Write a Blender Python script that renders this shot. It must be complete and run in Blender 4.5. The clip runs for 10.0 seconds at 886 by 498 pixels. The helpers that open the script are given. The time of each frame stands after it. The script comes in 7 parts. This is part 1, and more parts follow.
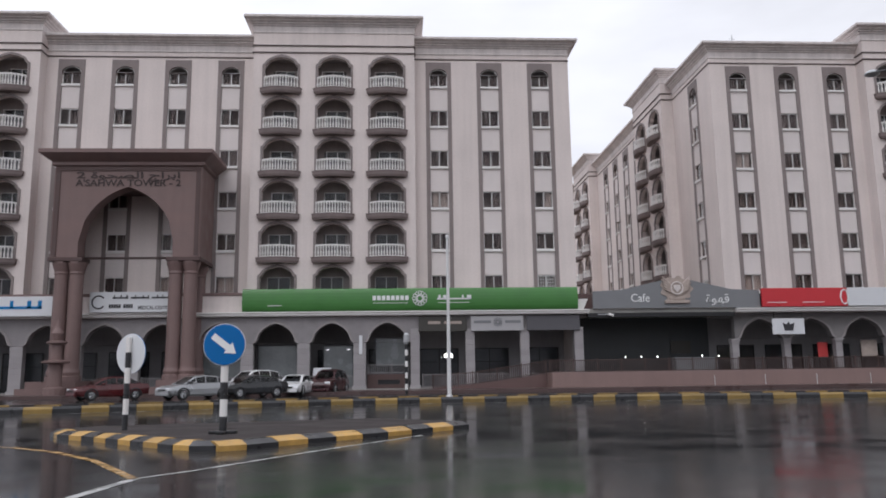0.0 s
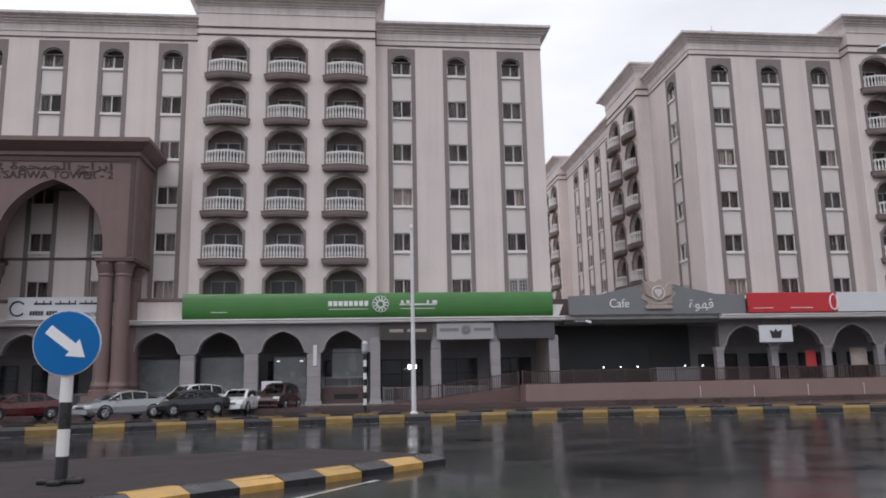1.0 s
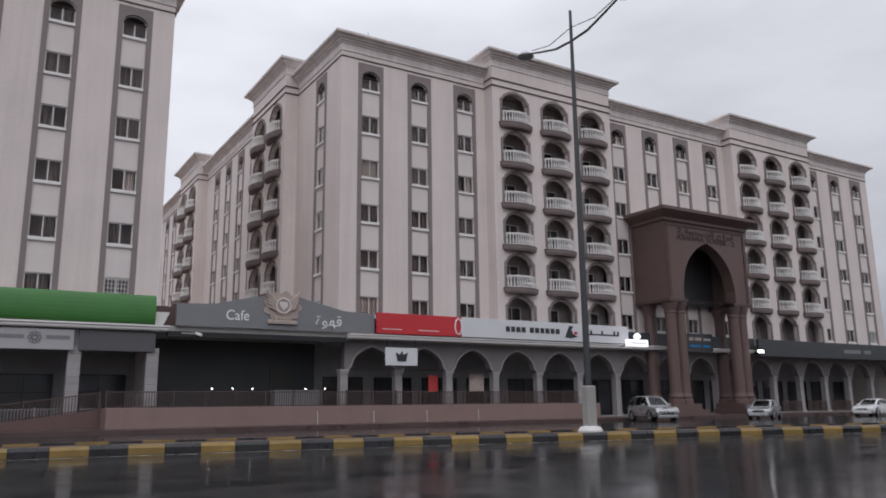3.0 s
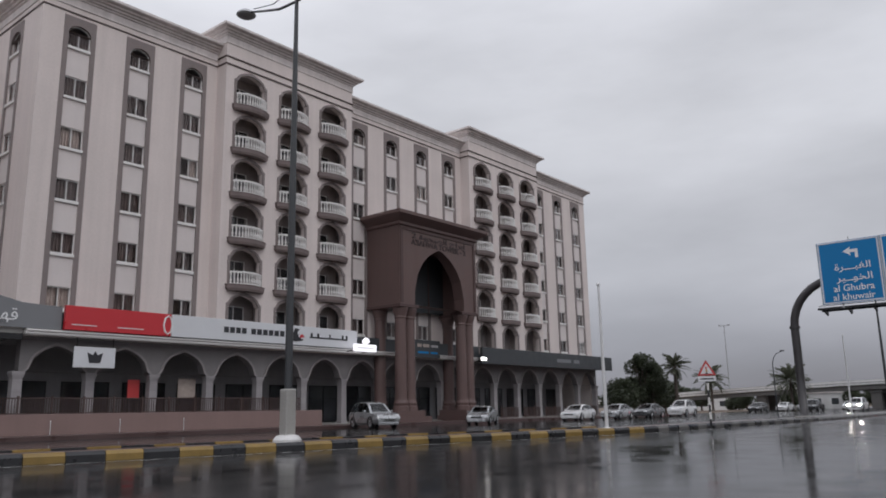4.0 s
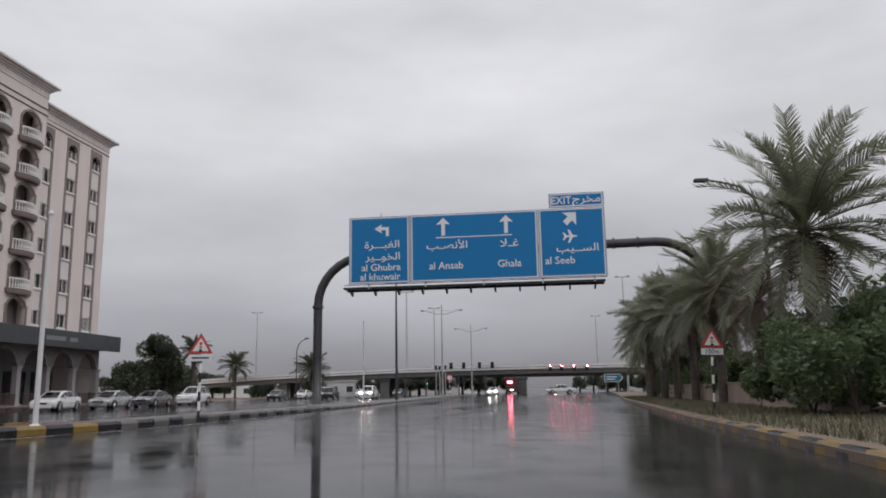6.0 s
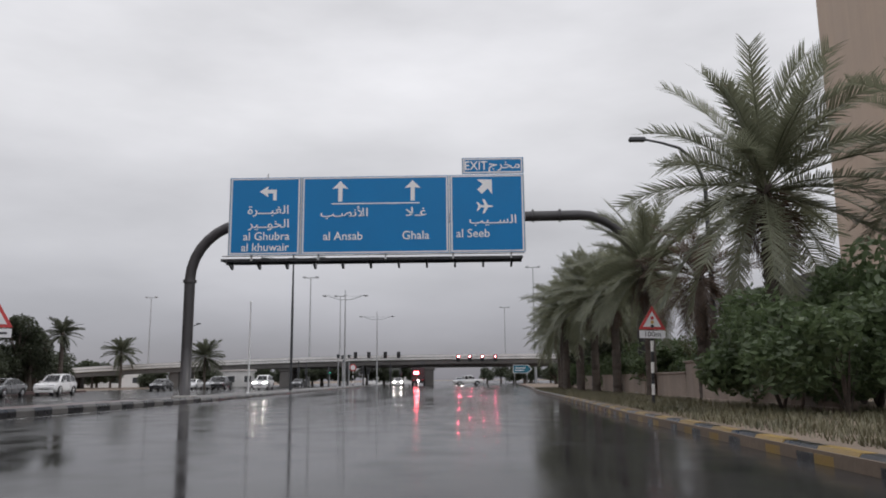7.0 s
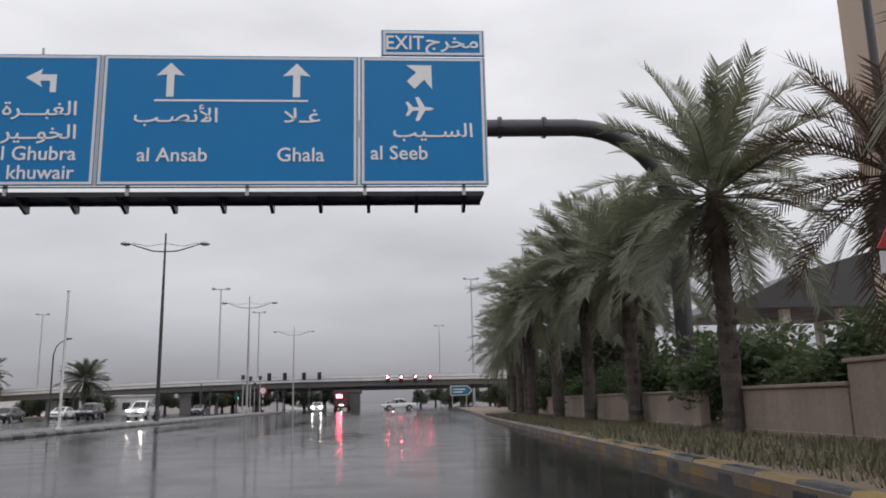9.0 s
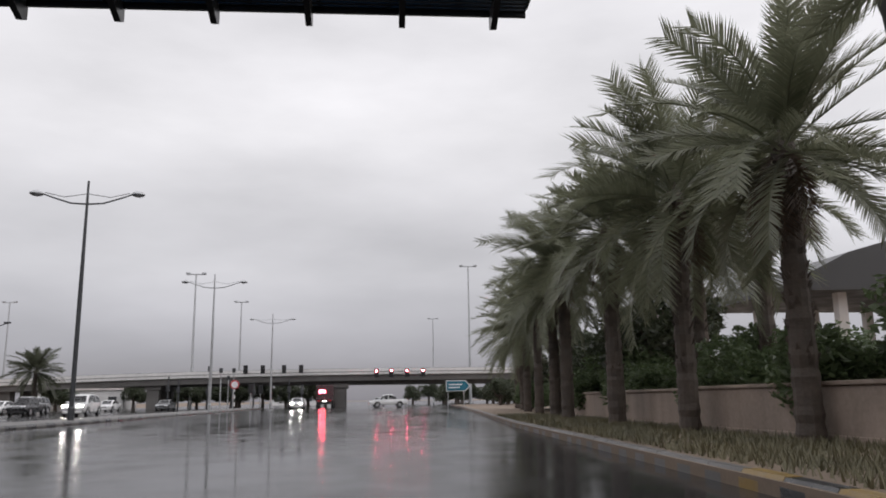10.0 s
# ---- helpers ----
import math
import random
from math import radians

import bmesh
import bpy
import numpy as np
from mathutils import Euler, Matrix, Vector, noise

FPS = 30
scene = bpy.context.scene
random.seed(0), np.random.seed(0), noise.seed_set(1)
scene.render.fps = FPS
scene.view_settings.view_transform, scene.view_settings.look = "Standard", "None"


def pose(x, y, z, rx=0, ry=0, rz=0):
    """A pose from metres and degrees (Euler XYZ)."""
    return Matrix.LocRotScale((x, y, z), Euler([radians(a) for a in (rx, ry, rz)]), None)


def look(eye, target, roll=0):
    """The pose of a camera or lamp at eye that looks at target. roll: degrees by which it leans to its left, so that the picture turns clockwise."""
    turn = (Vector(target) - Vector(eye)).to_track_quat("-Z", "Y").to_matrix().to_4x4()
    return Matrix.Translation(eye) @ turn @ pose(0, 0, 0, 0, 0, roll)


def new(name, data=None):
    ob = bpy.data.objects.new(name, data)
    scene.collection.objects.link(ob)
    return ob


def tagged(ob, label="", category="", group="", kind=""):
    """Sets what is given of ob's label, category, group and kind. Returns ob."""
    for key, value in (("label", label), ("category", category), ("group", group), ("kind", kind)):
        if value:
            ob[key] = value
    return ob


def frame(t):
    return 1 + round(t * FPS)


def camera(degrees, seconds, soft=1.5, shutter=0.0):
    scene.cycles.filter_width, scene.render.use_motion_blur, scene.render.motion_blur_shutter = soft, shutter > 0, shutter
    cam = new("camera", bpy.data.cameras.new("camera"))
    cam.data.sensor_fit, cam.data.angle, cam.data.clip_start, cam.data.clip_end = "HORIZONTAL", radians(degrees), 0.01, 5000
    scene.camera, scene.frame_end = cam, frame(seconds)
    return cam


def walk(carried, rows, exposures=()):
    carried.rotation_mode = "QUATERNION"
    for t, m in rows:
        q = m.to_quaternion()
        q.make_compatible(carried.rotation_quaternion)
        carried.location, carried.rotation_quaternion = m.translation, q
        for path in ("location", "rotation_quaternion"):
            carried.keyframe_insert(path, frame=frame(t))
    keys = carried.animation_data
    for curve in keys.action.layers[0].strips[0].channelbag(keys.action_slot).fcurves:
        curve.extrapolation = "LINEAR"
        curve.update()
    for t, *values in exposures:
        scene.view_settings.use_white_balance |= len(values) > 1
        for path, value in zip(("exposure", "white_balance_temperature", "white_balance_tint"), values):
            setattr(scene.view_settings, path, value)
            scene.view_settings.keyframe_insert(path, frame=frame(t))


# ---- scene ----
cam = camera(59.7, 10.0, soft=1.8)
PATH = [
    (0, (-0.006, -0.068, 1.199), (0.108, 1.902, 1.524), -0.8),
    (0.5, (0.036, 2.452, 1.181), (0.171, 4.417, 1.526), -1.0),
    (1, (0.242, 5.322, 1.209), (0.453, 7.279, 1.565), -1.2),
    (1.5, (1.147, 7.438, 1.277), (1.505, 9.371, 1.647), -1.1),
    (2, (2.315, 8.93, 1.225), (2.854, 10.817, 1.611), -0.6),
    (2.5, (3.641, 10.396, 1.248), (4.408, 12.199, 1.646), -0.5),
    (3, (4.725, 11.564, 1.224), (5.75, 13.234, 1.624), -0.7),
    (4.5, (10.268, 14.112, 1.103), (11.965, 15.088, 1.513), -1.1),
    (5, (12.541, 14.728, 1.135), (14.373, 15.422, 1.537), -0.8),
    (5.5, (14.967, 15.346, 1.155), (16.88, 15.781, 1.544), -0.6),
    (6, (17.653, 15.606, 1.099), (19.609, 15.823, 1.458), -0.9),
    (7.5, (27.208, 15.343, 1.011), (29.177, 15.276, 1.358), -0.5),
    (8, (31.124, 15.131, 1.01), (33.086, 15.015, 1.381), -0.9),
    (8.5, (35.385, 14.87, 0.981), (37.341, 14.719, 1.371), -1.1),
    (9, (40.51, 14.538, 1.022), (42.463, 14.355, 1.412), -1.2),
    (9.5, (45.798, 14.08, 0.993), (47.752, 13.882, 1.373), -0.6),
    (10, (52.488, 13.716, 0.997), (54.441, 13.517, 1.379), -0.8),
]
walk(cam, [(t, look(eye, target, roll)) for t, eye, target, roll in PATH],
     [(0.0, -0.08, 6230, 11), (2.0, -0.17, 6230, 11), (3.0, -0.33, 6230, 11), (4.5, -0.41, 6330, 10), (5.0, -0.35, 6380, 10), (5.5, -0.40, 6430, 10), (6.2, -0.26, 6470, 10), (7.5, -0.16, 6500, 10), (9.0, -0.08, 6480, 10), (9.5, 0.06, 6500, 10), (10.0, -0.06, 6570, 11)])

# ---------------------------------------------------------------- world and sun
world = bpy.data.worlds.new("overcast")
scene.world = world
world.use_nodes = True
wn, wl = world.node_tree.nodes, world.node_tree.links
wn.clear()
w_out = wn.new("ShaderNodeOutputWorld")
w_bg = wn.new("ShaderNodeBackground")
w_tc = wn.new("ShaderNodeTexCoord")
w_sep = wn.new("ShaderNodeSeparateXYZ")
wl.new(w_tc.outputs["Generated"], w_sep.inputs[0])
# height of the sky: grey low down, bright overhead
w_up = wn.new("ShaderNodeValToRGB")
w_up.color_ramp.elements[0].position, w_up.color_ramp.elements[0].color = 0.0, (0.29, 0.284, 0.32, 1)
w_up.color_ramp.elements[1].position, w_up.color_ramp.elements[1].color = 1.0, (1.05, 1.05, 1.11, 1)
for p, c in ((0.06, (0.40, 0.394, 0.434, 1)), (0.16, (0.66, 0.655, 0.685, 1)), (0.33, (0.84, 0.835, 0.86, 1)), (0.55, (0.95, 0.945, 0.98, 1))):
    e = w_up.color_ramp.elements.new(p)
    e.color = c
wl.new(w_sep.outputs["Z"], w_up.inputs[0])
# the cloud is heavier towards the junction (+x), thinner over the flats
w_side = wn.new("ShaderNodeMapRange")
w_side.inputs["From Min"].default_value, w_side.inputs["From Max"].default_value = -0.2, 1.0
w_side.inputs["To Min"].default_value, w_side.inputs["To Max"].default_value = 1.3, 0.93
wl.new(w_sep.outputs["X"], w_side.inputs["Value"])
w_map = wn.new("ShaderNodeMapping")
w_map.inputs["Scale"].default_value = (1.0, 1.0, 3.2)
wl.new(w_tc.outputs["Generated"], w_map.inputs["Vector"])
w_noise = wn.new("ShaderNodeTexNoise")
w_noise.inputs["Scale"].default_value, w_noise.inputs["Detail"].default_value, w_noise.inputs["Roughness"].default_value = 2.3, 6.0, 0.5
wl.new(w_map.outputs[0], w_noise.inputs["Vector"])
w_cl = wn.new("ShaderNodeMapRange")
w_cl.inputs["From Min"].default_value, w_cl.inputs["From Max"].default_value = 0.3, 0.72
w_cl.inputs["To Min"].default_value, w_cl.inputs["To Max"].default_value = 0.83, 1.17
wl.new(w_noise.outputs["Fac"], w_cl.inputs["Value"])
w_m1 = wn.new("ShaderNodeMath")
w_m1.operation = "MULTIPLY"
wl.new(w_side.outputs[0], w_m1.inputs[0])
wl.new(w_cl.outputs[0], w_m1.inputs[1])
w_vm = wn.new("ShaderNodeVectorMath")
w_vm.operation = "SCALE"
wl.new(w_up.outputs["Color"], w_vm.inputs[0])
wl.new(w_m1.outputs[0], w_vm.inputs["Scale"])
# what little of the clear sky comes through the cloud
w_sky = wn.new("ShaderNodeTexSky")
w_sky.sky_type, w_sky.sun_disc = "NISHITA", False
w_sky.sun_elevation, w_sky.sun_rotation = radians(48), radians(200)
w_thin = wn.new("ShaderNodeVectorMath")
w_thin.operation = "SCALE"
w_thin.inputs["Scale"].default_value = 0.008
wl.new(w_sky.outputs[0], w_thin.inputs[0])
w_add = wn.new("ShaderNodeVectorMath")
wl.new(w_vm.outputs[0], w_add.inputs[0])
wl.new(w_thin.outputs[0], w_add.inputs[1])
wl.new(w_add.outputs[0], w_bg.inputs["Color"])
w_bg.inputs["Strength"].default_value = 1.0
wl.new(w_bg.outputs[0], w_out.inputs[0])

sun_data = bpy.data.lights.new("sun", "SUN")
sun_data.energy, sun_data.angle, sun_data.color = 0.5, radians(25), (1.0, 0.97, 0.93)
sun_lamp = new("sun", sun_data)
sun_lamp.matrix_world = look((-15, -40, 50), (0, 0, 0))


# ---------------------------------------------------------------- materials
def material(name, base, rough=0.7, var=0.12, scale=2.0, fine=30.0, bump=0.15, metal=0.0, tint=None, streak=0.0,
             glow=None, glow_power=0.0, wet=0.0, per_object=0.0, dist=0.01, spec=0.5):
    """A procedural surface: two scales of noise on the colour, relief, drip streaks, wetness."""
    m = bpy.data.materials.new(name)
    m.use_nodes = True
    n, l = m.node_tree.nodes, m.node_tree.links
    b = n["Principled BSDF"]
    geo = n.new("ShaderNodeNewGeometry")
    big, small = n.new("ShaderNodeTexNoise"), n.new("ShaderNodeTexNoise")
    big.inputs["Scale"].default_value, big.inputs["Detail"].default_value = scale, 4.0
    small.inputs["Scale"].default_value, small.inputs["Detail"].default_value = fine, 3.0
    l.new(geo.outputs["Position"], big.inputs["Vector"])
    l.new(geo.outputs["Position"], small.inputs["Vector"])
    addn = n.new("ShaderNodeMath")
    addn.operation = "ADD"
    half = n.new("ShaderNodeMath")
    half.operation = "MULTIPLY"
    half.inputs[1].default_value = 0.5
    l.new(small.outputs["Fac"], half.inputs[0])
    l.new(big.outputs["Fac"], addn.inputs[0])
    l.new(half.outputs[0], addn.inputs[1])
    last = addn.outputs[0]
    if streak:
        mp = n.new("ShaderNodeMapping")
        mp.inputs["Scale"].default_value = (2.2, 2.2, 0.09)
        l.new(geo.outputs["Position"], mp.inputs["Vector"])
        st = n.new("ShaderNodeTexNoise")
        st.inputs["Scale"].default_value, st.inputs["Detail"].default_value = 1.0, 5.0
        l.new(mp.outputs[0], st.inputs["Vector"])
        sm = n.new("ShaderNodeMath")
        sm.operation = "MULTIPLY_ADD"
        sm.inputs[1].default_value = streak
        l.new(st.outputs["Fac"], sm.inputs[0])
        l.new(last, sm.inputs[2])
        last = sm.outputs[0]
    mid = 0.75 + 0.5 * streak
    rng = n.new("ShaderNodeMapRange")
    rng.inputs["From Min"].default_value, rng.inputs["From Max"].default_value = mid - 0.35, mid + 0.35
    rng.inputs["To Min"].default_value, rng.inputs["To Max"].default_value = 0.0, 1.0
    l.new(last, rng.inputs["Value"])
    mix = n.new("ShaderNodeMix")
    mix.data_type = "RGBA"
    dark = tuple(c * (1 - var) for c in base)
    light = tuple(min(1.0, c * (1 + var)) for c in (tint or base))
    mix.inputs["A"].default_value, mix.inputs["B"].default_value = (*dark, 1), (*light, 1)
    l.new(rng.outputs[0], mix.inputs["Factor"])
    colour = mix.outputs["Result"]
    if per_object:
        info = n.new("ShaderNodeObjectInfo")
        hsv = n.new("ShaderNodeHueSaturation")
        vr = n.new("ShaderNodeMapRange")
        vr.inputs["To Min"].default_value, vr.inputs["To Max"].default_value = 1 - per_object, 1 + per_object
        l.new(info.outputs["Random"], vr.inputs["Value"])
        l.new(vr.outputs[0], hsv.inputs["Value"])
        l.new(colour, hsv.inputs["Color"])
        colour = hsv.outputs[0]
    l.new(colour, b.inputs["Base Color"])
    rr = n.new("ShaderNodeMapRange")
    rr.inputs["To Min"].default_value = max(0.02, rough - 0.12 - wet)
    rr.inputs["To Max"].default_value = min(1.0, rough + 0.1)
    rr.inputs["From Min"].default_value, rr.inputs["From Max"].default_value = 0.35, 0.65
    l.new(big.outputs["Fac"], rr.inputs["Value"])
    l.new(rr.outputs[0], b.inputs["Roughness"])
    b.inputs["Metallic"].default_value = metal
    b.inputs["Specular IOR Level"].default_value = spec
    if bump:
        bp = n.new("ShaderNodeBump")
        bp.inputs["Strength"].default_value, bp.inputs["Distance"].default_value = bump, dist
        l.new(last, bp.inputs["Height"])
        l.new(bp.outputs[0], b.inputs["Normal"])
    if glow:
        b.inputs["Emission Color"].default_value = (*glow, 1)
        b.inputs["Emission Strength"].default_value = glow_power
    return m


def wet_asphalt():
    """Rain-soaked asphalt: dark stone, a film of water that mirrors, rougher dry crowns."""
    m = bpy.data.materials.new("wet_asphalt")
    m.use_nodes = True
    n, l = m.node_tree.nodes, m.node_tree.links
    b = n["Principled BSDF"]
    geo = n.new("ShaderNodeNewGeometry")
    lanes = n.new("ShaderNodeMapping")
    lanes.inputs["Scale"].default_value = (0.05, 0.35, 1.0)
    l.new(geo.outputs["Position"], lanes.inputs["Vector"])
    big, mid, fine = (n.new("ShaderNodeTexNoise") for _ in range(3))
    big.inputs["Scale"].default_value, big.inputs["Detail"].default_value = 1.0, 5.0
    mid.inputs["Scale"].default_value, mid.inputs["Detail"].default_value = 0.9, 5.0
    fine.inputs["Scale"].default_value, fine.inputs["Detail"].default_value = 60.0, 2.0
    l.new(lanes.outputs[0], big.inputs["Vector"])
    for k in (mid, fine):
        l.new(geo.outputs["Position"], k.inputs["Vector"])
    s = n.new("ShaderNodeMath")
    l.new(big.outputs["Fac"], s.inputs[0])
    l.new(mid.outputs["Fac"], s.inputs[1])
    mix = n.new("ShaderNodeMix")
    mix.data_type = "RGBA"
    mix.inputs["A"].default_value, mix.inputs["B"].default_value = (0.012, 0.012, 0.013, 1), (0.034, 0.033, 0.033, 1)
    l.new(s.outputs[0], mix.inputs["Factor"])
    l.new(mix.outputs["Result"], b.inputs["Base Color"])
    r = n.new("ShaderNodeMapRange")
    r.inputs["From Min"].default_value, r.inputs["From Max"].default_value = 0.75, 1.2
    r.inputs["To Min"].default_value, r.inputs["To Max"].default_value = 0.055, 0.19
    l.new(s.outputs[0], r.inputs["Value"])
    l.new(r.outputs[0], b.inputs["Roughness"])
    b.inputs["IOR"].default_value = 1.135
    bp = n.new("ShaderNodeBump")
    bp.inputs["Strength"].default_value, bp.inputs["Distance"].default_value = 0.03, 0.002
    l.new(fine.outputs["Fac"], bp.inputs["Height"])
    l.new(bp.outputs[0], b.inputs["Normal"])
    return m


def glass(name, tintc=(0.55, 0.6, 0.62), rough=0.03, ior=1.45):
    m = bpy.data.materials.new(name)
    m.use_nodes = True
    n, l = m.node_tree.nodes, m.node_tree.links
    b = n["Principled BSDF"]
    b.inputs["Base Color"].default_value = (*tintc, 1)
    b.inputs["Roughness"].default_value = rough
    b.inputs["Transmission Weight"].default_value = 1.0
    b.inputs["IOR"].default_value = ior
    return m


def leaf_material(name, dark, light):
    """A thin leaf: gloss on top, some light passing through."""
    m = bpy.data.materials.new(name)
    m.use_nodes = True
    n, l = m.node_tree.nodes, m.node_tree.links
    b, out = n["Principled BSDF"], n["Material Output"]
    geo = n.new("ShaderNodeNewGeometry")
    tex = n.new("ShaderNodeTexNoise")
    tex.inputs["Scale"].default_value, tex.inputs["Detail"].default_value = 1.3, 4.0
    l.new(geo.outputs["Position"], tex.inputs["Vector"])
    isl = n.new("ShaderNodeMath")
    isl.operation = "MULTIPLY_ADD"
    isl.inputs[1].default_value = 0.45
    l.new(geo.outputs["Random Per Island"], isl.inputs[0])
    l.new(tex.outputs["Fac"], isl.inputs[2])
    mix = n.new("ShaderNodeMix")
    mix.data_type = "RGBA"
    mix.inputs["A"].default_value = (*(c * 0.6 for c in dark), 1)
    mix.inputs["B"].default_value = (*light, 1)
    l.new(isl.outputs[0], mix.inputs["Factor"])
    l.new(mix.outputs["Result"], b.inputs["Base Color"])
    b.inputs["Roughness"].default_value = 0.34
    tr = n.new("ShaderNodeBsdfTranslucent")
    l.new(mix.outputs["Result"], tr.inputs["Color"])
    sh = n.new("ShaderNodeMixShader")
    sh.inputs[0].default_value = 0.45
    l.new(b.outputs[0], sh.inputs[1])
    l.new(tr.outputs[0], sh.inputs[2])
    l.new(sh.outputs[0], out.inputs["Surface"])
    return m


M_CREAM = material("cream_render", (0.70, 0.622, 0.592), 0.75, 0.10, 0.25, 6.0, 0.22, streak=0.7)
M_PANEL = material("pale_render_panel", (0.70, 0.64, 0.62), 0.75, 0.07, 0.5, 9.0, 0.2, streak=0.4)
M_CORN = material("weathered_cornice", (0.66, 0.605, 0.585), 0.75, 0.18, 0.5, 6.0, 0.25, streak=0.9)
M_BROWN = material("mauve_brown_render", (0.235, 0.197, 0.19), 0.75, 0.14, 0.8, 12.0, 0.2, streak=0.4)
M_SLABB = material("brown_balcony_render", (0.19, 0.15, 0.143), 0.75, 0.2, 1.0, 12.0, 0.25, streak=0.7)
M_LINE = material("dark_groove", (0.10, 0.075, 0.07), 0.8, 0.15, 2.0, 20.0, 0.1)
M_WHITE = material("white_paint", (0.76, 0.74, 0.72), 0.55, 0.06, 1.5, 25.0, 0.1)
M_FRAME = material("white_aluminium", (0.72, 0.71, 0.70), 0.4, 0.05, 3.0, 40.0, 0.05)
M_GLASS = glass("window_glass", (0.80, 0.74, 0.72), 0.06, 1.25)
M_SHOP = glass("shop_glass", (0.50, 0.53, 0.55), 0.04, 1.3)
M_ROOM = material("room_plaster", (0.50, 0.465, 0.46), 0.8, 0.15, 0.6, 10.0, 0.1)
# loggia walls, partitions and ceilings: recess shade put into a darker render
M_LOGGIA = material("shade_coloured_loggia_render", (0.33, 0.295, 0.285), 0.8, 0.2, 0.6, 10.0, 0.2, streak=0.6)
M_CURTW = material("pale_net_curtain", (0.70, 0.66, 0.63), 0.9, 0.1, 1.5, 20.0, 0.3, streak=0.6)
M_CURT = material("curtain_cloth", (0.23, 0.21, 0.21), 0.9, 0.2, 1.5, 20.0, 0.3, streak=1.0)
# arcade soffit and back wall: shade of the deep arcade put into this grey
M_ARCB = material("shade_grey_arcade_plaster", (0.27, 0.262, 0.272), 0.75, 0.2, 0.6, 10.0, 0.15, streak=0.4)
M_MOULD = material("grey_stone_moulding", (0.29, 0.265, 0.262), 0.65, 0.14, 1.5, 15.0, 0.25)
M_SCREEN = material("frosted_glass_screen", (0.19, 0.205, 0.21), 0.2, 0.2, 0.7, 6.0, 0.02)
M_STONE = material("pale_limestone", (0.33, 0.308, 0.313), 0.65, 0.1, 1.2, 15.0, 0.25, per_object=0.06)
# first arcade's arch wall: darker than its piers, with drip streaks
M_ARCHW = material("streaked_arcade_limestone", (0.255, 0.237, 0.243), 0.7, 0.16, 1.4, 16.0, 0.3, streak=0.4)
# second arcade's arch wall: same limestone, darkened in colour for canopy shade
M_GREYST = material("shade_grey_limestone", (0.21, 0.197, 0.198), 0.7, 0.14, 1.2, 15.0, 0.25, streak=0.4)
M_DEEPST = material("deep_red_sandstone", (0.13, 0.083, 0.076), 0.6, 0.14, 0.9, 18.0, 0.3, streak=0.5)
M_PINKST = material("red_sandstone", (0.185, 0.122, 0.113), 0.6, 0.14, 0.9, 18.0, 0.3, streak=0.5)
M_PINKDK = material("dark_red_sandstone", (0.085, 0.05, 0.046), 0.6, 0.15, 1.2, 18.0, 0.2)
M_GREEN = material("green_sign_sheet", (0.06, 0.20, 0.046), 0.4, 0.12, 0.8, 20.0, 0.05)
M_PALEG = material("pale_grey_sign_sheet", (0.40, 0.39, 0.40), 0.45, 0.08, 0.8, 20.0, 0.05)
M_OLIVE = material("dark_olive_sign_sheet", (0.05, 0.046, 0.04), 0.45, 0.15, 0.8, 20.0, 0.05)
M_REDW = material("dark_red_ramp_wall", (0.12, 0.072, 0.067), 0.6, 0.16, 0.8, 15.0, 0.2, streak=0.6)
M_SLATE = material("slate_sign_sheet", (0.095, 0.092, 0.102), 0.5, 0.12, 0.8, 20.0, 0.05)
M_GREY = material("grey_sign_sheet", (0.20, 0.205, 0.215), 0.45, 0.07, 0.8, 20.0, 0.05)
M_RED = material("red_sign_sheet", (0.55, 0.035, 0.045), 0.35, 0.06, 0.8, 20.0, 0.05)
M_BANK = material("white_sign_sheet", (0.68, 0.69, 0.71), 0.4, 0.05, 0.8, 20.0, 0.05)
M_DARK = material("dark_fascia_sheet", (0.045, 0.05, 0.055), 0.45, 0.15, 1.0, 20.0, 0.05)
M_BLACK = material("black_metal", (0.025, 0.025, 0.027), 0.4, 0.2, 3.0, 40.0, 0.05, metal=0.3)
M_LETW = material("white_lettering", (0.80, 0.80, 0.80), 0.4, 0.04, 3.0, 30.0, 0.03)
M_LETD = material("dark_lettering", (0.03, 0.03, 0.035), 0.5, 0.1, 3.0, 30.0, 0.03)
M_LETB = material("brown_lettering", (0.035, 0.018, 0.017), 0.5, 0.1, 3.0, 30.0, 0.03)
M_GOLD = material("carved_emblem_plaster", (0.40, 0.33, 0.29), 0.6, 0.2, 4.0, 30.0, 0.3)
M_ROAD = wet_asphalt()
M_EARTH = material("wet_sandy_earth", (0.19, 0.145, 0.108), 0.85, 0.25, 0.5, 12.0, 0.5, dist=0.03)
M_PAVER = material("wet_red_pavers", (0.08, 0.05, 0.047), 0.5, 0.2, 0.7, 25.0, 0.3, wet=0.15, per_object=0.1)
M_KERBF = material("fresh_yellow_kerb_paint", (0.50, 0.295, 0.078), 0.45, 0.25, 6.0, 40.0, 0.3, per_object=0.16)
M_KERBY = material("faded_yellow_kerb_paint", (0.25, 0.162, 0.045), 0.5, 0.28, 3.0, 30.0, 0.25, per_object=0.14)
M_KERBK = material("black_kerb_paint", (0.022, 0.022, 0.024), 0.35, 0.3, 3.0, 30.0, 0.25, per_object=0.2)
M_KERBG = material("grey_concrete_kerb", (0.13, 0.125, 0.12), 0.55, 0.2, 1.5, 20.0, 0.3, per_object=0.12)
M_CONC = material("wet_concrete", (0.33, 0.32, 0.30), 0.6, 0.18, 0.5, 12.0, 0.3, streak=0.7)
M_CONCD = material("dark_wet_concrete", (0.12, 0.115, 0.11), 0.6, 0.2, 0.5, 12.0, 0.3, streak=0.7)
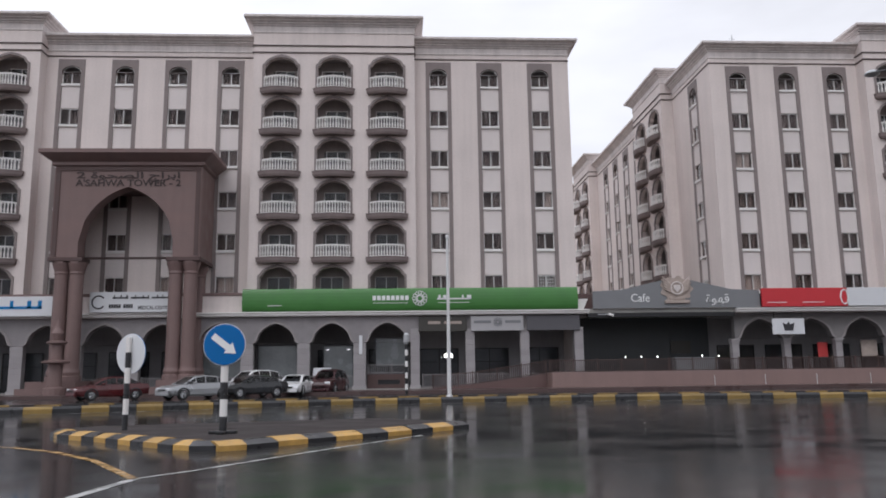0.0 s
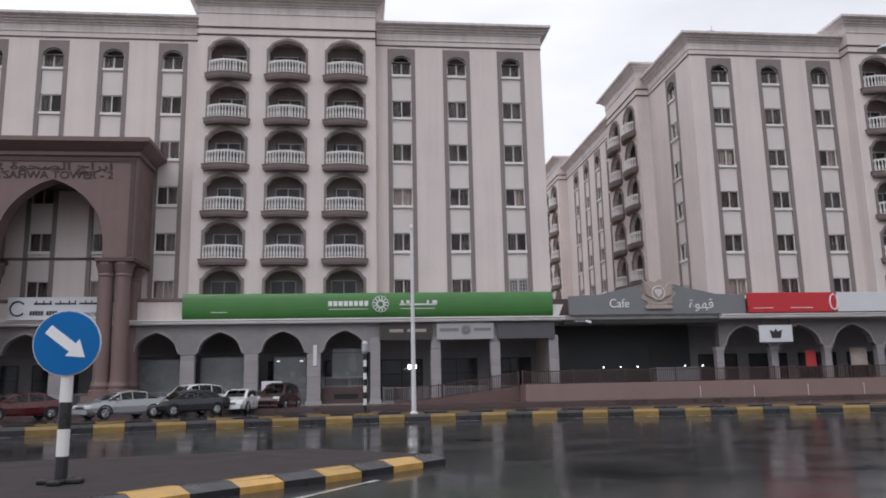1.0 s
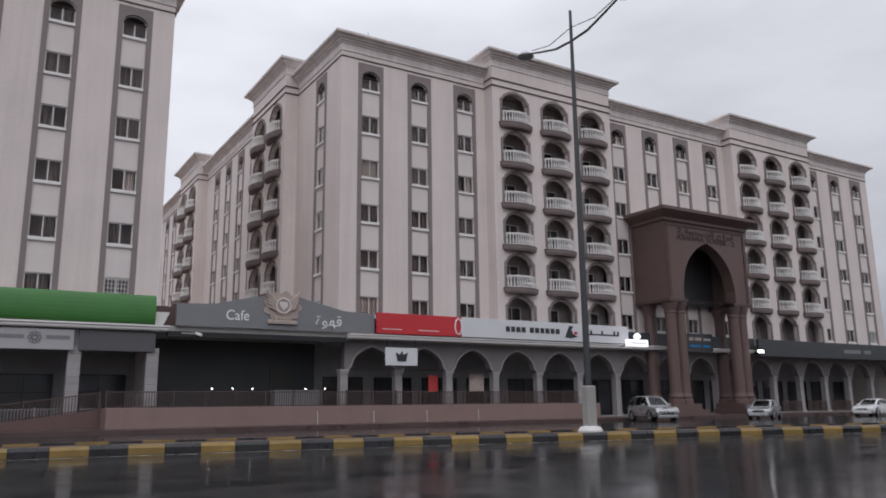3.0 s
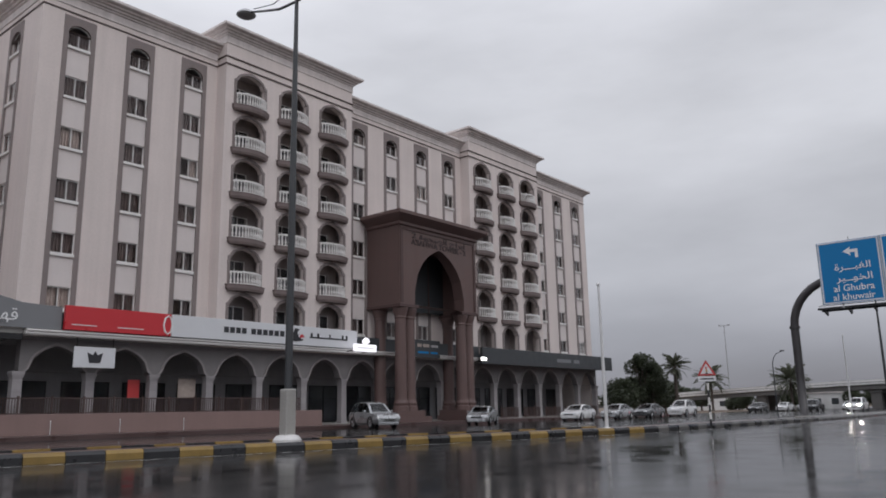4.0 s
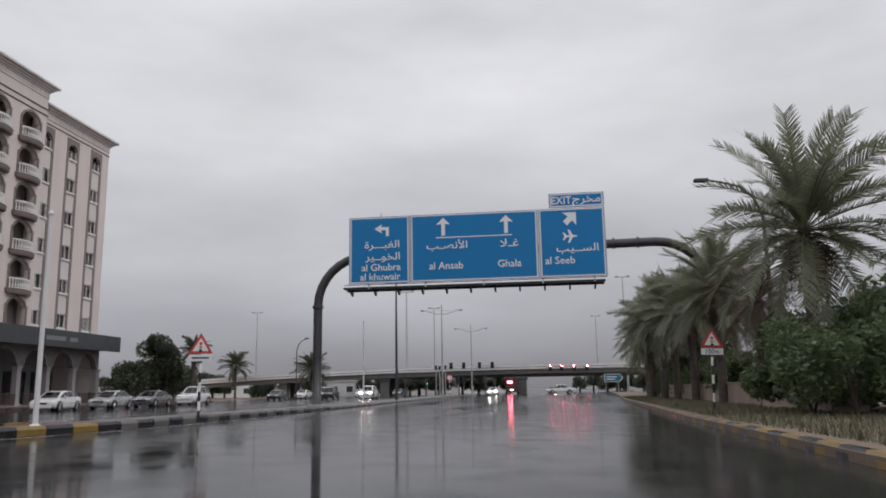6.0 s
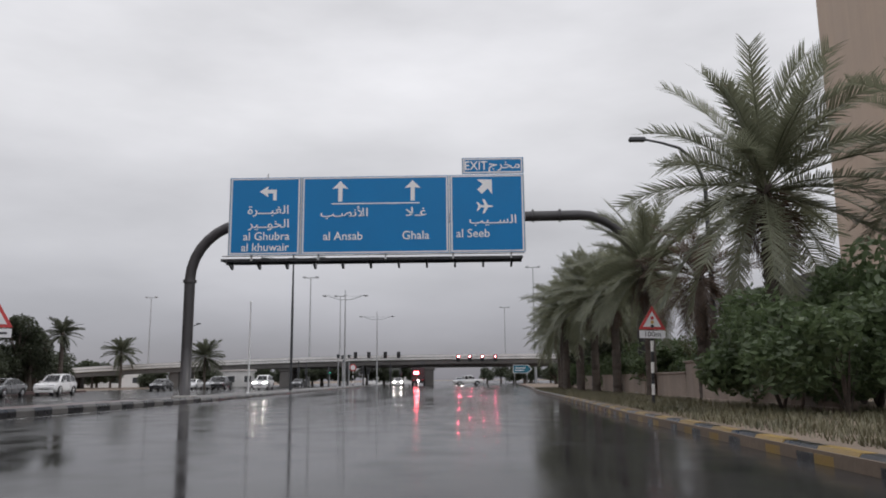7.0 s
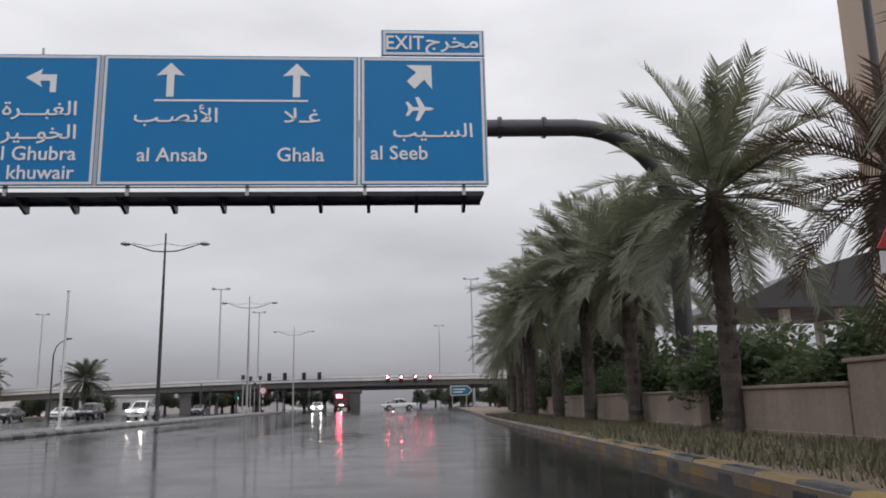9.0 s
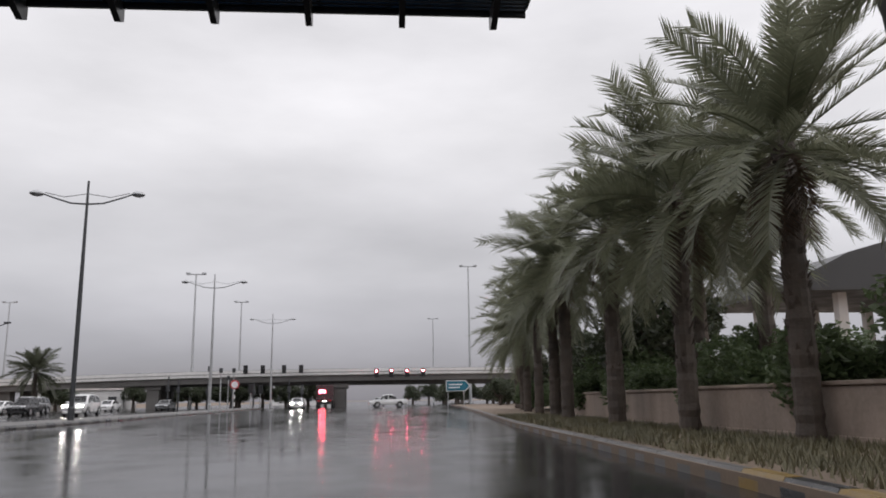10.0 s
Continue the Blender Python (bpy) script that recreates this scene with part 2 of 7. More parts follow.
M_PINKW = material("pink_painted_wall", (0.24, 0.162, 0.147), 0.6, 0.1, 0.8, 15.0, 0.2, streak=0.6)
M_GARDEN = material("weathered_beige_wall", (0.30, 0.24, 0.20), 0.75, 0.3, 0.8, 12.0, 0.35, streak=0.8)
M_PALEC = material("pale_concrete", (0.68, 0.67, 0.66), 0.6, 0.12, 0.4, 10.0, 0.2, streak=0.8)
M_TAN = material("tan_render", (0.42, 0.33, 0.26), 0.75, 0.1, 0.4, 8.0, 0.2, streak=0.6)
M_ISLE = material("wet_island_asphalt", (0.044, 0.037, 0.036), 0.7, 0.25, 0.8, 25.0, 0.3, wet=0.05, spec=0.12)
M_CANOPY = material("dark_grey_roof_sheet", (0.07, 0.072, 0.075), 0.5, 0.15, 0.5, 8.0, 0.1)
M_RAILG = material("grey_painted_rail", (0.24, 0.23, 0.235), 0.4, 0.12, 3.0, 30.0, 0.1)
M_RAIL = material("brown_painted_rail", (0.085, 0.055, 0.05), 0.45, 0.15, 3.0, 30.0, 0.1)
M_POLE = material("galvanised_pole", (0.42, 0.43, 0.44), 0.4, 0.1, 2.0, 30.0, 0.08, metal=0.6)
M_POLEW = material("white_pole_paint", (0.66, 0.66, 0.66), 0.4, 0.06, 2.0, 30.0, 0.05)
M_POLED = material("dark_pole_paint", (0.045, 0.048, 0.052), 0.4, 0.2, 2.0, 30.0, 0.08)
M_GANT = material("gantry_pipe_paint", (0.048, 0.045, 0.047), 0.4, 0.18, 1.5, 25.0, 0.1)
M_BLUE = material("blue_sign_sheet", (0.015, 0.195, 0.46), 0.4, 0.05, 0.5, 12.0, 0.03, spec=0.2)
M_BLUE2 = material("bright_blue_sign_sheet", (0.006, 0.135, 0.40), 0.4, 0.05, 1.5, 20.0, 0.03, spec=0.2)
M_SIGNW = material("white_reflective_sheet", (0.70, 0.70, 0.71), 0.4, 0.04, 1.5, 20.0, 0.03)
M_SIGNR = material("red_reflective_sheet", (0.50, 0.05, 0.05), 0.4, 0.06, 1.5, 20.0, 0.03)
M_SIGNB = material("bare_aluminium_back", (0.46, 0.47, 0.48), 0.45, 0.06, 2.0, 25.0, 0.03, metal=0.4)
M_TEAL = material("teal_sign_sheet", (0.02, 0.15, 0.22), 0.35, 0.05, 1.5, 20.0, 0.03)
# near palm leaves lightened in colour to carry haze; far leaves stay darker
M_FROND = leaf_material("palm_leaflet", (0.15, 0.165, 0.10), (0.235, 0.245, 0.165))
M_FRONDF = leaf_material("far_palm_leaflet", (0.065, 0.075, 0.048), (0.11, 0.118, 0.08))
M_FRONDB = leaf_material("dry_palm_leaflet", (0.085, 0.056, 0.042), (0.14, 0.098, 0.072))
M_TRUNK = material("palm_trunk_bark", (0.088, 0.07, 0.058), 0.8, 0.35, 2.5, 14.0, 0.6, dist=0.04)
M_LEAF = leaf_material("shrub_leaf", (0.09, 0.13, 0.065), (0.145, 0.195, 0.095))
M_TREE = leaf_material("tree_leaf", (0.045, 0.06, 0.036), (0.085, 0.10, 0.06))
M_GRASS = material("wet_grass_blade", (0.085, 0.098, 0.05), 0.6, 0.4, 0.8, 8.0, 0.0, tint=(0.15, 0.13, 0.075))
M_LINEW = material("worn_white_road_paint", (0.42, 0.42, 0.41), 0.3, 0.25, 2.0, 25.0, 0.1, wet=0.1)
M_LINEY = material("worn_yellow_road_paint", (0.40, 0.24, 0.08), 0.3, 0.25, 2.0, 25.0, 0.1, wet=0.1)
M_TYRE = material("tyre_rubber", (0.015, 0.015, 0.016), 0.6, 0.2, 5.0, 50.0, 0.1)
M_RIM = material("alloy_rim", (0.45, 0.46, 0.47), 0.3, 0.1, 5.0, 50.0, 0.05, metal=0.8)
M_CARGL = glass("car_glass", (0.12, 0.13, 0.14))
M_CABIN = material("dark_cabin_trim", (0.02, 0.02, 0.022), 0.7, 0.2, 5.0, 50.0, 0.05)
M_HEADL = material("headlamp_lens", (0.75, 0.76, 0.78), 0.1, 0.04, 5.0, 50.0, 0.0)
M_TAIL = material("tail_lamp_lens", (0.35, 0.01, 0.015), 0.15, 0.1, 5.0, 50.0, 0.0)
M_REDLIT = material("lit_red_lamp", (0.6, 0.02, 0.03), 0.3, 0.05, 5.0, 50.0, 0.0, glow=(1.0, 0.07, 0.10), glow_power=60.0)
M_SIGNAL = material("lit_red_signal", (0.6, 0.02, 0.03), 0.3, 0.05, 5.0, 50.0, 0.0, glow=(1.0, 0.10, 0.14), glow_power=160.0)
M_GREENLIT = material("lit_green_lamp", (0.02, 0.5, 0.3), 0.3, 0.05, 5.0, 50.0, 0.0, glow=(0.05, 1.0, 0.55), glow_power=4.0)
M_WHITELIT = material("lit_headlamp", (0.8, 0.8, 0.8), 0.3, 0.04, 5.0, 50.0, 0.0, glow=(1.0, 0.95, 0.85), glow_power=120.0)
M_SIGNLIT = material("lit_white_sign", (0.8, 0.8, 0.8), 0.4, 0.03, 5.0, 50.0, 0.0, glow=(1.0, 0.95, 1.0), glow_power=1.3)
M_WARMLIT = material("lit_shop_lamp", (0.8, 0.8, 0.8), 0.4, 0.03, 5.0, 50.0, 0.0, glow=(1.0, 0.95, 0.9), glow_power=5.0)


# ---------------------------------------------------------------- mesh helpers
def part(name, bm, mat, parent=None, label="", smooth=False, at=None):
    """Links a bmesh as one mesh object, under a thing or a part if given."""
    me = bpy.data.meshes.new(name)
    bm.to_mesh(me)
    bm.free()
    me.materials.append(mat)
    if smooth:
        me.shade_smooth()
    ob = new(name, me)
    if parent is not None:
        ob.parent = parent
    if at is not None:
        ob.matrix_basis = at
    if label:
        ob["label"] = label
    return ob


def thing(name, m, label, category, group="", kind=""):
    ob = new(name)
    ob.empty_display_size = 0.2
    ob.matrix_basis = m
    return tagged(ob, label, category, group, kind)


def again(ob, m, parent=None):
    """One more object on the same mesh."""
    o = ob.copy()
    scene.collection.objects.link(o)
    if parent is not None:
        o.parent = parent
    o.matrix_basis = m
    return o


def box(bm, x0, x1, y0, y1, z0, z1, bev=0.0):
    v = [bm.verts.new(p) for p in ((x0, y0, z0), (x1, y0, z0), (x1, y1, z0), (x0, y1, z0),
                                   (x0, y0, z1), (x1, y0, z1), (x1, y1, z1), (x0, y1, z1))]
    fs = [bm.faces.new([v[i] for i in q]) for q in ((3, 2, 1, 0), (4, 5, 6, 7), (0, 1, 5, 4), (1, 2, 6, 5), (2, 3, 7, 6), (3, 0, 4, 7))]
    if bev:
        es = {e for f in fs for e in f.edges}
        bmesh.ops.bevel(bm, geom=list(es), offset=bev, segments=1, affect="EDGES")
    return bm


def boxes(*args, bev=0.0):
    bm = bmesh.new()
    for a in args:
        box(bm, *a, bev=bev)
    return bm


def tube(bm, pts, radii, n=12, caps=True):
    """A round tube through points, with a radius at each."""
    rings = []
    pts = [Vector(p) for p in pts]
    a = None
    for i, p in enumerate(pts):
        d = (pts[min(i + 1, len(pts) - 1)] - pts[max(i - 1, 0)]).normalized()
        if a is None:
            a = d.cross(Vector((1, 0, 0)) if abs(d.x) < 0.9 else Vector((0, 1, 0)))
        a = (a - d * a.dot(d)).normalized()
        b = d.cross(a).normalized()
        r = radii[i] if isinstance(radii, (list, tuple)) else radii
        rings.append([bm.verts.new(p + (a * math.cos(k * math.tau / n) + b * math.sin(k * math.tau / n)) * r) for k in range(n)])
    for r0, r1 in zip(rings, rings[1:]):
        for k in range(n):
            bm.faces.new((r0[k], r0[(k + 1) % n], r1[(k + 1) % n], r1[k]))
    if caps:
        bm.faces.new(rings[0])
        bm.faces.new(rings[-1][::-1])
    return bm


def lathe(bm, profile, n=12, c=(0, 0, 0)):
    """A turned body from (radius, height) pairs."""
    return tube(bm, [(c[0], c[1], c[2] + z) for _, z in profile], [r for r, _ in profile], n)


def sweep(bm, path, profile, closed=False):
    """Carries a profile of (outwards, height) along a plan line; outwards is to the line's right."""
    p = [Vector(q) for q in path]
    n = len(p)
    rows = []
    for i in range(n):
        if closed:
            a, c = p[i - 1], p[(i + 1) % n]
        else:
            a, c = p[max(i - 1, 0)], p[min(i + 1, n - 1)]
        d0 = (p[i] - a) if (closed or i > 0) else (c - p[i])
        d1 = (c - p[i]) if (closed or i < n - 1) else (p[i] - a)
        n0, n1 = Vector((d0.y, -d0.x)).normalized(), Vector((d1.y, -d1.x)).normalized()
        m = n0 + n1
        m = m / max(0.25, m.dot(n0)) if m.length > 1e-6 else n0
        rows.append([bm.verts.new((p[i].x + m.x * o, p[i].y + m.y * o, z)) for o, z in profile])
    k = len(profile)
    for i in range(n if closed else n - 1):
        r0, r1 = rows[i], rows[(i + 1) % n]
        for j in range(k - 1):
            bm.faces.new((r0[j], r1[j], r1[j + 1], r0[j + 1]))
    if not closed:
        bm.faces.new(rows[0])
        bm.faces.new(rows[-1][::-1])
    return bm


def arch_points(w, spring, apex, shoulder=0.0, n=7):
    """The upper outline of an Arabic arch, from left to right: upright, small shoulder, then up to a point."""
    out = [(-w / 2, spring)]
    hw = w / 2 - shoulder
    if shoulder:
        out.append((-hw, spring + shoulder * 0.7))
    z0 = spring + (shoulder * 0.7 if shoulder else 0)
    for i in range(1, n + 1):
        u = i / n
        x = -hw * (1 - u)
        z = z0 + (apex - z0) * (0.78 * math.sqrt(max(0.0, 1 - (1 - u) ** 2)) + 0.22 * u)
        out.append((x, z))
    out[-1] = (0.0, apex)
    return out + [(-x, z) for x, z in out[-2::-1]]


def arched_panel(bm, x0, x1, z0, z1, cx, outline, sill, y0, y1):
    """A wall piece from y0 (face) to y1 (back) with an opening that goes through it."""
    pts = [(cx + x, z) for x, z in outline]
    left, right = pts[0][0], pts[-1][0]

    def face(loop):
        bm.faces.new([bm.verts.new((x, y0, z)) for x, z in loop])
        bm.faces.new([bm.verts.new((x, y1, z)) for x, z in loop[::-1]])

    face([(x0, z0), (left, z0), (left, z1), (x0, z1)])
    face([(right, z0), (x1, z0), (x1, z1), (right, z1)])
    for (xa, za), (xb, zb) in zip(pts, pts[1:]):
        if xb - xa > 1e-5:
            face([(xa, za), (xb, zb), (xb, z1), (xa, z1)])
    ring = [(left, sill)] + pts + [(right, sill)]
    if sill > z0 + 1e-4:
        face([(left, z0), (right, z0), (right, sill), (left, sill)])
        ring.append((left, sill))
    for (xa, za), (xb, zb) in zip(ring, ring[1:]):
        bm.faces.new([bm.verts.new(q) for q in ((xa, y0, za), (xa, y1, za), (xb, y1, zb), (xb, y0, zb))])
    for a, c in (((x0, z0), (x0, z1)), ((x1, z1), (x1, z0)), ((x0, z1), (x1, z1)), ((x1, z0), (x0, z0))):
        bm.faces.new([bm.verts.new(q) for q in ((a[0], y0, a[1]), (c[0], y0, c[1]), (c[0], y1, c[1]), (a[0], y1, a[1]))])
    return bm


def arch_band(bm, cx, outline, sill, wide, y0, y1):
    """A raised surround that follows an arched opening."""
    inner = [(-x, z) for x, z in [(outline[-1][0], sill)]] + list(outline) + [(outline[-1][0], sill)]
    outer = []
    top = max(z for _, z in outline)
    for x, z in inner:
        k = abs(x) / max(1e-6, outline[-1][0])
        outer.append((x + math.copysign(wide * k ** 1.5, x) if x else 0.0, z + (0 if z <= sill else wide * (1.2 - 0.5 * k))))
    for (a, b_, c, d) in zip(inner, inner[1:], outer[1:], outer):
        q = [(cx + x, z) for x, z in (a, b_, c, d)]
        f = [bm.verts.new((x, y0, z)) for x, z in q]
        g = [bm.verts.new((x, y1, z)) for x, z in q]
        bm.faces.new(f)
        bm.faces.new((f[3], f[2], g[2], g[3]))
        bm.faces.new((f[1], f[0], g[0], g[1]))
    return bm


def text(name, body, size, mat, parent, m, align="CENTER", depth=0.01, stretch=1.0, label="", bold=0.0):
    """Raised lettering in the built-in font, turned into a mesh."""
    c = bpy.data.curves.new(name, "FONT")
    c.body, c.size, c.align_x, c.align_y, c.extrude = body, size, align, "CENTER", depth
    c.resolution_u, c.offset = 3, bold * size
    tmp = new(name, c)
    bpy.context.view_layer.update()
    me = bpy.data.meshes.new_from_object(tmp)
    bpy.data.objects.remove(tmp)
    me.materials.clear()
    me.materials.append(mat)
    ob = new(name, me)
    ob.parent = parent
    ob.matrix_basis = m @ Matrix.Diagonal((stretch, 1, 1, 1))
    if label:
        ob["label"] = label
    return ob


FRONT = pose(0, 0, 0, 90, 0, 0)        # lettering that faces -y
WEST = pose(0, 0, 0, 90, 0, -90)       # lettering that faces -x


def poly_plate(loop, z0, z1):
    """A flat slab over a plan outline."""
    bm = bmesh.new()
    lo = [bm.verts.new((x, y, z0)) for x, y in loop]
    hi = [bm.verts.new((x, y, z1)) for x, y in loop]
    bm.faces.new(lo[::-1])
    bm.faces.new(hi)
    for i in range(len(loop)):
        j = (i + 1) % len(loop)
        bm.faces.new((lo[i], lo[j], hi[j], hi[i]))
    bmesh.ops.recalc_face_normals(bm, faces=bm.faces)
    return bm


def shape_plate(loop, y0, y1):
    """A flat shape in an upright plane, from y0 (face) to y1."""
    bm = bmesh.new()
    a = [bm.verts.new((x, y0, z)) for x, z in loop]
    b = [bm.verts.new((x, y1, z)) for x, z in loop]
    bm.faces.new(a)
    bm.faces.new(b[::-1])
    for i in range(len(loop)):
        j = (i + 1) % len(loop)
        bm.faces.new((a[j], a[i], b[i], b[j]))
    bmesh.ops.recalc_face_normals(bm, faces=bm.faces)
    return bm


# ---------------------------------------------------------------- lettering in Arabic forms
AR = {"ا": (0xFE8D, 0), "ل": (0xFEDD, 1), "غ": (0xFECD, 1), "ب": (0xFE8F, 1), "ر": (0xFEAD, 0), "ة": (0xFE93, 0), "خ": (0xFEA5, 1), "و": (0xFEED, 0),
      "ي": (0xFEF1, 1), "أ": (0xFE83, 0), "ن": (0xFEE5, 1), "ص": (0xFEB9, 1), "س": (0xFEB1, 1), "م": (0xFEE1, 1), "ج": (0xFE9D, 1), "ق": (0xFED5, 1),
      "ه": (0xFEE9, 1), "ح": (0xFEA1, 1), "ك": (0xFED9, 1), "ط": (0xFEC1, 1), "ع": (0xFEC9, 1), "ت": (0xFE95, 1), "د": (0xFEA9, 0), "ـ": (0x0640, 1)}


def arabic(word):
    """The joined letter shapes of a word, in drawing order from left to right."""
    out, i, joined = [], 0, False
    while i < len(word):
        ch = word[i]
        if ch not in AR:
            out.append(ch)
            joined = False
            i += 1
            continue
        if ch == "ل" and i + 1 < len(word) and word[i + 1] in "اأ":
            base = 0xFEFB if word[i + 1] == "ا" else 0xFEF7
            out.append(chr(base + (1 if joined else 0)))
            joined = False
            i += 2
            continue
        base, links = AR[ch]
        if ch == "ـ":
            out.append(ch)
            joined = True
            i += 1
            continue
        nxt = links and i + 1 < len(word) and word[i + 1] in AR
        form = (3 if nxt else 1) if joined else (2 if nxt else 0)
        out.append(chr(base + form))
        joined = bool(nxt)
        i += 1
    return "".join(out[::-1])


# ---------------------------------------------------------------- ground and road
MEDIAN_X = (-60, -14, -7, -2, 3, 8, 13, 18, 24, 30, 37, 42, 60)
MEDIAN_Y = (28.2, 30.3, 33.3, 35.0, 35.6, 35.5, 34.9, 34.0, 32.8, 31.7, 30.1, 28.9, 27.8)


def median_edge(x):
    """The kerb line between the carriageway and the planted strip in front of the flats."""
    return float(np.interp(x, MEDIAN_X, MEDIAN_Y))


tagged(part("ground", boxes((-900, 3200, -1800, 1800, -0.6, -0.08)), M_EARTH), "wet sandy ground reaching to the horizon", "ground", kind="structure")
tagged(part("road", boxes((-120, 900, -60, 62, -0.3, 0.0)), M_ROAD), "rain-soaked dark asphalt road mirroring the grey sky", "road", kind="structure")

XS = [-60 + 2.0 * i for i in range(62)]
near = [(x, median_edge(x) + 0.3) for x in XS]
far = [(x, median_edge(x) + 3.12) for x in XS]
tagged(part("median", poly_plate(near + far[::-1], -0.1, 0.19), M_PAVER), "low paved median strip with wet reddish pavers", "median", kind="structure")
# beyond the gantry the strip goes on between two carriageways
near2 = [(64 + 4 * i, 27.9) for i in range(26)]
far2 = [(64 + 4 * i, 31.0 + 0.03 * i) for i in range(26)]
tagged(part("median_far", poly_plate(near2 + far2[::-1], -0.1, 0.17), M_CONCD), "long concrete-topped median between two carriageways", "median", kind="structure")
tagged(part("pavement", boxes((-60, 112, 55.2, 61.6, -0.1, 0.22)), M_PAVER), "wet red paved forecourt in front of the arcades", "pavement", kind="structure")

# verge on the near side, with the corner of the side road
verge = [(6.0, -60), (6.0, -6), (6.6, -1.5), (8.4, 2.2), (11.5, 5.4), (15.0, 8.4), (18, 9.9), (22, 10.9), (27, 11.2), (36, 10.95), (44, 10.7), (50, 10.3), (61, 9.6), (80, 8.5), (100, 6.6), (140, 3.0), (180, 0.0), (180, -60)]
tagged(part("verge", poly_plate(verge, -0.1, 0.16), M_EARTH), "raised verge of wet brown earth and thin grass beside the road", "verge", kind="structure")

# small triangular traffic island
ISLE = [(-7.77, 17.99), (-7.19, 17.06), (-6.14, 16.14), (-5.39, 15.39), (-4.64, 14.62), (-4.0, 13.99), (-3.36, 13.53), (-2.91, 13.49), (-2.62, 13.7), (-1.9, 14.5), (-0.93, 15.5), (0.0, 16.4), (1.0, 17.45), (1.6, 18.2), (1.5, 18.8), (-0.59, 20.89), (-7.42, 19.26)]
tagged(part("traffic_island", poly_plate([(-3.1 + (x + 3.1) * 0.95, 17.3 + (y - 17.3) * 0.94) for x, y in ISLE], -0.1, 0.14), M_ISLE), "small paved traffic island between slip road and carriageway", "traffic island", kind="structure")


def kerb_stone_mesh(length, height, deep, name, mat, low=0.09, slope=0.07):
    """One cast kerb block with a sloped upper edge."""
    bm = bmesh.new()
    a = 0.012
    prof = [(0, -0.1), (0, height - low), (slope, height), (deep, height), (deep, -0.1)]
    ends = [[bm.verts.new((s * (length / 2 - a), y, z)) for y, z in prof] for s in (-1, 1)]
    for i in range(len(prof)):
        j = (i + 1) % len(prof)
        bm.faces.new((ends[0][i], ends[1][i], ends[1][j], ends[0][j]))
    bm.faces.new(ends[0])
    bm.faces.new(ends[1][::-1])
    bmesh.ops.recalc_face_normals(bm, faces=bm.faces)
    me = bpy.data.meshes.new(name)
    bm.to_mesh(me)
    bm.free()
    me.materials.append(mat)
    return me


def kerb_run(name, label, line, length, meshes, z=0.0):
    """A kerb laid block by block along a plan line; the road lies to the line's right."""
    run = thing(name, Matrix(), label, "kerb", kind="structure")
    pts = [Vector(p) for p in line]
    total, count = 0.0, 0
    seglens = [(b - a).length for a, b in zip(pts, pts[1:])]
    whole = sum(seglens)
    n = max(1, round(whole / length))
    for i in range(n):
        s = (i + 0.5) * whole / n
        k = 0
        while k < len(seglens) - 1 and s > seglens[k]:
            s -= seglens[k]
            k += 1
        d = (pts[k + 1] - pts[k]).normalized()
        p = pts[k] + d * s
        ob = new("kerb_stone", meshes[i % len(meshes)])
        ob.parent = run
        ob.matrix_basis = pose(p.x, p.y, z + random.uniform(-0.006, 0.006), 0, 0, math.degrees(math.atan2(d.y, d.x)) + random.uniform(-0.5, 0.5))
    return run


big_y = kerb_stone_mesh(1.0, 0.26, 0.3, "kerb_stone", M_KERBY)
big_k = kerb_stone_mesh(1.0, 0.26, 0.3, "kerb_stone", M_KERBK)
big_g = kerb_stone_mesh(1.0, 0.26, 0.3, "kerb_stone", M_KERBG)
isle_y = kerb_stone_mesh(0.52, 0.16, 0.35, "kerb_stone", M_KERBF, 0.07, 0.2)
isle_k = kerb_stone_mesh(0.52, 0.16, 0.35, "kerb_stone", M_KERBK, 0.07, 0.2)
long_y = kerb_stone_mesh(0.71, 0.16, 0.35, "kerb_stone", M_KERBF, 0.07, 0.2)
long_k = kerb_stone_mesh(0.71, 0.16, 0.35, "kerb_stone", M_KERBK, 0.07, 0.2)
grey_k = kerb_stone_mesh(1.0, 0.2, 0.2, "kerb_stone", M_KERBG)
dark_k = kerb_stone_mesh(1.0, 0.2, 0.2, "kerb_stone", M_KERBK)
kerb_run("kerb", "yellow and black painted kerb along the median", [(x, median_edge(x)) for x in np.arange(-30, 42.1, 2.0)], 1.0, [big_y, big_k])
kerb_run("kerb", "yellow and black painted kerb on the far side of the median", [(x, median_edge(x) + 3.42) for x in np.arange(42, -30.1, -2.0)], 1.0, [big_y, big_k])
kerb_run("kerb", "worn grey and black kerb along the median", [(x, median_edge(x)) for x in np.arange(42, 64.1, 2.0)], 1.0, [big_g, big_k])
kerb_run("kerb", "yellow and black painted kerb round the island", ISLE[:9], 0.52, [isle_k, isle_y])
kerb_run("kerb", "yellow and black painted kerb along the island beside the road", ISLE[8:14], 0.71, [long_k, long_y])
kerb_run("kerb", "wet grey concrete kerb of the far median", [(64 + 4 * i, 27.7) for i in range(24)], 1.0, [grey_k, dark_k])
verge_y = kerb_stone_mesh(1.0, 0.2, 0.25, "kerb_stone", M_KERBY)
verge_k = kerb_stone_mesh(1.0, 0.2, 0.25, "kerb_stone", M_KERBK)
kerb_run("kerb", "dark wet concrete kerb of the roadside verge", [p for p in verge[::-1] if p[0] >= 61 and p[1] > -1], 1.0, [grey_k])
kerb_run("kerb", "faded yellow and black kerb of the roadside verge", [p for p in verge[::-1] if 6.5 < p[0] <= 61 and p[1] > -5], 1.0, [verge_y, verge_k])


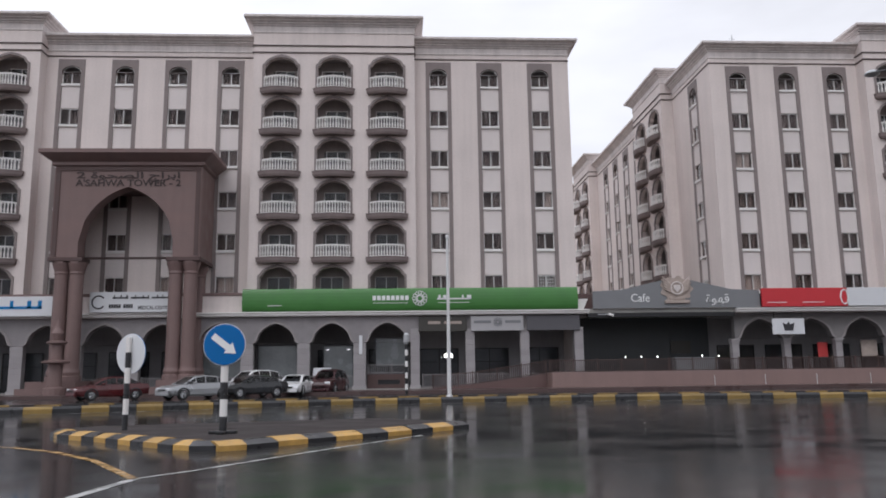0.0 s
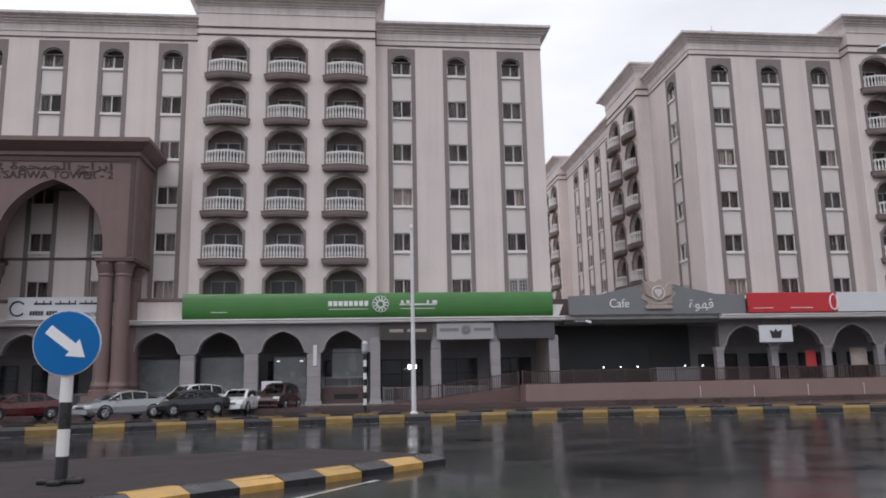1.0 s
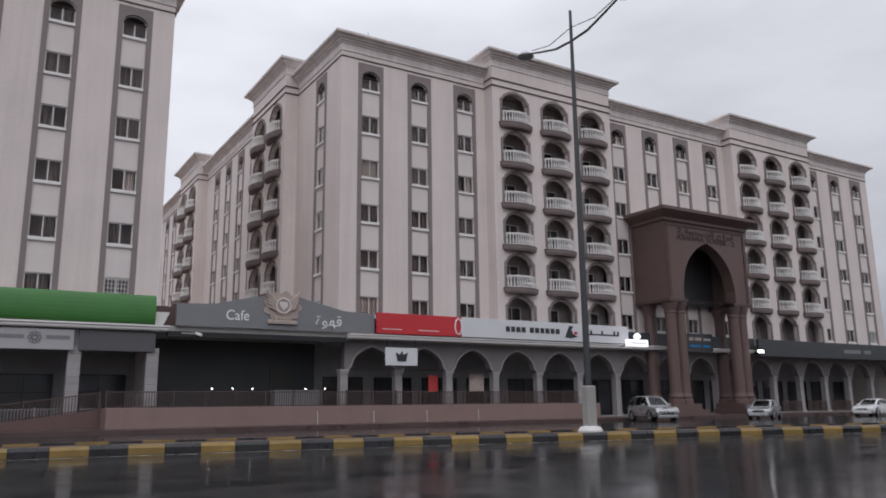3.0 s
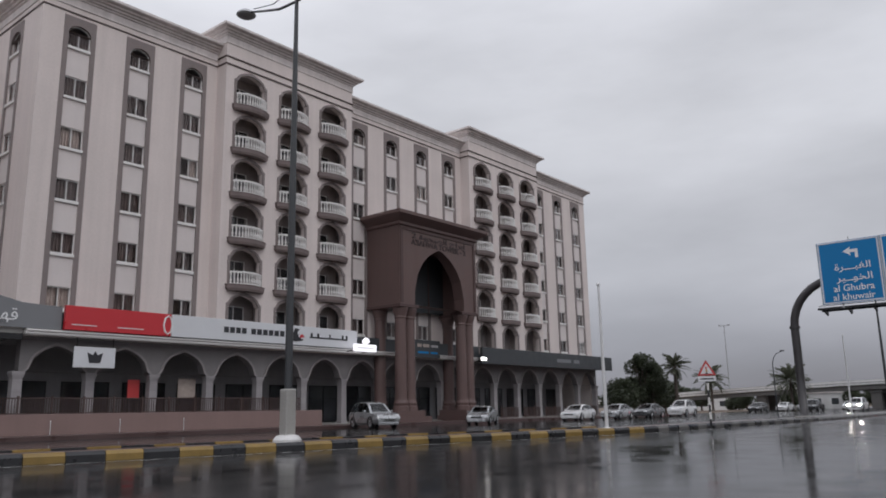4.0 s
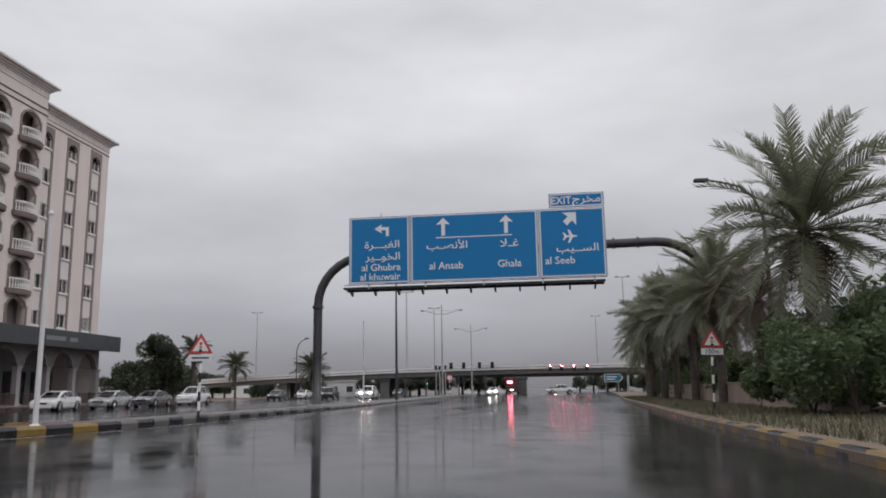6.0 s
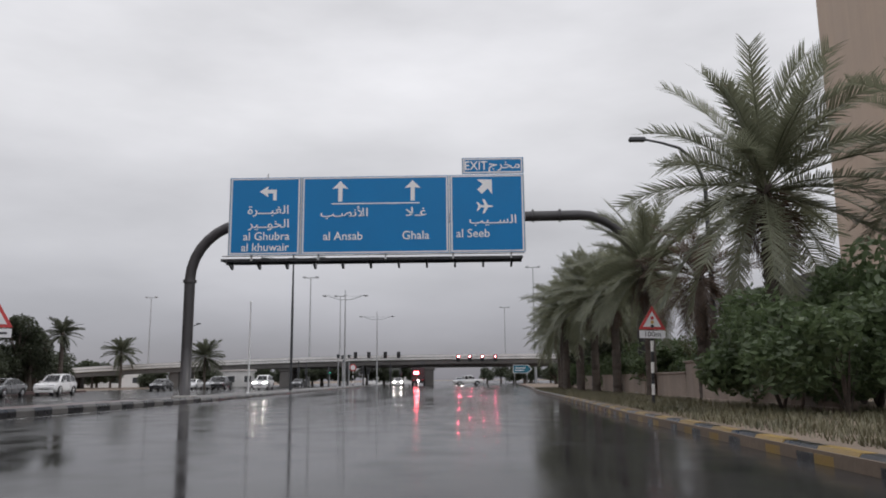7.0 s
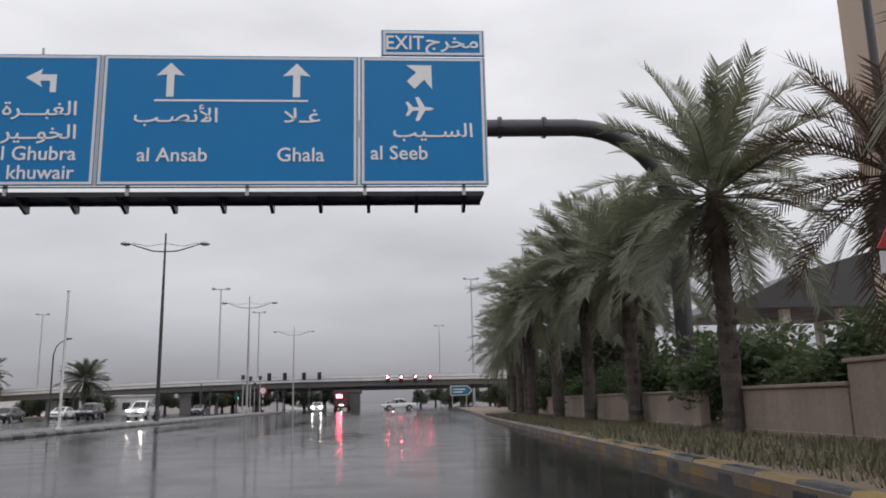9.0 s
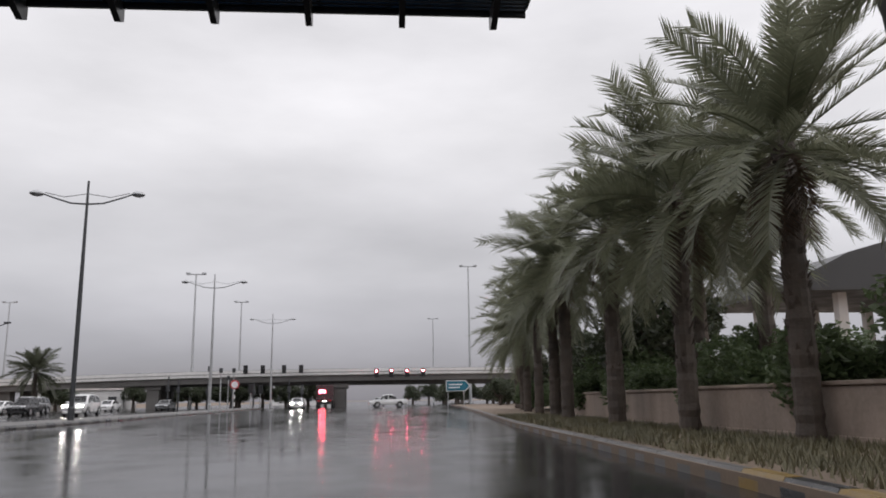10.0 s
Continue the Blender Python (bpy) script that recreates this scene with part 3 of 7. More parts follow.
def road_line(name, pts, wide, mat, label):
    """A painted line on the asphalt."""
    bm = bmesh.new()
    p = [Vector(q) for q in pts]
    rows = []
    for i in range(len(p)):
        d = (p[min(i + 1, len(p) - 1)] - p[max(i - 1, 0)]).normalized()
        s = Vector((-d.y, d.x)) * wide / 2
        rows.append((bm.verts.new((p[i].x + s.x, p[i].y + s.y, 0.004)), bm.verts.new((p[i].x - s.x, p[i].y - s.y, 0.004))))
    for a, b in zip(rows, rows[1:]):
        bm.faces.new((a[0], a[1], b[1], b[0]))
    return tagged(part(name, bm, mat), label, "road marking", kind="structure")


road_line("road_marking", [(-10.44, 16.94), (-8.82, 16.14), (-7.19, 15.07), (-5.91, 13.93), (-4.64, 12.3), (-3.9, 11.03), (-3.29, 9.98)], 0.13, M_LINEY, "worn yellow line curving round the island")
road_line("road_marking", [(-3.59, 6.39), (-3.42, 8.59), (-3.27, 9.93)], 0.14, M_LINEW, "worn white edge line on the slip road")
road_line("road_marking", [(-3.27, 9.98), (-2.71, 10.8), (-1.98, 12.14), (-1.39, 13.23), (0.46, 16.25)], 0.10, M_LINEW, "worn white line beside the island")
road_line("road_marking", [(x, median_edge(x) - 0.75) for x in np.arange(-30, 150, 3.0)], 0.12, M_LINEW, "worn white edge line along the median")

# ---------------------------------------------------------------- the blocks of flats
STOREY, PITCH, EDGE = 3.58, 4.43, 2.53
SILL0, FLOOR0 = 25.95, 25.12           # sill and balcony floor of the uppermost storey
WALL_Y = 63.5
TOWER_OUT = 1.2


def window_parts():
    """Meshes of the two window kinds: frame with mullion, panes, sill."""
    w, h, f = 1.54, 1.42, 0.07
    fr = boxes((-w / 2, -w / 2 + f, 0.10, 0.16, 0, h), (w / 2 - f, w / 2, 0.10, 0.16, 0, h), (-w / 2 + f, w / 2 - f, 0.10, 0.16, 0, f),
               (-w / 2 + f, w / 2 - f, 0.10, 0.16, h - f, h), (-f / 2, f / 2, 0.095, 0.165, f, h - f))
    frame_me = bpy.data.meshes.new("window")
    fr.to_mesh(frame_me)
    frame_me.materials.append(M_FRAME)
    hh = 1.02
    ft = boxes((-w / 2, -w / 2 + f, 0.10, 0.16, 0, hh), (w / 2 - f, w / 2, 0.10, 0.16, 0, hh), (-w / 2 + f, w / 2 - f, 0.10, 0.16, 0, f),
               (-w / 2, w / 2, 0.10, 0.16, hh, hh + f), (-f / 2, f / 2, 0.095, 0.165, f, hh))
    out = arch_points(w, hh + 0.12, hh + 0.56, 0.0, 5)
    arch_band(ft, 0, [(x * 0.9, z - 0.05) for x, z in out], hh + f, 0.06, 0.10, 0.15)
    top_me = bpy.data.meshes.new("window")
    ft.to_mesh(top_me)
    top_me.materials.append(M_FRAME)
    pane = boxes((-w / 4 + f / 2 + 0.012, w / 4 - f / 4 - 0.012, 0.125, 0.133, f, h - f))
    pane_me = bpy.data.meshes.new("pane")
    pane.to_mesh(pane_me)
    pane_me.materials.append(M_GLASS)
    sill = boxes((-w / 2 - 0.01, w / 2 + 0.01, -0.12, 0.16, -0.2, 0.0), bev=0.015)
    sill_me = bpy.data.meshes.new("sill")
    sill.to_mesh(sill_me)
    sill_me.materials.append(M_WHITE)
    cur = bmesh.new()
    n = 9
    pts = [(-w / 2 + w * 0.46 * i / (n - 1), 0.32 + 0.035 * math.sin(i * 2.2)) for i in range(n)]
    lo = [cur.verts.new((x, y, 0.02)) for x, y in pts]
    hi = [cur.verts.new((x, y, h)) for x, y in pts]
    for i in range(n - 1):
        cur.faces.new((lo[i], lo[i + 1], hi[i + 1], hi[i]))
    cur_me = bpy.data.meshes.new("curtain")
    cur.to_mesh(cur_me)
    cur_me.materials.append(M_CURT)
    pale_me = cur_me.copy()
    pale_me.materials.clear()
    pale_me.materials.append(M_CURTW)
    return frame_me, top_me, pane_me, sill_me, cur_me, pale_me


FRAME_ME, TOPFRAME_ME, PANE_ME, SILL_ME, CURT_ME, PALE_ME = window_parts()


def bow(u, half=1.62, out=0.72, flat=0.22):
    """Plan of a bowed balcony front, u from -1 to 1."""
    return half * u, -(flat + (out - flat) * (1 - u * u))


def balcony_parts():
    """Bowed slab with a moulded edge, and its white balustrade."""
    bm = bmesh.new()
    n = 12
    rows = []
    for s, z in ((0.93, -0.46), (0.96, -0.36), (1.0, -0.30), (1.0, -0.06), (1.03, -0.03), (1.03, 0.03)):
        row = [bm.verts.new((1.70 * s, 0.0, z))]
        for i in range(n + 1):
            x, y = bow(1 - 2 * i / n, 1.70 * s, 0.80 * s, 0.26 * s)
            row.append(bm.verts.new((x, y, z)))
        row.append(bm.verts.new((-1.70 * s, 0.0, z)))
        rows.append(row)
    for a, b in zip(rows, rows[1:]):
        for i in range(len(a) - 1):
            bm.faces.new((a[i], a[i + 1], b[i + 1], b[i]))
    bm.faces.new(rows[0])
    bm.faces.new(rows[-1][::-1])
    bmesh.ops.recalc_face_normals(bm, faces=bm.faces)
    slab = bpy.data.meshes.new("balcony")
    bm.to_mesh(slab)
    bm.free()
    slab.materials.append(M_SLABB)
    bm = bmesh.new()
    half = 1.42
    for z0, z1, d in ((0.03, 0.12, 0.09), (0.90, 1.03, 0.12)):
        prev = None
        for i in range(n + 1):
            x, y = bow(-1 + 2 * i / n, half, 0.66, 0.16)
            q = [bm.verts.new(p) for p in ((x, y - d / 2, z0), (x, y + d / 2, z0), (x, y + d / 2, z1), (x, y - d / 2, z1))]
            if prev:
                for k in range(4):
                    bm.faces.new((prev[k], q[k], q[(k + 1) % 4], prev[(k + 1) % 4]))
            prev = q
    bmesh.ops.recalc_face_normals(bm, faces=bm.faces)
    rail = bpy.data.meshes.new("balustrade_rail")
    bm.to_mesh(rail)
    bm.free()
    rail.materials.append(M_WHITE)
    bm = bmesh.new()
    arch_band(bm, 0, BAL_ARCH, -0.3, 0.19, -0.09, 0.0)
    bmesh.ops.recalc_face_normals(bm, faces=bm.faces)
    band = bpy.data.meshes.new("arch_surround")
    bm.to_mesh(band)
    bm.free()
    band.materials.append(M_BROWN)
    door = boxes((-0.95, -0.89, -0.05, 0, 0, 2.2), (0.89, 0.95, -0.05, 0, 0, 2.2), (-0.89, 0.89, -0.05, 0, 2.14, 2.2), (-0.03, 0.03, -0.05, 0, 0, 2.14))
    dm = bpy.data.meshes.new("door_frame")
    door.to_mesh(dm)
    dm.materials.append(M_FRAME)
    pane = boxes((-0.89, 0.89, -0.03, -0.02, 0.0, 2.14))
    pm = bpy.data.meshes.new("pane")
    pane.to_mesh(pm)
    pm.materials.append(M_SHOP)
    return slab, rail, band, dm, pm


BAL_ARCH = arch_points(2.76, 2.05, 2.86, 0.14, 7)
BALUSTER_ME = bpy.data.meshes.new("baluster")
bal_bm = lathe(bmesh.new(), [(0.06, 0.11), (0.05, 0.17), (0.085, 0.33), (0.05, 0.52), (0.035, 0.66), (0.065, 0.78), (0.05, 0.91)], 7)
bal_bm.to_mesh(BALUSTER_ME)
BALUSTER_ME.materials.append(M_WHITE)
BALC_ME, RAIL_ME, BAND_ME, DOORF_ME, DOORP_ME = balcony_parts()


def child(name, me, parent, m, label=""):
    ob = new(name, me)
    ob.parent = parent
    ob.matrix_basis = m
    if label:
        ob["label"] = label
    return ob


def mesh_of(name, bm, mat):
    bmesh.ops.recalc_face_normals(bm, faces=bm.faces)
    me = bpy.data.meshes.new(name)
    bm.to_mesh(me)
    bm.free()
    me.materials.append(mat)
    return me


BASE_Z, HALFW, HALFS = 6.1, 0.77, 1.10
SPAN_ME = mesh_of("spandrel_panel", boxes((-HALFW, HALFW, 0.05, 0.30, 1.42 - STOREY, -0.2)), M_PANEL)
SPANLOW_ME = mesh_of("spandrel_panel", boxes((-HALFW, HALFW, 0.05, 0.30, BASE_Z - (SILL0 - 5 * STOREY), -0.2)), M_PANEL)
strip = boxes((-HALFS, -HALFW, -0.05, 0.04, BASE_Z, SILL0 + 1.0), (HALFW, HALFS, -0.05, 0.04, BASE_Z, SILL0 + 1.0))
arched_panel(strip, -HALFS, HALFS, SILL0 + 1.0, 28.12, 0, arch_points(2 * HALFW, SILL0 + 1.12, SILL0 + 1.60, 0.0, 5), SILL0 + 1.0, -0.05, 0.30)
bmesh.ops.remove_doubles(strip, verts=strip.verts, dist=0.0005)
STRIP_ME = mesh_of("window_strip", strip, M_BROWN)
LINTEL_ME = mesh_of("lintel", boxes((-HALFW, HALFW, 0.02, 0.32, 28.12, 28.95)), M_CREAM)
GRILLE_ME = mesh_of("grille", boxes(*[(-0.70 + 0.2 * k, -0.67 + 0.2 * k, 0.02, 0.05, 0.04, 1.40) for k in range(8)], *[(-0.75, 0.75, 0.055, 0.085, 0.2 + 0.27 * k, 0.235 + 0.27 * k) for k in range(5)]), M_FRAME)
rng_w = random.Random(7)


def facade(house, M, x_start, x_end, bays, base=6.1):
    """One face of a block: local x to the right, the main wall at y 0, outwards -y. bays: (centre, 'W' or 'T')."""
    towers, run = [], []
    for c, kind in bays:
        if kind == "T":
            run.append(c)
        elif run:
            towers.append(run)
            run = []
    if run:
        towers.append(run)
    spans = [(max(x_start, t[0] - 2.35), min(x_end, t[-1] + 2.35), t) for t in towers]
    # main wall: piers between the window strips
    cuts = sorted([(c - HALFW, c + HALFW) for c, k in bays if k == "W"] + [(a, b) for a, b, _ in spans])
    x = x_start
    for a, b in cuts:
        if a > x + 0.01:
            part("wall_pier", boxes((x, a, 0.0, 0.32, base, 28.95)), M_CREAM, house, at=M)
        x = b
    if x_end > x + 0.01:
        part("wall_pier", boxes((x, x_end, 0.0, 0.32, base, 28.95)), M_CREAM, house, at=M)
    for c, k in bays:
        if k != "W":
            continue
        for row in range(6):
            s = SILL0 - row * STOREY
            lower = base if row == 5 else s - STOREY + 1.42
            if s - 0.2 > lower:
                child("spandrel_panel", SPAN_ME if row < 5 else SPANLOW_ME, house, M @ pose(c, 0, s))
            win = child("window", TOPFRAME_ME if row == 0 else FRAME_ME, house, M @ pose(c, 0.03, s))
            child("sill", SILL_ME, win, Matrix())
            sq = 1.0 if row else 0.72
            for sx in (-0.37, 0.37):
                child("pane", PANE_ME, win, pose(sx, 0, 0 if row else 0.02) @ Matrix.Diagonal((1, 1, sq, 1)))
            if row == 5 and c == bays[-1][0]:
                child("grille", GRILLE_ME, win, Matrix(), "white window grille")
            cloth = PALE_ME if rng_w.random() < 0.12 else CURT_ME
            for flip in (-1, 1):
                if rng_w.random() < 0.85:
                    child("curtain", cloth, win, Matrix.Diagonal((flip * rng_w.uniform(0.7, 1.05), 1, sq, 1)))
        # brown margins and the header round the arched top window
        child("window_strip", STRIP_ME, house, M @ pose(c, 0, 0))
        child("lintel", LINTEL_ME, house, M @ pose(c, 0, 0))
    # towers with balconies
    for a, b, cs in spans:
        cream = bmesh.new()
        for i, c in enumerate(cs):
            x0 = a if i == 0 else (cs[i - 1] + c) / 2
            x1 = b if i == len(cs) - 1 else (cs[i + 1] + c) / 2
            for row in range(6):
                fl = FLOOR0 - row * STOREY
                z0 = fl - 0.5 if row < 5 else base
                z1 = fl + STOREY - 0.5 if row else 28.4
                arched_panel(cream, x0, x1, z0, z1, c, [(px, fl + pz) for px, pz in BAL_ARCH], max(fl, z0 + 0.01), -TOWER_OUT, -TOWER_OUT + 0.4)
                part("floor_slab", boxes((x0 + 0.3, x1 - 0.3, -TOWER_OUT + 0.4, 0.35, fl - 0.25, fl)), M_CREAM, house, at=M)
                at = M @ pose(c, -TOWER_OUT, fl)
                if row < 5:
                    bal = child("balcony", BALC_ME, house, at)
                    child("balustrade_rail", RAIL_ME, bal, Matrix(), "pale bowed rail over white turned balusters")
                    for i in range(13):
                        bx, by = bow(-0.96 + 1.92 * i / 12, 1.42, 0.66, 0.16)
                        child("baluster", BALUSTER_ME, bal, pose(bx, by, 0))
                    child("arch_surround", BAND_ME, bal, Matrix())
                    child("door_frame", DOORF_ME, bal, pose(rng_w.uniform(-0.25, 0.25), 1.54, 0.02))
                    child("pane", DOORP_ME, bal, pose(0, 1.55, 0.02))
                else:
                    child("arch_surround", BAND_ME, house, at)
                    win = child("loggia_window", DOORF_ME, house, at @ pose(rng_w.uniform(-0.2, 0.2), 1.54, 0.02))
                    child("pane", DOORP_ME, win, pose(0, 0.01, 0))
        part("tower_return", boxes((a, a + 0.4, -TOWER_OUT + 0.4, 0.0, base, 30.3)), M_CREAM, house, at=M)
        part("tower_return", boxes((b - 0.4, b, -TOWER_OUT + 0.4, 0.0, base, 30.3)), M_CREAM, house, at=M)
        part("frieze", boxes((a, b, -TOWER_OUT, -TOWER_OUT + 0.4, 28.4, 30.3)), M_CREAM, house, at=M)
        for sx in cs[:-1]:
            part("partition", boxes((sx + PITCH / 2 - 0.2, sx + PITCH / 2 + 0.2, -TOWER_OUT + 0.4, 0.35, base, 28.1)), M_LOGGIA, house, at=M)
        part("loggia_wall", boxes((a + 0.4, b - 0.4, 0.36, 1.29, base, 28.15)), M_LOGGIA, house, "rear wall of the loggias, coloured darker for shade", at=M)
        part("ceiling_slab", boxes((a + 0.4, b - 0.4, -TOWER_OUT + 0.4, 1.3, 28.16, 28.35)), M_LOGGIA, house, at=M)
        bmesh.ops.remove_doubles(cream, verts=cream.verts, dist=0.0005)
        bmesh.ops.recalc_face_normals(cream, faces=cream.faces)
        part("tower_wall", cream, M_CREAM, house, at=M)
    return spans


CORNICE = [(0.0, 28.82), (0.06, 28.85), (0.06, 28.96), (0.03, 28.98), (0.05, 29.42), (0.13, 29.46), (0.14, 29.56), (0.27, 29.61), (0.29, 29.72), (0.46, 29.78), (0.48, 29.88),
           (0.68, 29.93), (0.77, 30.0), (0.77, 30.18), (0.0, 30.22)]
GROOVE = [(0.0, 28.34), (0.05, 28.34), (0.05, 28.44), (0.0, 28.44)]


def tower_trim(house, M, a, b, back=3.5):
    path = [(a, back), (a, -TOWER_OUT), (b, -TOWER_OUT), (b, back)]
    bm = sweep(bmesh.new(), path, [(o, z + 1.30) for o, z in CORNICE])
    part("tower_cornice", bm, M_CORN, house, "weather-stained flared cornice", at=M)
    bm = bmesh.new()
    for dz in (0.0, 0.62):
        sweep(bm, [(a, 0.0), (a, -TOWER_OUT), (b, -TOWER_OUT), (b, 0.0)], [(o * (1.6 if o else 1), z + dz) for o, z in GROOVE])
    part("string_course", bm, M_LINE, house, at=M)
    part("tower_parapet", boxes((a, b, -TOWER_OUT + 0.4, back, 30.1, 31.44)), M_CREAM, house, at=M)


def block(x0, length, depth, front, side, label, west_wall=True, sunk=0.0):
    """A seven-storey block of flats; origin at its front corner on the ground."""
    house = thing("apartment_building", pose(x0, WALL_Y, -sunk), label, "building", "blocks of flats")
    Mf = Matrix()
    spans = facade(house, Mf, 0.0, length, front)
    part("core", boxes((0.33, length - 0.33, 1.3, depth - 0.4, 6.1, 28.9)), M_ROOM, house, "dim rooms behind the windows")
    part("rear_wall", boxes((0, length, depth - 0.3, depth, 0.2, 28.95), (length - 0.3, length, 0.32, depth - 0.3, 0.2, 28.95)), M_CREAM, house)
    part("roof", boxes((0.0, length, 0.0, depth, 28.95, 30.1)), M_CORN, house)
    Ms = pose(0, depth, 0, 0, 0, -90)
    sspans = []
    if side:
        sspans = facade(house, Ms, 0.0, depth - 0.325, [(depth - c, k) for c, k in side[::-1]])
    elif west_wall:
        part("side_wall", boxes((0, 0.3, 0.32, depth - 0.3, 0.2, 28.95)), M_CREAM, house)
    path = [(0, depth), (0, 0), (length, 0), (length, depth)]
    part("cornice", sweep(bmesh.new(), path, CORNICE), M_CORN, house, "weather-stained flared cornice")
    part("string_course", sweep(bmesh.new(), path, GROOVE), M_LINE, house)
    for a, b, _ in spans:
        tower_trim(house, Mf, a, b)
    for a, b, _ in sspans:
        tower_trim(house, Ms, a, b)
    return house


XB, XA = 27.53, 27.53 - 84.18
KINDS = "WWWTTTWWWWTTTWWW"
bays_b = [(EDGE + PITCH * i, k) for i, k in enumerate(KINDS)]
LEN = 2 * EDGE + PITCH * 15
side_b = [(4.0, "W"), (11.6, "T"), (16.0, "T"), (21.4, "W"), (25.8, "W"), (30.3, "W"), (34.8, "W"), (41.6, "T"), (46.0, "T"), (51.6, "W"), (56.2, "W"), (60.7, "W")]
flats_b = block(XB, LEN, 64.6, bays_b, side_b, "cream seven-storey block of flats with bowed balconies and brown window strips", sunk=0.08)
# of the other block only the part from its second tower on comes into view
CUT = EDGE + PITCH * 3 - 2.35
bays_a = [(EDGE + PITCH * i - CUT, k) for i, k in enumerate(KINDS) if i >= 3]
flats_a = block(XA + CUT, LEN - CUT, 24.0, bays_a, None, "cream seven-storey block of flats above a green-signed arcade")

# ---------------------------------------------------------------- arcades
ARC_Y = 62.2
ARC_ARCH = arch_points(3.40, 3.95, 5.52, 0.2, 8)


def pier_mesh(w, deep, z0, z1, course=0.46):
    """A stone pier of separate courses with recessed joints."""
    bm = bmesh.new()
    z = z0
    box(bm, -w / 2 - 0.08, w / 2 + 0.08, -0.08, deep, z, z + 0.32, 0.02)
    z += 0.32
    box(bm, -w / 2 + 0.03, w / 2 - 0.03, 0.03, deep - 0.02, z, z1)
    me = bpy.data.meshes.new("pier")
    bm.to_mesh(me)
    bm.free()
    me.materials.append(M_STONE)
    return me


def course_mesh(w, deep, h):
    bm = boxes((-w / 2, w / 2, 0.0, deep, 0.012, h - 0.012), bev=0.012)
    me = bpy.data.meshes.new("stone")
    bm.to_mesh(me)
    bm.free()
    me.materials.append(M_STONE)
    return me


def lay_pier(ar, x, slim):
    """One pier: its footed core and the stones laid round it, course by course."""
    p = child("pier", SLIM_ME if slim else PIER_ME, ar, pose(x, -0.02 if slim else 0.0, 0))
    n = 10 if slim else 8
    h = ((5.0 if slim else 3.93) - 0.52) / n
    for i in range(n):
        child("stone", SLIM_STONE if slim else PIER_STONE, p, pose(rng_w.uniform(-0.004, 0.004), rng_w.uniform(-0.004, 0.004), 0.52 + i * h))


PIER_STONE = course_mesh(0.98, 0.6, (3.93 - 0.52) / 8)
SLIM_STONE = course_mesh(0.72, 0.6, (5.0 - 0.52) / 10)
PIER_ME = pier_mesh(0.98, 0.6, 0.2, 3.93)
SLIM_ME = pier_mesh(0.72, 0.6, 0.2, 5.0)


def column_mesh():
    """A slender square column with a stepped foot and a flared capital."""
    bm = bmesh.new()
    box(bm, -0.36, 0.36, -0.06, 0.6, 0.2, 0.5, 0.02)
    box(bm, -0.27, 0.27, 0.03, 0.55, 0.5, 3.5)
    for k, (w, z0, z1) in enumerate(((0.30, 3.3, 3.38), (0.29, 3.5, 3.6), (0.33, 3.6, 3.72), (0.38, 3.72, 3.93))):
        box(bm, -w, w, 0.03 - (w - 0.27), 0.58, z0, z1, 0.012)
    me = bpy.data.meshes.new("column")
    bm.to_mesh(me)
    bm.free()
    me.materials.append(M_STONE)
    return me


def lay_column(ar, x, y):
    p = child("column", COLUMN_ME, ar, pose(x, y, 0))
    for i in range(6):
        child("stone", COLUMN_STONE, p, pose(0, 0.01, 0.52 + i * 0.46))


COLUMN_ME, COLUMN_STONE = column_mesh(), course_mesh(0.58, 0.55, 0.46)
SLENDER_ARCH = arch_points(3.72, 3.95, 5.55, 0.2, 8)


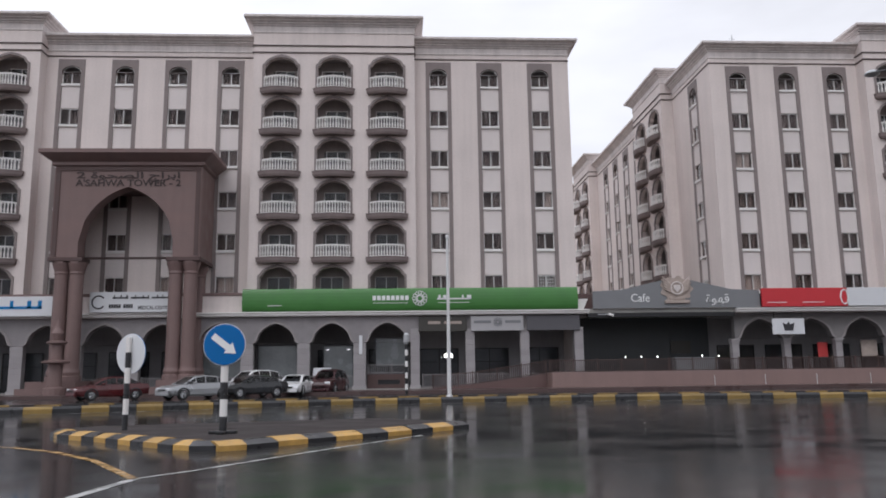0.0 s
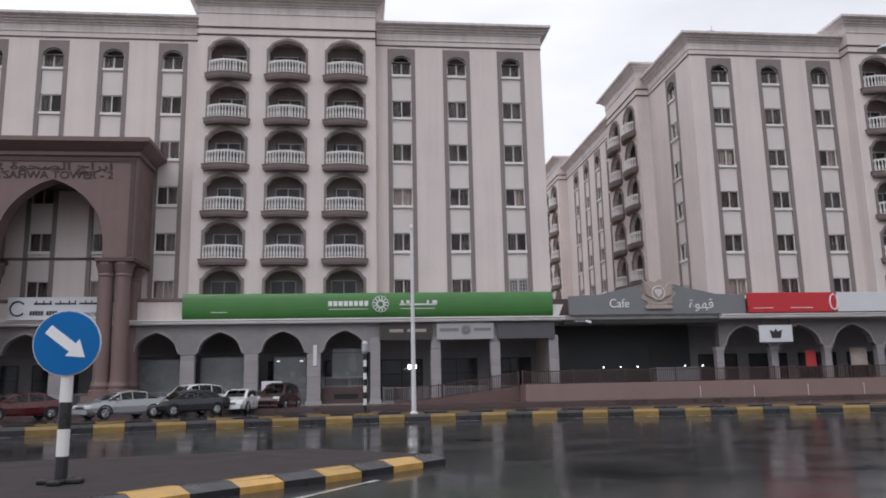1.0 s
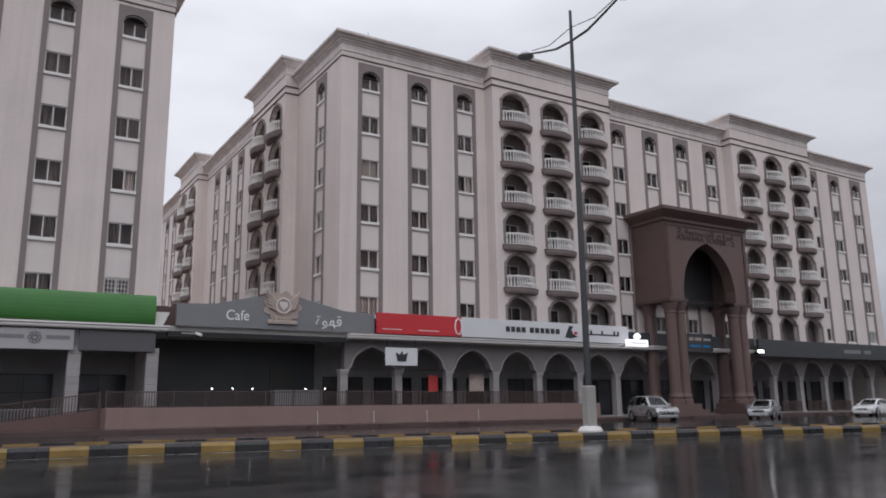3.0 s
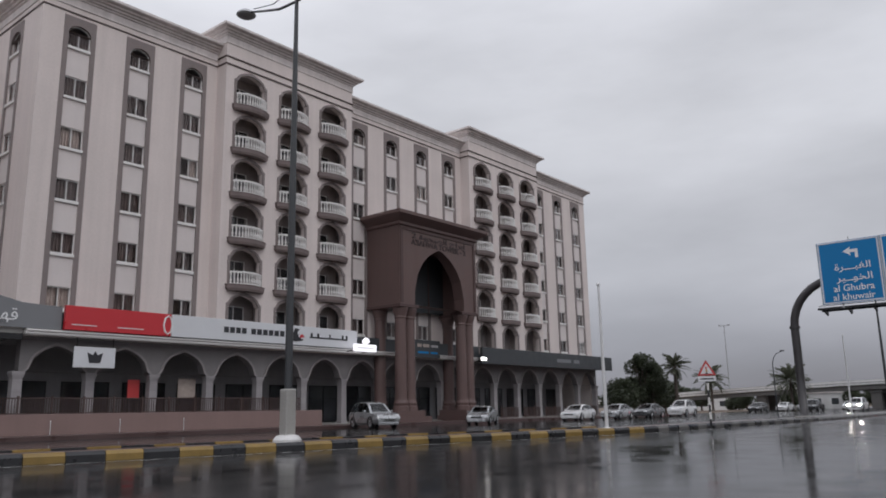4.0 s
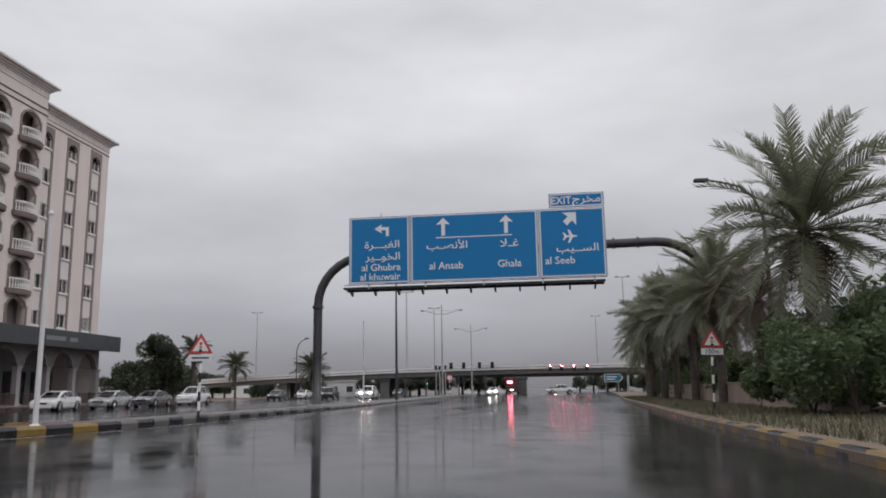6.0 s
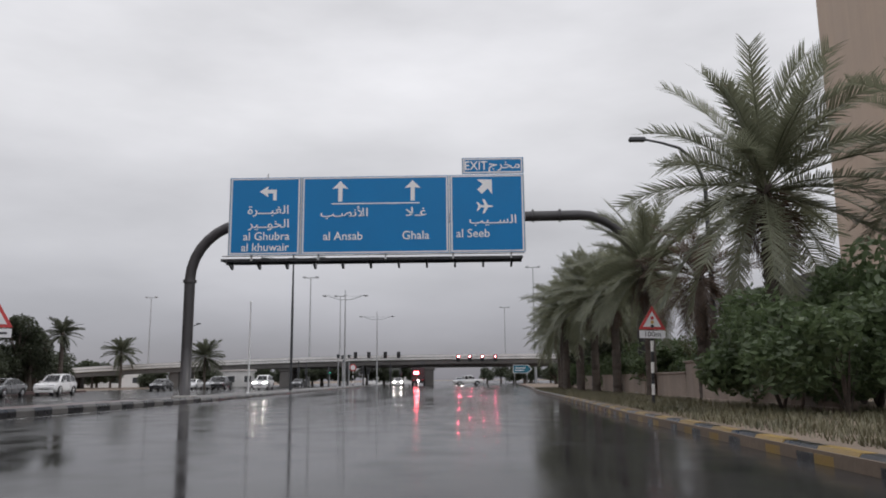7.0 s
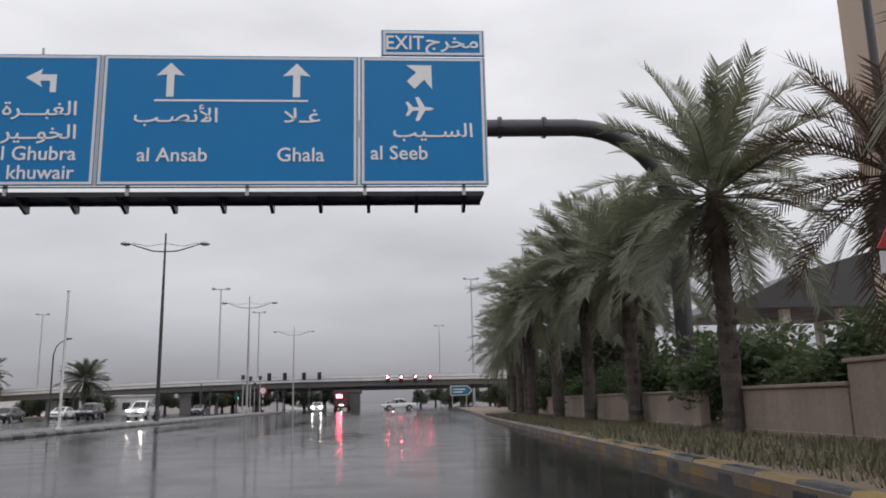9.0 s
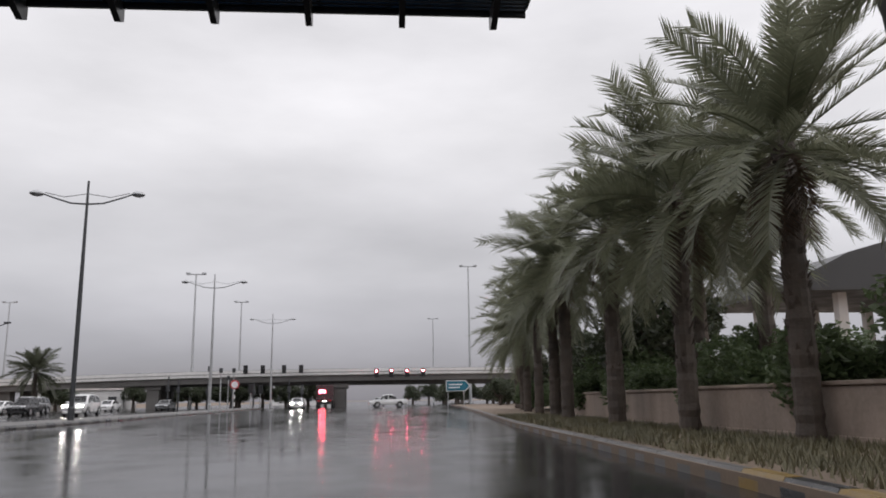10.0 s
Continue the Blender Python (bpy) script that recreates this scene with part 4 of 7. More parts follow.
def arcade(name, label, centres, x0, x1, square=(), slender=False):
    """The open ground floor: piers, arches, canopy, shop fronts behind."""
    ar = thing(name, pose(0, ARC_Y, 0), label, "arcade", kind="structure")
    arch = SLENDER_ARCH if slender else ARC_ARCH
    set_back = 0.75 if slender else 0.0
    bm = bmesh.new()
    edges = sorted({round(c - PITCH / 2, 3) for c in centres} | {round(c + PITCH / 2, 3) for c in centres})
    for c in centres:
        if c in square:
            box(bm, c - PITCH / 2, c + PITCH / 2, 0.06, 0.55, 4.95, 6.05)
        else:
            arched_panel(bm, c - PITCH / 2, c + PITCH / 2, 3.94, 6.05, c, arch, 3.94, set_back, set_back + 0.6)
    bmesh.ops.recalc_face_normals(bm, faces=bm.faces)
    part("arch_wall", bm, M_GREYST if slender else M_ARCHW, ar)
    for c in centres:
        if c not in square:
            bm = bmesh.new()
            arch_band(bm, c, arch, 3.95, 0.15 if slender else 0.17, set_back - 0.07, set_back)
            bmesh.ops.recalc_face_normals(bm, faces=bm.faces)
            part("arch_moulding", bm, M_MOULD, ar)
    for e in edges:
        sq = any(abs(e - s) < PITCH / 2 + 0.1 for s in square)
        if slender:
            lay_column(ar, e, set_back)
        else:
            lay_pier(ar, e, sq)
    part("canopy", sweep(bmesh.new(), [(x0, 0.0), (x1, 0.0)], [(-2.0, 6.06), (0.40, 6.06), (0.46, 6.14), (0.46, 6.24), (0.55, 6.30), (0.55, 6.40), (-2.0, 6.42)]), M_WHITE, ar, "white canopy slab with moulded edge")
    if slender:
        part("parapet", boxes((x0, x1, 0.06, 0.3, 6.43, 7.6)), M_DARK, ar, "dark fascia above the canopy")
    else:
        part("parapet", boxes((x0, x1 - 1.0, 0.06, 0.3, 6.43, 7.75)), M_CREAM, ar, "cream parapet above the canopy")
        part("parapet_cap", boxes((x0, x1 - 1.0, -0.02, 0.36, 7.76, 8.0), bev=0.03), M_PINKST, ar, "red-brown capping")
        part("roof_curb", boxes((x1 - 1.0, x1 + 1.2, 1.3, 1.6, 6.43, 7.85), bev=0.02), M_PINKDK, ar, "dark red-brown roof edge")
        part("canopy_end", shape_plate([(x1 - 1.0, 6.43), (x1 - 0.35, 6.43), (x1 + 0.05, 7.3), (x1 - 1.0, 7.3)], 0.1, 0.3), M_WHITE, ar, "pale sloping canopy end")
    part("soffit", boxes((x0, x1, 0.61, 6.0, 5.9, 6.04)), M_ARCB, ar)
    part("floor_slab", boxes((x0, x1, -0.6, 6.5, 0.0, 0.28)), M_CONC, ar)
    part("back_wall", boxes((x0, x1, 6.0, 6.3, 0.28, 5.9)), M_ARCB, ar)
    for c in centres:
        w = 1.7
        f = boxes((c - w, c - w + 0.08, 5.86, 5.94, 0.3, 3.6), (c + w - 0.08, c + w, 5.86, 5.94, 0.3, 3.6), (c - w + 0.08, c + w - 0.08, 5.86, 5.94, 3.52, 3.6),
                  (c - 0.04, c + 0.04, 5.86, 5.94, 0.3, 3.52), (c - w + 0.08, c - 0.04, 5.86, 5.94, 2.4, 2.46), (c + 0.04, c + w - 0.08, 5.86, 5.94, 2.4, 2.46))
        sf = part("shop_front", f, M_BLACK, ar)
        part("pane", boxes((c - w + 0.08, c + w - 0.08, 5.89, 5.90, 0.3, 3.52)), M_SHOP, sf)
    return ar


ca = [XA + EDGE + PITCH * i for i in range(3, 16)]
cb = [XB + EDGE + PITCH * i for i in range(0, 16)]
arcade_a = arcade("arcade", "pale stone arcade with pointed arches under a white canopy", ca, ca[0] - 2.3, 15.4, square=tuple(ca[-3:]))
arcade_b = arcade("arcade", "pale stone arcade of shops along the second block", cb, 27.6, 99.2, slender=True)


# ---------------------------------------------------------------- entrance portals
def portal(cx, label, stone):
    p = thing("entrance_portal", pose(cx, WALL_Y, 0), label, "portal", "entrance portals")
    front, w = -4.1, 5.6
    out = arch_points(7.1, 11.7, 16.0, 0.0, 9)
    bm = bmesh.new()
    arched_panel(bm, -w, w, 10.5, 17.75, 0, out, 10.5, front, front + 1.2)
    bmesh.ops.recalc_face_normals(bm, faces=bm.faces)
    part("gate_front", bm, stone, p, "red sandstone face pierced by a pointed arch")
    part("gate_side", boxes((-w, -w + 1.0, front + 1.2, -0.06, 10.5, 17.75)), stone, p)
    part("gate_side", boxes((w - 1.0, w, front + 1.2, -0.06, 10.5, 17.75)), stone, p)
    # thick low ceiling in darker stone, added to darken the arch recess
    part("gate_shade_ceiling", boxes((-w + 1.0, w - 1.0, front + 1.2, -0.06, 16.2, 17.75)), M_PINKDK, p)
    part("cornice", sweep(bmesh.new(), [(-w, -0.05), (-w, front), (w, front), (w, -0.05)],
                          [(0.0, 17.6), (0.18, 17.7), (0.18, 17.95), (0.42, 18.1), (0.75, 18.35), (0.95, 18.5), (0.95, 18.8), (0.0, 18.85)]), stone, p)
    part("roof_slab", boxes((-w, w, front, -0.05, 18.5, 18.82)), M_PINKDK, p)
    # dark raised frame round the face
    part("frame_moulding", boxes((-w + 0.1, -w + 0.45, front - 0.07, front, 10.6, 17.55), (w - 0.45, w - 0.1, front - 0.07, front, 10.6, 17.55),
                                 (-w + 0.45, w - 0.45, front - 0.07, front, 17.28, 17.55)), M_PINKDK, p)
    for sg_ in (-1, 1):
        e0, e1 = sorted((sg_ * (w + 0.1), sg_ * 3.1))
        f0, f1 = sorted((sg_ * (w + 0.1), sg_ * (w - 1.1)))
        part("impost", boxes((e0, e1, front - 0.12, front + 1.4, 10.2, 10.5), bev=0.03), M_PINKDK, p)
        part("impost", boxes((f0, f1, front + 1.4, -0.06, 10.2, 10.5), bev=0.03), M_PINKDK, p)
    col = lathe(bmesh.new(), [(0.72, 1.2), (0.72, 1.55), (0.60, 1.62), (0.66, 1.85), (0.56, 2.1), (0.54, 2.3), (0.50, 9.2), (0.56, 9.3), (0.52, 9.45), (0.62, 9.75), (0.72, 10.05), (0.72, 10.2)], 16)
    bmesh.ops.recalc_face_normals(col, faces=col.faces)
    first = None
    for x, y in ((-4.85, front + 0.62), (-3.72, front + 0.62), (3.72, front + 0.62), (4.85, front + 0.62), (-4.85, -0.95), (4.85, -0.95)):
        if first is None:
            first = part("column", col, stone, p, at=pose(x, y, 0))
        else:
            again(first, pose(x, y, 0), p)
    for sg_ in (-1, 1):
        e0, e1 = sorted((sg_ * (w + 0.9), sg_ * 2.9))
        f0, f1 = sorted((sg_ * (w + 1.4), sg_ * 2.6))
        part("plinth", boxes((e0, e1, front - 0.5, -1.3, 0.7, 1.2)), stone, p)
        part("step", boxes((f0, f1, front - 1.0, -1.3, 0.2, 0.7)), stone, p)
    text("lettering", "A'SAHWA TOWER - 2", 0.74, M_LETB, p, pose(0.0, front - 0.02, 16.28) @ FRONT, depth=0.02, stretch=1.12, bold=0.02)
    text("lettering", "2 " + arabic("ابراج الصحوة").replace("\n", ""), 0.72, M_LETB, p, pose(0.0, front - 0.02, 16.9) @ FRONT, depth=0.02, stretch=1.9, bold=0.02)
    return p


def dark_recess_fill(parent):
    """A dark panel with mullions, added to darken the recess behind the arch."""
    part("recess_panel", boxes((-4.58, 4.58, -0.62, -0.56, 10.52, 16.18)), M_DARK, parent, "dark panel added behind the arch to darken its recess")
    for x in (-2.3, 0.0, 2.3):
        part("mullion", boxes((x - 0.06, x + 0.06, -0.7, -0.625, 10.52, 16.18)), M_PINKDK, parent)


portal_a = portal(XA + EDGE + PITCH * 7.5, "red sandstone entrance portal with paired columns and brown lettering", M_PINKST)
portal_b = portal(XB + EDGE + PITCH * 7.5, "dark red sandstone entrance portal of the second block", M_DEEPST)
dark_recess_fill(portal_b)


def disc(bm, r, y0, y1, z, n=28):
    a = [bm.verts.new((r * math.cos(k * math.tau / n), y0, z + r * math.sin(k * math.tau / n))) for k in range(n)]
    b = [bm.verts.new((v.co.x, y1, v.co.z)) for v in a]
    bm.faces.new(a)
    bm.faces.new(b[::-1])
    for k in range(n):
        bm.faces.new((a[k], b[k], b[(k + 1) % n], a[(k + 1) % n]))
    bmesh.ops.recalc_face_normals(bm, faces=bm.faces)
    return bm


def bars(name, parent, mat, y, z, xs, h, thick=0.02):
    """Writing too small to read, or a trade name: plain bars of its size."""
    for a, b in xs:
        part(name, boxes((a, b, y - thick, y, z - h / 2, z + h / 2)), mat, parent)


# ---------------------------------------------------------------- shop signs on the arcades
def bulged_sign(x0, x1, y, z0, z1, mat, name, label, out=0.22):
    """A long sign box with a rounded face."""
    sg = thing(name, pose((x0 + x1) / 2, y, (z0 + z1) / 2), label, "shop sign")
    h, w = (z1 - z0) / 2, (x1 - x0) / 2
    prof = [(-0.45, -h)] + [(out * math.cos(a) * 1.0, h * math.sin(a)) for a in np.linspace(-math.pi / 2, math.pi / 2, 11)] + [(-0.45, h)]
    bm = sweep(bmesh.new(), [(-w, 0), (w, 0)], prof)
    bmesh.ops.recalc_face_normals(bm, faces=bm.faces)
    part("sign_box", bm, mat, sg)
    return sg


def flat_sign(x0, x1, y, z0, z1, mat, name, label, thick=0.25):
    sg = thing(name, pose((x0 + x1) / 2, y, (z0 + z1) / 2), label, "shop sign")
    w, h = (x1 - x0) / 2, (z1 - z0) / 2
    part("sign_box", boxes((-w, w, 0.0, thick, -h, h), bev=0.02), mat, sg)
    return sg


def rosette(parent, mat, x, y, z, r, petals=12):
    """A ring of small rings."""
    bm = bmesh.new()
    for k in range(petals):
        a = k * math.tau / petals
        cx, cz, q = x + r * 0.72 * math.cos(a), z + r * 0.72 * math.sin(a), r * 0.24
        pts = [(cx + q * math.cos(b), y, cz + q * math.sin(b)) for b in np.linspace(0, math.tau, 11)]
        tube(bm, pts, 0.03, 5, False)
    pts = [(x + r * 0.38 * math.cos(b), y, z + r * 0.38 * math.sin(b)) for b in np.linspace(0, math.tau, 15)]
    tube(bm, pts, 0.05, 5, False)
    part("emblem", bm, mat, parent)


sg = bulged_sign(-12.4, 14.45, 61.75, 6.42, 8.22, M_GREEN, "shop_sign", "long green shop sign with white emblem over the arcade")
cx = 1.02
bars("bar", sg, M_LETW, -0.23, 0.10, [(-3.15 + 0.37 * i - cx + 1.02, -2.87 + 0.37 * i - cx + 1.02) for i in range(8)], 0.36)
bars("bar", sg, M_LETW, -0.21, -0.30, [(-3.1, -0.3)], 0.04)
rosette(sg, M_LETW, 0.62, -0.24, 0.05, 0.62)
bars("bar", sg, M_LETW, -0.23, 0.0, [(2.0, 4.7)], 0.12)
bars("bar", sg, M_LETW, -0.23, 0.14, [(2.1, 2.3), (2.5, 2.75), (4.0, 4.15), (4.4, 4.75)], 0.30)
bars("bar", sg, M_LETW, -0.21, -0.30, [(2.1, 4.6)], 0.04)
bars("bar", sg, M_LETW, -0.20, -0.45, [(-11.4, -10.3)], 0.05)

sg = flat_sign(29.75, 36.95, 61.55, 6.46, 7.98, M_RED, "shop_sign", "red sheet shop sign with white edge emblem")
bars("bar", sg, M_LETW, -0.005, -0.42, [(-3.2, -1.6), (-0.2, 1.6)], 0.05)
pts = [(3.35 + 0.32 * math.cos(b), -0.02, 0.62 * math.sin(b)) for b in np.linspace(0, math.tau, 9)]
part("emblem", tube(bmesh.new(), pts, 0.06, 6, False), M_LETW, sg)

sg = flat_sign(37.0, 54.6, 61.55, 6.46, 7.98, M_BANK, "shop_sign", "long white bank sign with dark marks and a small emblem")
bars("bar", sg, M_LETD, -0.005, 0.02, [(-4.6 + 0.52 * i, -4.2 + 0.52 * i) for i in range(4)] + [(-2.2 + 0.54 * i, -1.78 + 0.54 * i) for i in range(6)], 0.42)
part("emblem", shape_plate([(1.5, -0.42), (2.1, -0.5), (2.9, -0.35), (2.4, -0.15), (2.2, 0.25), (2.45, 0.5), (2.0, 0.55), (1.75, 0.1)], -0.03, 0.0), M_LETD, sg)
part("emblem", shape_plate([(2.5, -0.2), (2.95, -0.1), (2.75, 0.1), (2.5, 0.05)], -0.035, 0.0), M_RED, sg)
bars("bar", sg, M_LETD, -0.005, -0.08, [(3.5, 7.6)], 0.12)
bars("bar", sg, M_LETD, -0.005, 0.08, [(3.6, 3.8), (4.3, 4.5), (5.6, 5.75), (7.0, 7.2), (7.45, 7.65)], 0.38)

lit = flat_sign(53.2, 55.8, 60.4, 6.15, 6.75, M_SIGNLIT, "lit_sign", "small glowing white sign with a round finial", 0.18)
part("finial", lathe(bmesh.new(), [(0.05, 0.3), (0.28, 0.42), (0.34, 0.6), (0.2, 0.8), (0.04, 0.9)], 10, (0.1, 0.1, 0)), M_SIGNLIT, lit)
part("bracket", boxes((-0.9, -0.8, 0.18, 1.7, -0.25, -0.17), (0.8, 0.9, 0.18, 1.7, -0.25, -0.17)), M_BLACK, lit)
bars("bar", lit, M_LETW, -0.002, 0.0, [(-1.0, 1.0)], 0.1)

sg = flat_sign(71.6, 99.4, 60.9, 5.75, 7.4, M_DARK, "shop_sign", "long dark fascia sign with dim lettering", 0.3)
part("bracket", boxes((-13.5, -13.3, 0.3, 1.3, -0.6, -0.4), (-4.0, -3.8, 0.3, 1.3, -0.6, -0.4), (5.0, 5.2, 0.3, 1.3, -0.6, -0.4), (13.0, 13.2, 0.3, 1.3, -0.6, -0.4)), M_BLACK, sg)
bars("bar", sg, M_GREY, -0.004, 0.0, [(0.5, 3.6), (4.3, 5.6)], 0.4)

sg = flat_sign(61.9, 65.5, 61.4, 6.05, 7.7, M_DARK, "shop_sign", "dark shop sign with yellow and pale bars behind the portal", 0.2)
bars("bar", sg, M_GOLD, -0.004, 0.3, [(-1.5, -0.9), (-0.7, 0.2)], 0.3)
bars("bar", sg, M_PALEG, -0.004, 0.28, [(0.5, 1.5)], 0.22)
bars("bar", sg, M_BLUE, -0.004, -0.35, [(-1.4, 0.1), (0.4, 1.4)], 0.2)
sg = flat_sign(-24.1, -17.6, 61.4, 6.45, 8.05, M_BANK, "shop_sign", "white clinic sign with dark writing behind the portal")
pts = [(-2.55 + 0.5 * math.cos(b), -0.02, 0.5 * math.sin(b)) for b in np.linspace(0.7, 5.6, 12)]
part("emblem", tube(bmesh.new(), pts, 0.06, 6), M_LETD, sg)
bars("bar", sg, M_LETD, -0.005, -0.32, [(-1.75 + 0.185 * i, -1.6 + 0.185 * i) for i in (0, 1, 2, 3, 4, 6, 7, 8, 9)], 0.3)
text("lettering", "MEDICAL CENTRE", 0.40, M_LETD, sg, pose(1.66, -0.006, -0.46) @ FRONT, depth=0.006, stretch=0.74, bold=0.014)
bars("bar", sg, M_LETD, -0.005, 0.33, [(-1.5, -0.3), (-0.1, 1.3), (1.5, 2.9)], 0.12)
bars("bar", sg, M_LETD, -0.005, 0.40, [(-1.4, -1.32), (-0.9, -0.82), (-0.45, -0.36), (0.2, 0.28), (0.8, 0.88), (1.2, 1.28), (1.9, 1.98), (2.3, 2.38), (2.75, 2.84)], 0.3)
sg = flat_sign(-34.5, -26.9, 61.4, 6.2, 7.75, M_BANK, "shop_sign", "pale blue-lettered shop sign beside the portal")
bars("bar", sg, M_BLUE, -0.005, -0.1, [(-1.2, 3.0)], 0.2)
bars("bar", sg, M_BLUE, -0.005, 0.15, [(0.6, 0.85), (1.9, 2.2), (2.7, 3.0), (-0.9, -0.6)], 0.6)

# panels above the square shop openings
sq = [XA + EDGE + PITCH * i for i in (13, 14, 15)]
# olive and white boards take darker sheet colours to carry the canopy's shade
sg = flat_sign(sq[0] - 1.9, sq[0] + 1.95, 62.02, 4.75, 5.95, M_OLIVE, "shop_sign", "olive signboard coloured darker for canopy shade, with pale script over a shop", 0.12)
bars("bar", sg, M_GOLD, -0.004, 0.1, [(-1.2, -0.2), (0.1, 1.5)], 0.22)
sg = flat_sign(sq[1] - 2.15, sq[1] + 2.1, 61.95, 4.75, 5.95, M_PALEG, "shop_sign", "white signboard greyed for canopy shade, with grey emblem over a shop", 0.12)
bars("bar", sg, M_GREY, -0.004, 0.12, [(-1.9, -0.5), (0.65, 1.9)], 0.22)
rosette(sg, M_GREY, 0.05, -0.02, 0.1, 0.36, 8)
sg = flat_sign(sq[2] - 2.05, sq[2] + 2.3, 62.02, 4.75, 5.95, M_SLATE, "shop_sign", "plain slate-grey signboard over a shop", 0.12)
sg = flat_sign(30.6, 33.3, 61.9, 4.2, 5.5, M_BANK, "shop_sign", "hanging white board with a dark emblem", 0.08)
part("emblem", shape_plate([(-0.35, -0.35), (0.35, -0.35), (0.5, 0.3), (0.15, 0.15), (0.0, 0.4), (-0.15, 0.15), (-0.5, 0.3)], -0.03, 0.0), M_LETD, sg)
for x in (-1.2, 1.16):
    part("hanger", boxes((x, x + 0.04, 0.02, 0.06, 0.65, 1.9)), M_BLACK, sg)

# ---------------------------------------------------------------- the cafe in the gap between the blocks
cafe = thing("cafe_front", pose(22.7, 62.0, 0), "single-storey cafe front with grey gabled signboard and emblem", "cafe")
loop = [(-6.95, 6.45), (6.95, 6.45), (6.95, 7.85), (4.6, 7.95), (2.4, 8.45), (1.1, 8.75), (-1.1, 8.75), (-2.4, 8.45), (-4.6, 7.95), (-6.95, 7.85)]
part("signboard", shape_plate(loop, -0.2, 0.05), M_GREY, cafe)
part("roof_slab", boxes((-7.4, 5.0, 0.05, 9.0, 6.1, 6.44)), M_CONC, cafe)
part("lintel", boxes((-7.4, 4.8, -0.1, 0.3, 5.75, 6.1)), M_BLACK, cafe)
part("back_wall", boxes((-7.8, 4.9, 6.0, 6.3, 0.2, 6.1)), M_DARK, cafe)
part("floor_slab", boxes((-7.8, 4.8, -2.6, 6.0, 0.0, 1.3)), M_CONC, cafe)
text("lettering", "Cafe", 0.95, M_LETW, cafe, pose(-3.05, -0.22, 7.25) @ FRONT, depth=0.02, stretch=0.9)
text("lettering", arabic("قهوة"), 1.0, M_LETW, cafe, pose(3.4, -0.22, 7.15) @ FRONT, depth=0.02, stretch=1.1)
back = [((1.28 + 0.12 * math.cos(9 * b_)) * math.cos(b_), 8.0 + (1.0 + 0.1 * math.cos(9 * b_)) * math.sin(b_)) for b_ in np.linspace(0, math.tau, 72, endpoint=False)]
part("emblem_back", shape_plate(back, -0.27, -0.2), M_GOLD, cafe, "scalloped carved stone backing")
part("emblem_disc", disc(bmesh.new(), 0.66, -0.36, -0.2, 8.05, 20), M_GOLD, cafe, "carved round emblem")
ringp = [(0.5 * math.cos(b_), -0.37, 8.05 + 0.5 * math.sin(b_)) for b_ in np.linspace(0, math.tau, 17)]
part("emblem_ring", tube(bmesh.new(), ringp, 0.06, 6, False), M_CORN, cafe)
part("emblem_shield", shape_plate([(-0.26, 8.3), (0.26, 8.3), (0.28, 8.0), (0.0, 7.72), (-0.28, 8.0)], -0.44, -0.36), M_CORN, cafe)
for s in (-1, 1):
    bm = bmesh.new()
    for k in range(5):
        a = radians(25 + k * 26)
        tube(bm, [(s * 0.45, -0.28, 7.75 + 0.12 * k), (s * (0.75 + 0.18 * math.sin(a)), -0.33, 7.9 + 0.2 * k), (s * (1.0 + 0.25 * math.sin(a)), -0.3, 8.0 + 0.27 * k)], [0.14, 0.12, 0.03], 6)
    part("emblem_wing", bm, M_GOLD, cafe)
part("emblem_base", boxes((-1.05, 1.05, -0.38, -0.2, 6.8, 7.08), (-0.65, 0.65, -0.36, -0.2, 7.08, 7.35), bev=0.04), M_GOLD, cafe)
part("counter", boxes((0.6, 4.2, 2.6, 3.6, 1.3, 2.5), bev=0.03), M_GREY, cafe)
part("menu_board", boxes((1.4, 3.2, 5.9, 5.98, 2.9, 4.0)), M_OLIVE, cafe)
for i, x in enumerate((-4.3, -2.9, -1.5, 2.1, 3.6)):
    part("lamp_globe", lathe(bmesh.new(), [(0.008, -0.05), (0.035, -0.033), (0.05, 0.0), (0.035, 0.033), (0.008, 0.05)], 10, (x, 0.6 + 0.2 * (i % 3), 2.55)), M_WARMLIT, cafe, "small lit globe lamp")

# ---------------------------------------------------------------- terrace, ramp and railings
tagged(part("terrace_wall", boxes((11.6, 48.4, 58.9, 59.15, 0.0, 1.36), (11.6, 11.85, 59.15, 61.55, 0.0, 1.36), (48.15, 48.4, 59.15, 61.55, 0.0, 1.36), bev=0.02), M_PINKW),
       "pink painted low wall of the cafe terrace", "wall", kind="structure")
tagged(part("terrace_floor", boxes((11.86, 48.14, 59.16, 61.55, 0.0, 1.3)), M_PAVER), "raised paved terrace before the shops", "terrace", kind="structure")


def railing(name, label, pts, high=1.0, gap=0.16, mat=M_RAIL):
    """A painted metal railing with uprights between two rails."""
    r = thing(name, Matrix.Translation(pts[0]), label, "railing")
    bm, up = bmesh.new(), bmesh.new()
    o = Vector(pts[0])
    for a, b in zip(pts, pts[1:]):
        a, b = Vector(a) - o, Vector(b) - o
        d = b - a
        for h in (0.12, high):
            tube(bm, [a + Vector((0, 0, h)), b + Vector((0, 0, h))], 0.035, 6)
        n = int(d.length / gap)
        for i in range(n + 1):
            p = a + d * (i / max(1, n))
            w = 0.05 if i % 12 == 0 else 0.022
            top = high + (0.12 if i % 12 == 0 else 0)
            box(up, p.x - w, p.x + w, p.y - w, p.y + w, p.z, p.z + top)
    part("rail", bm, mat, r)
    ob = part("infill", up, mat, r)
    ob["kind"] = "stuff"
    return r


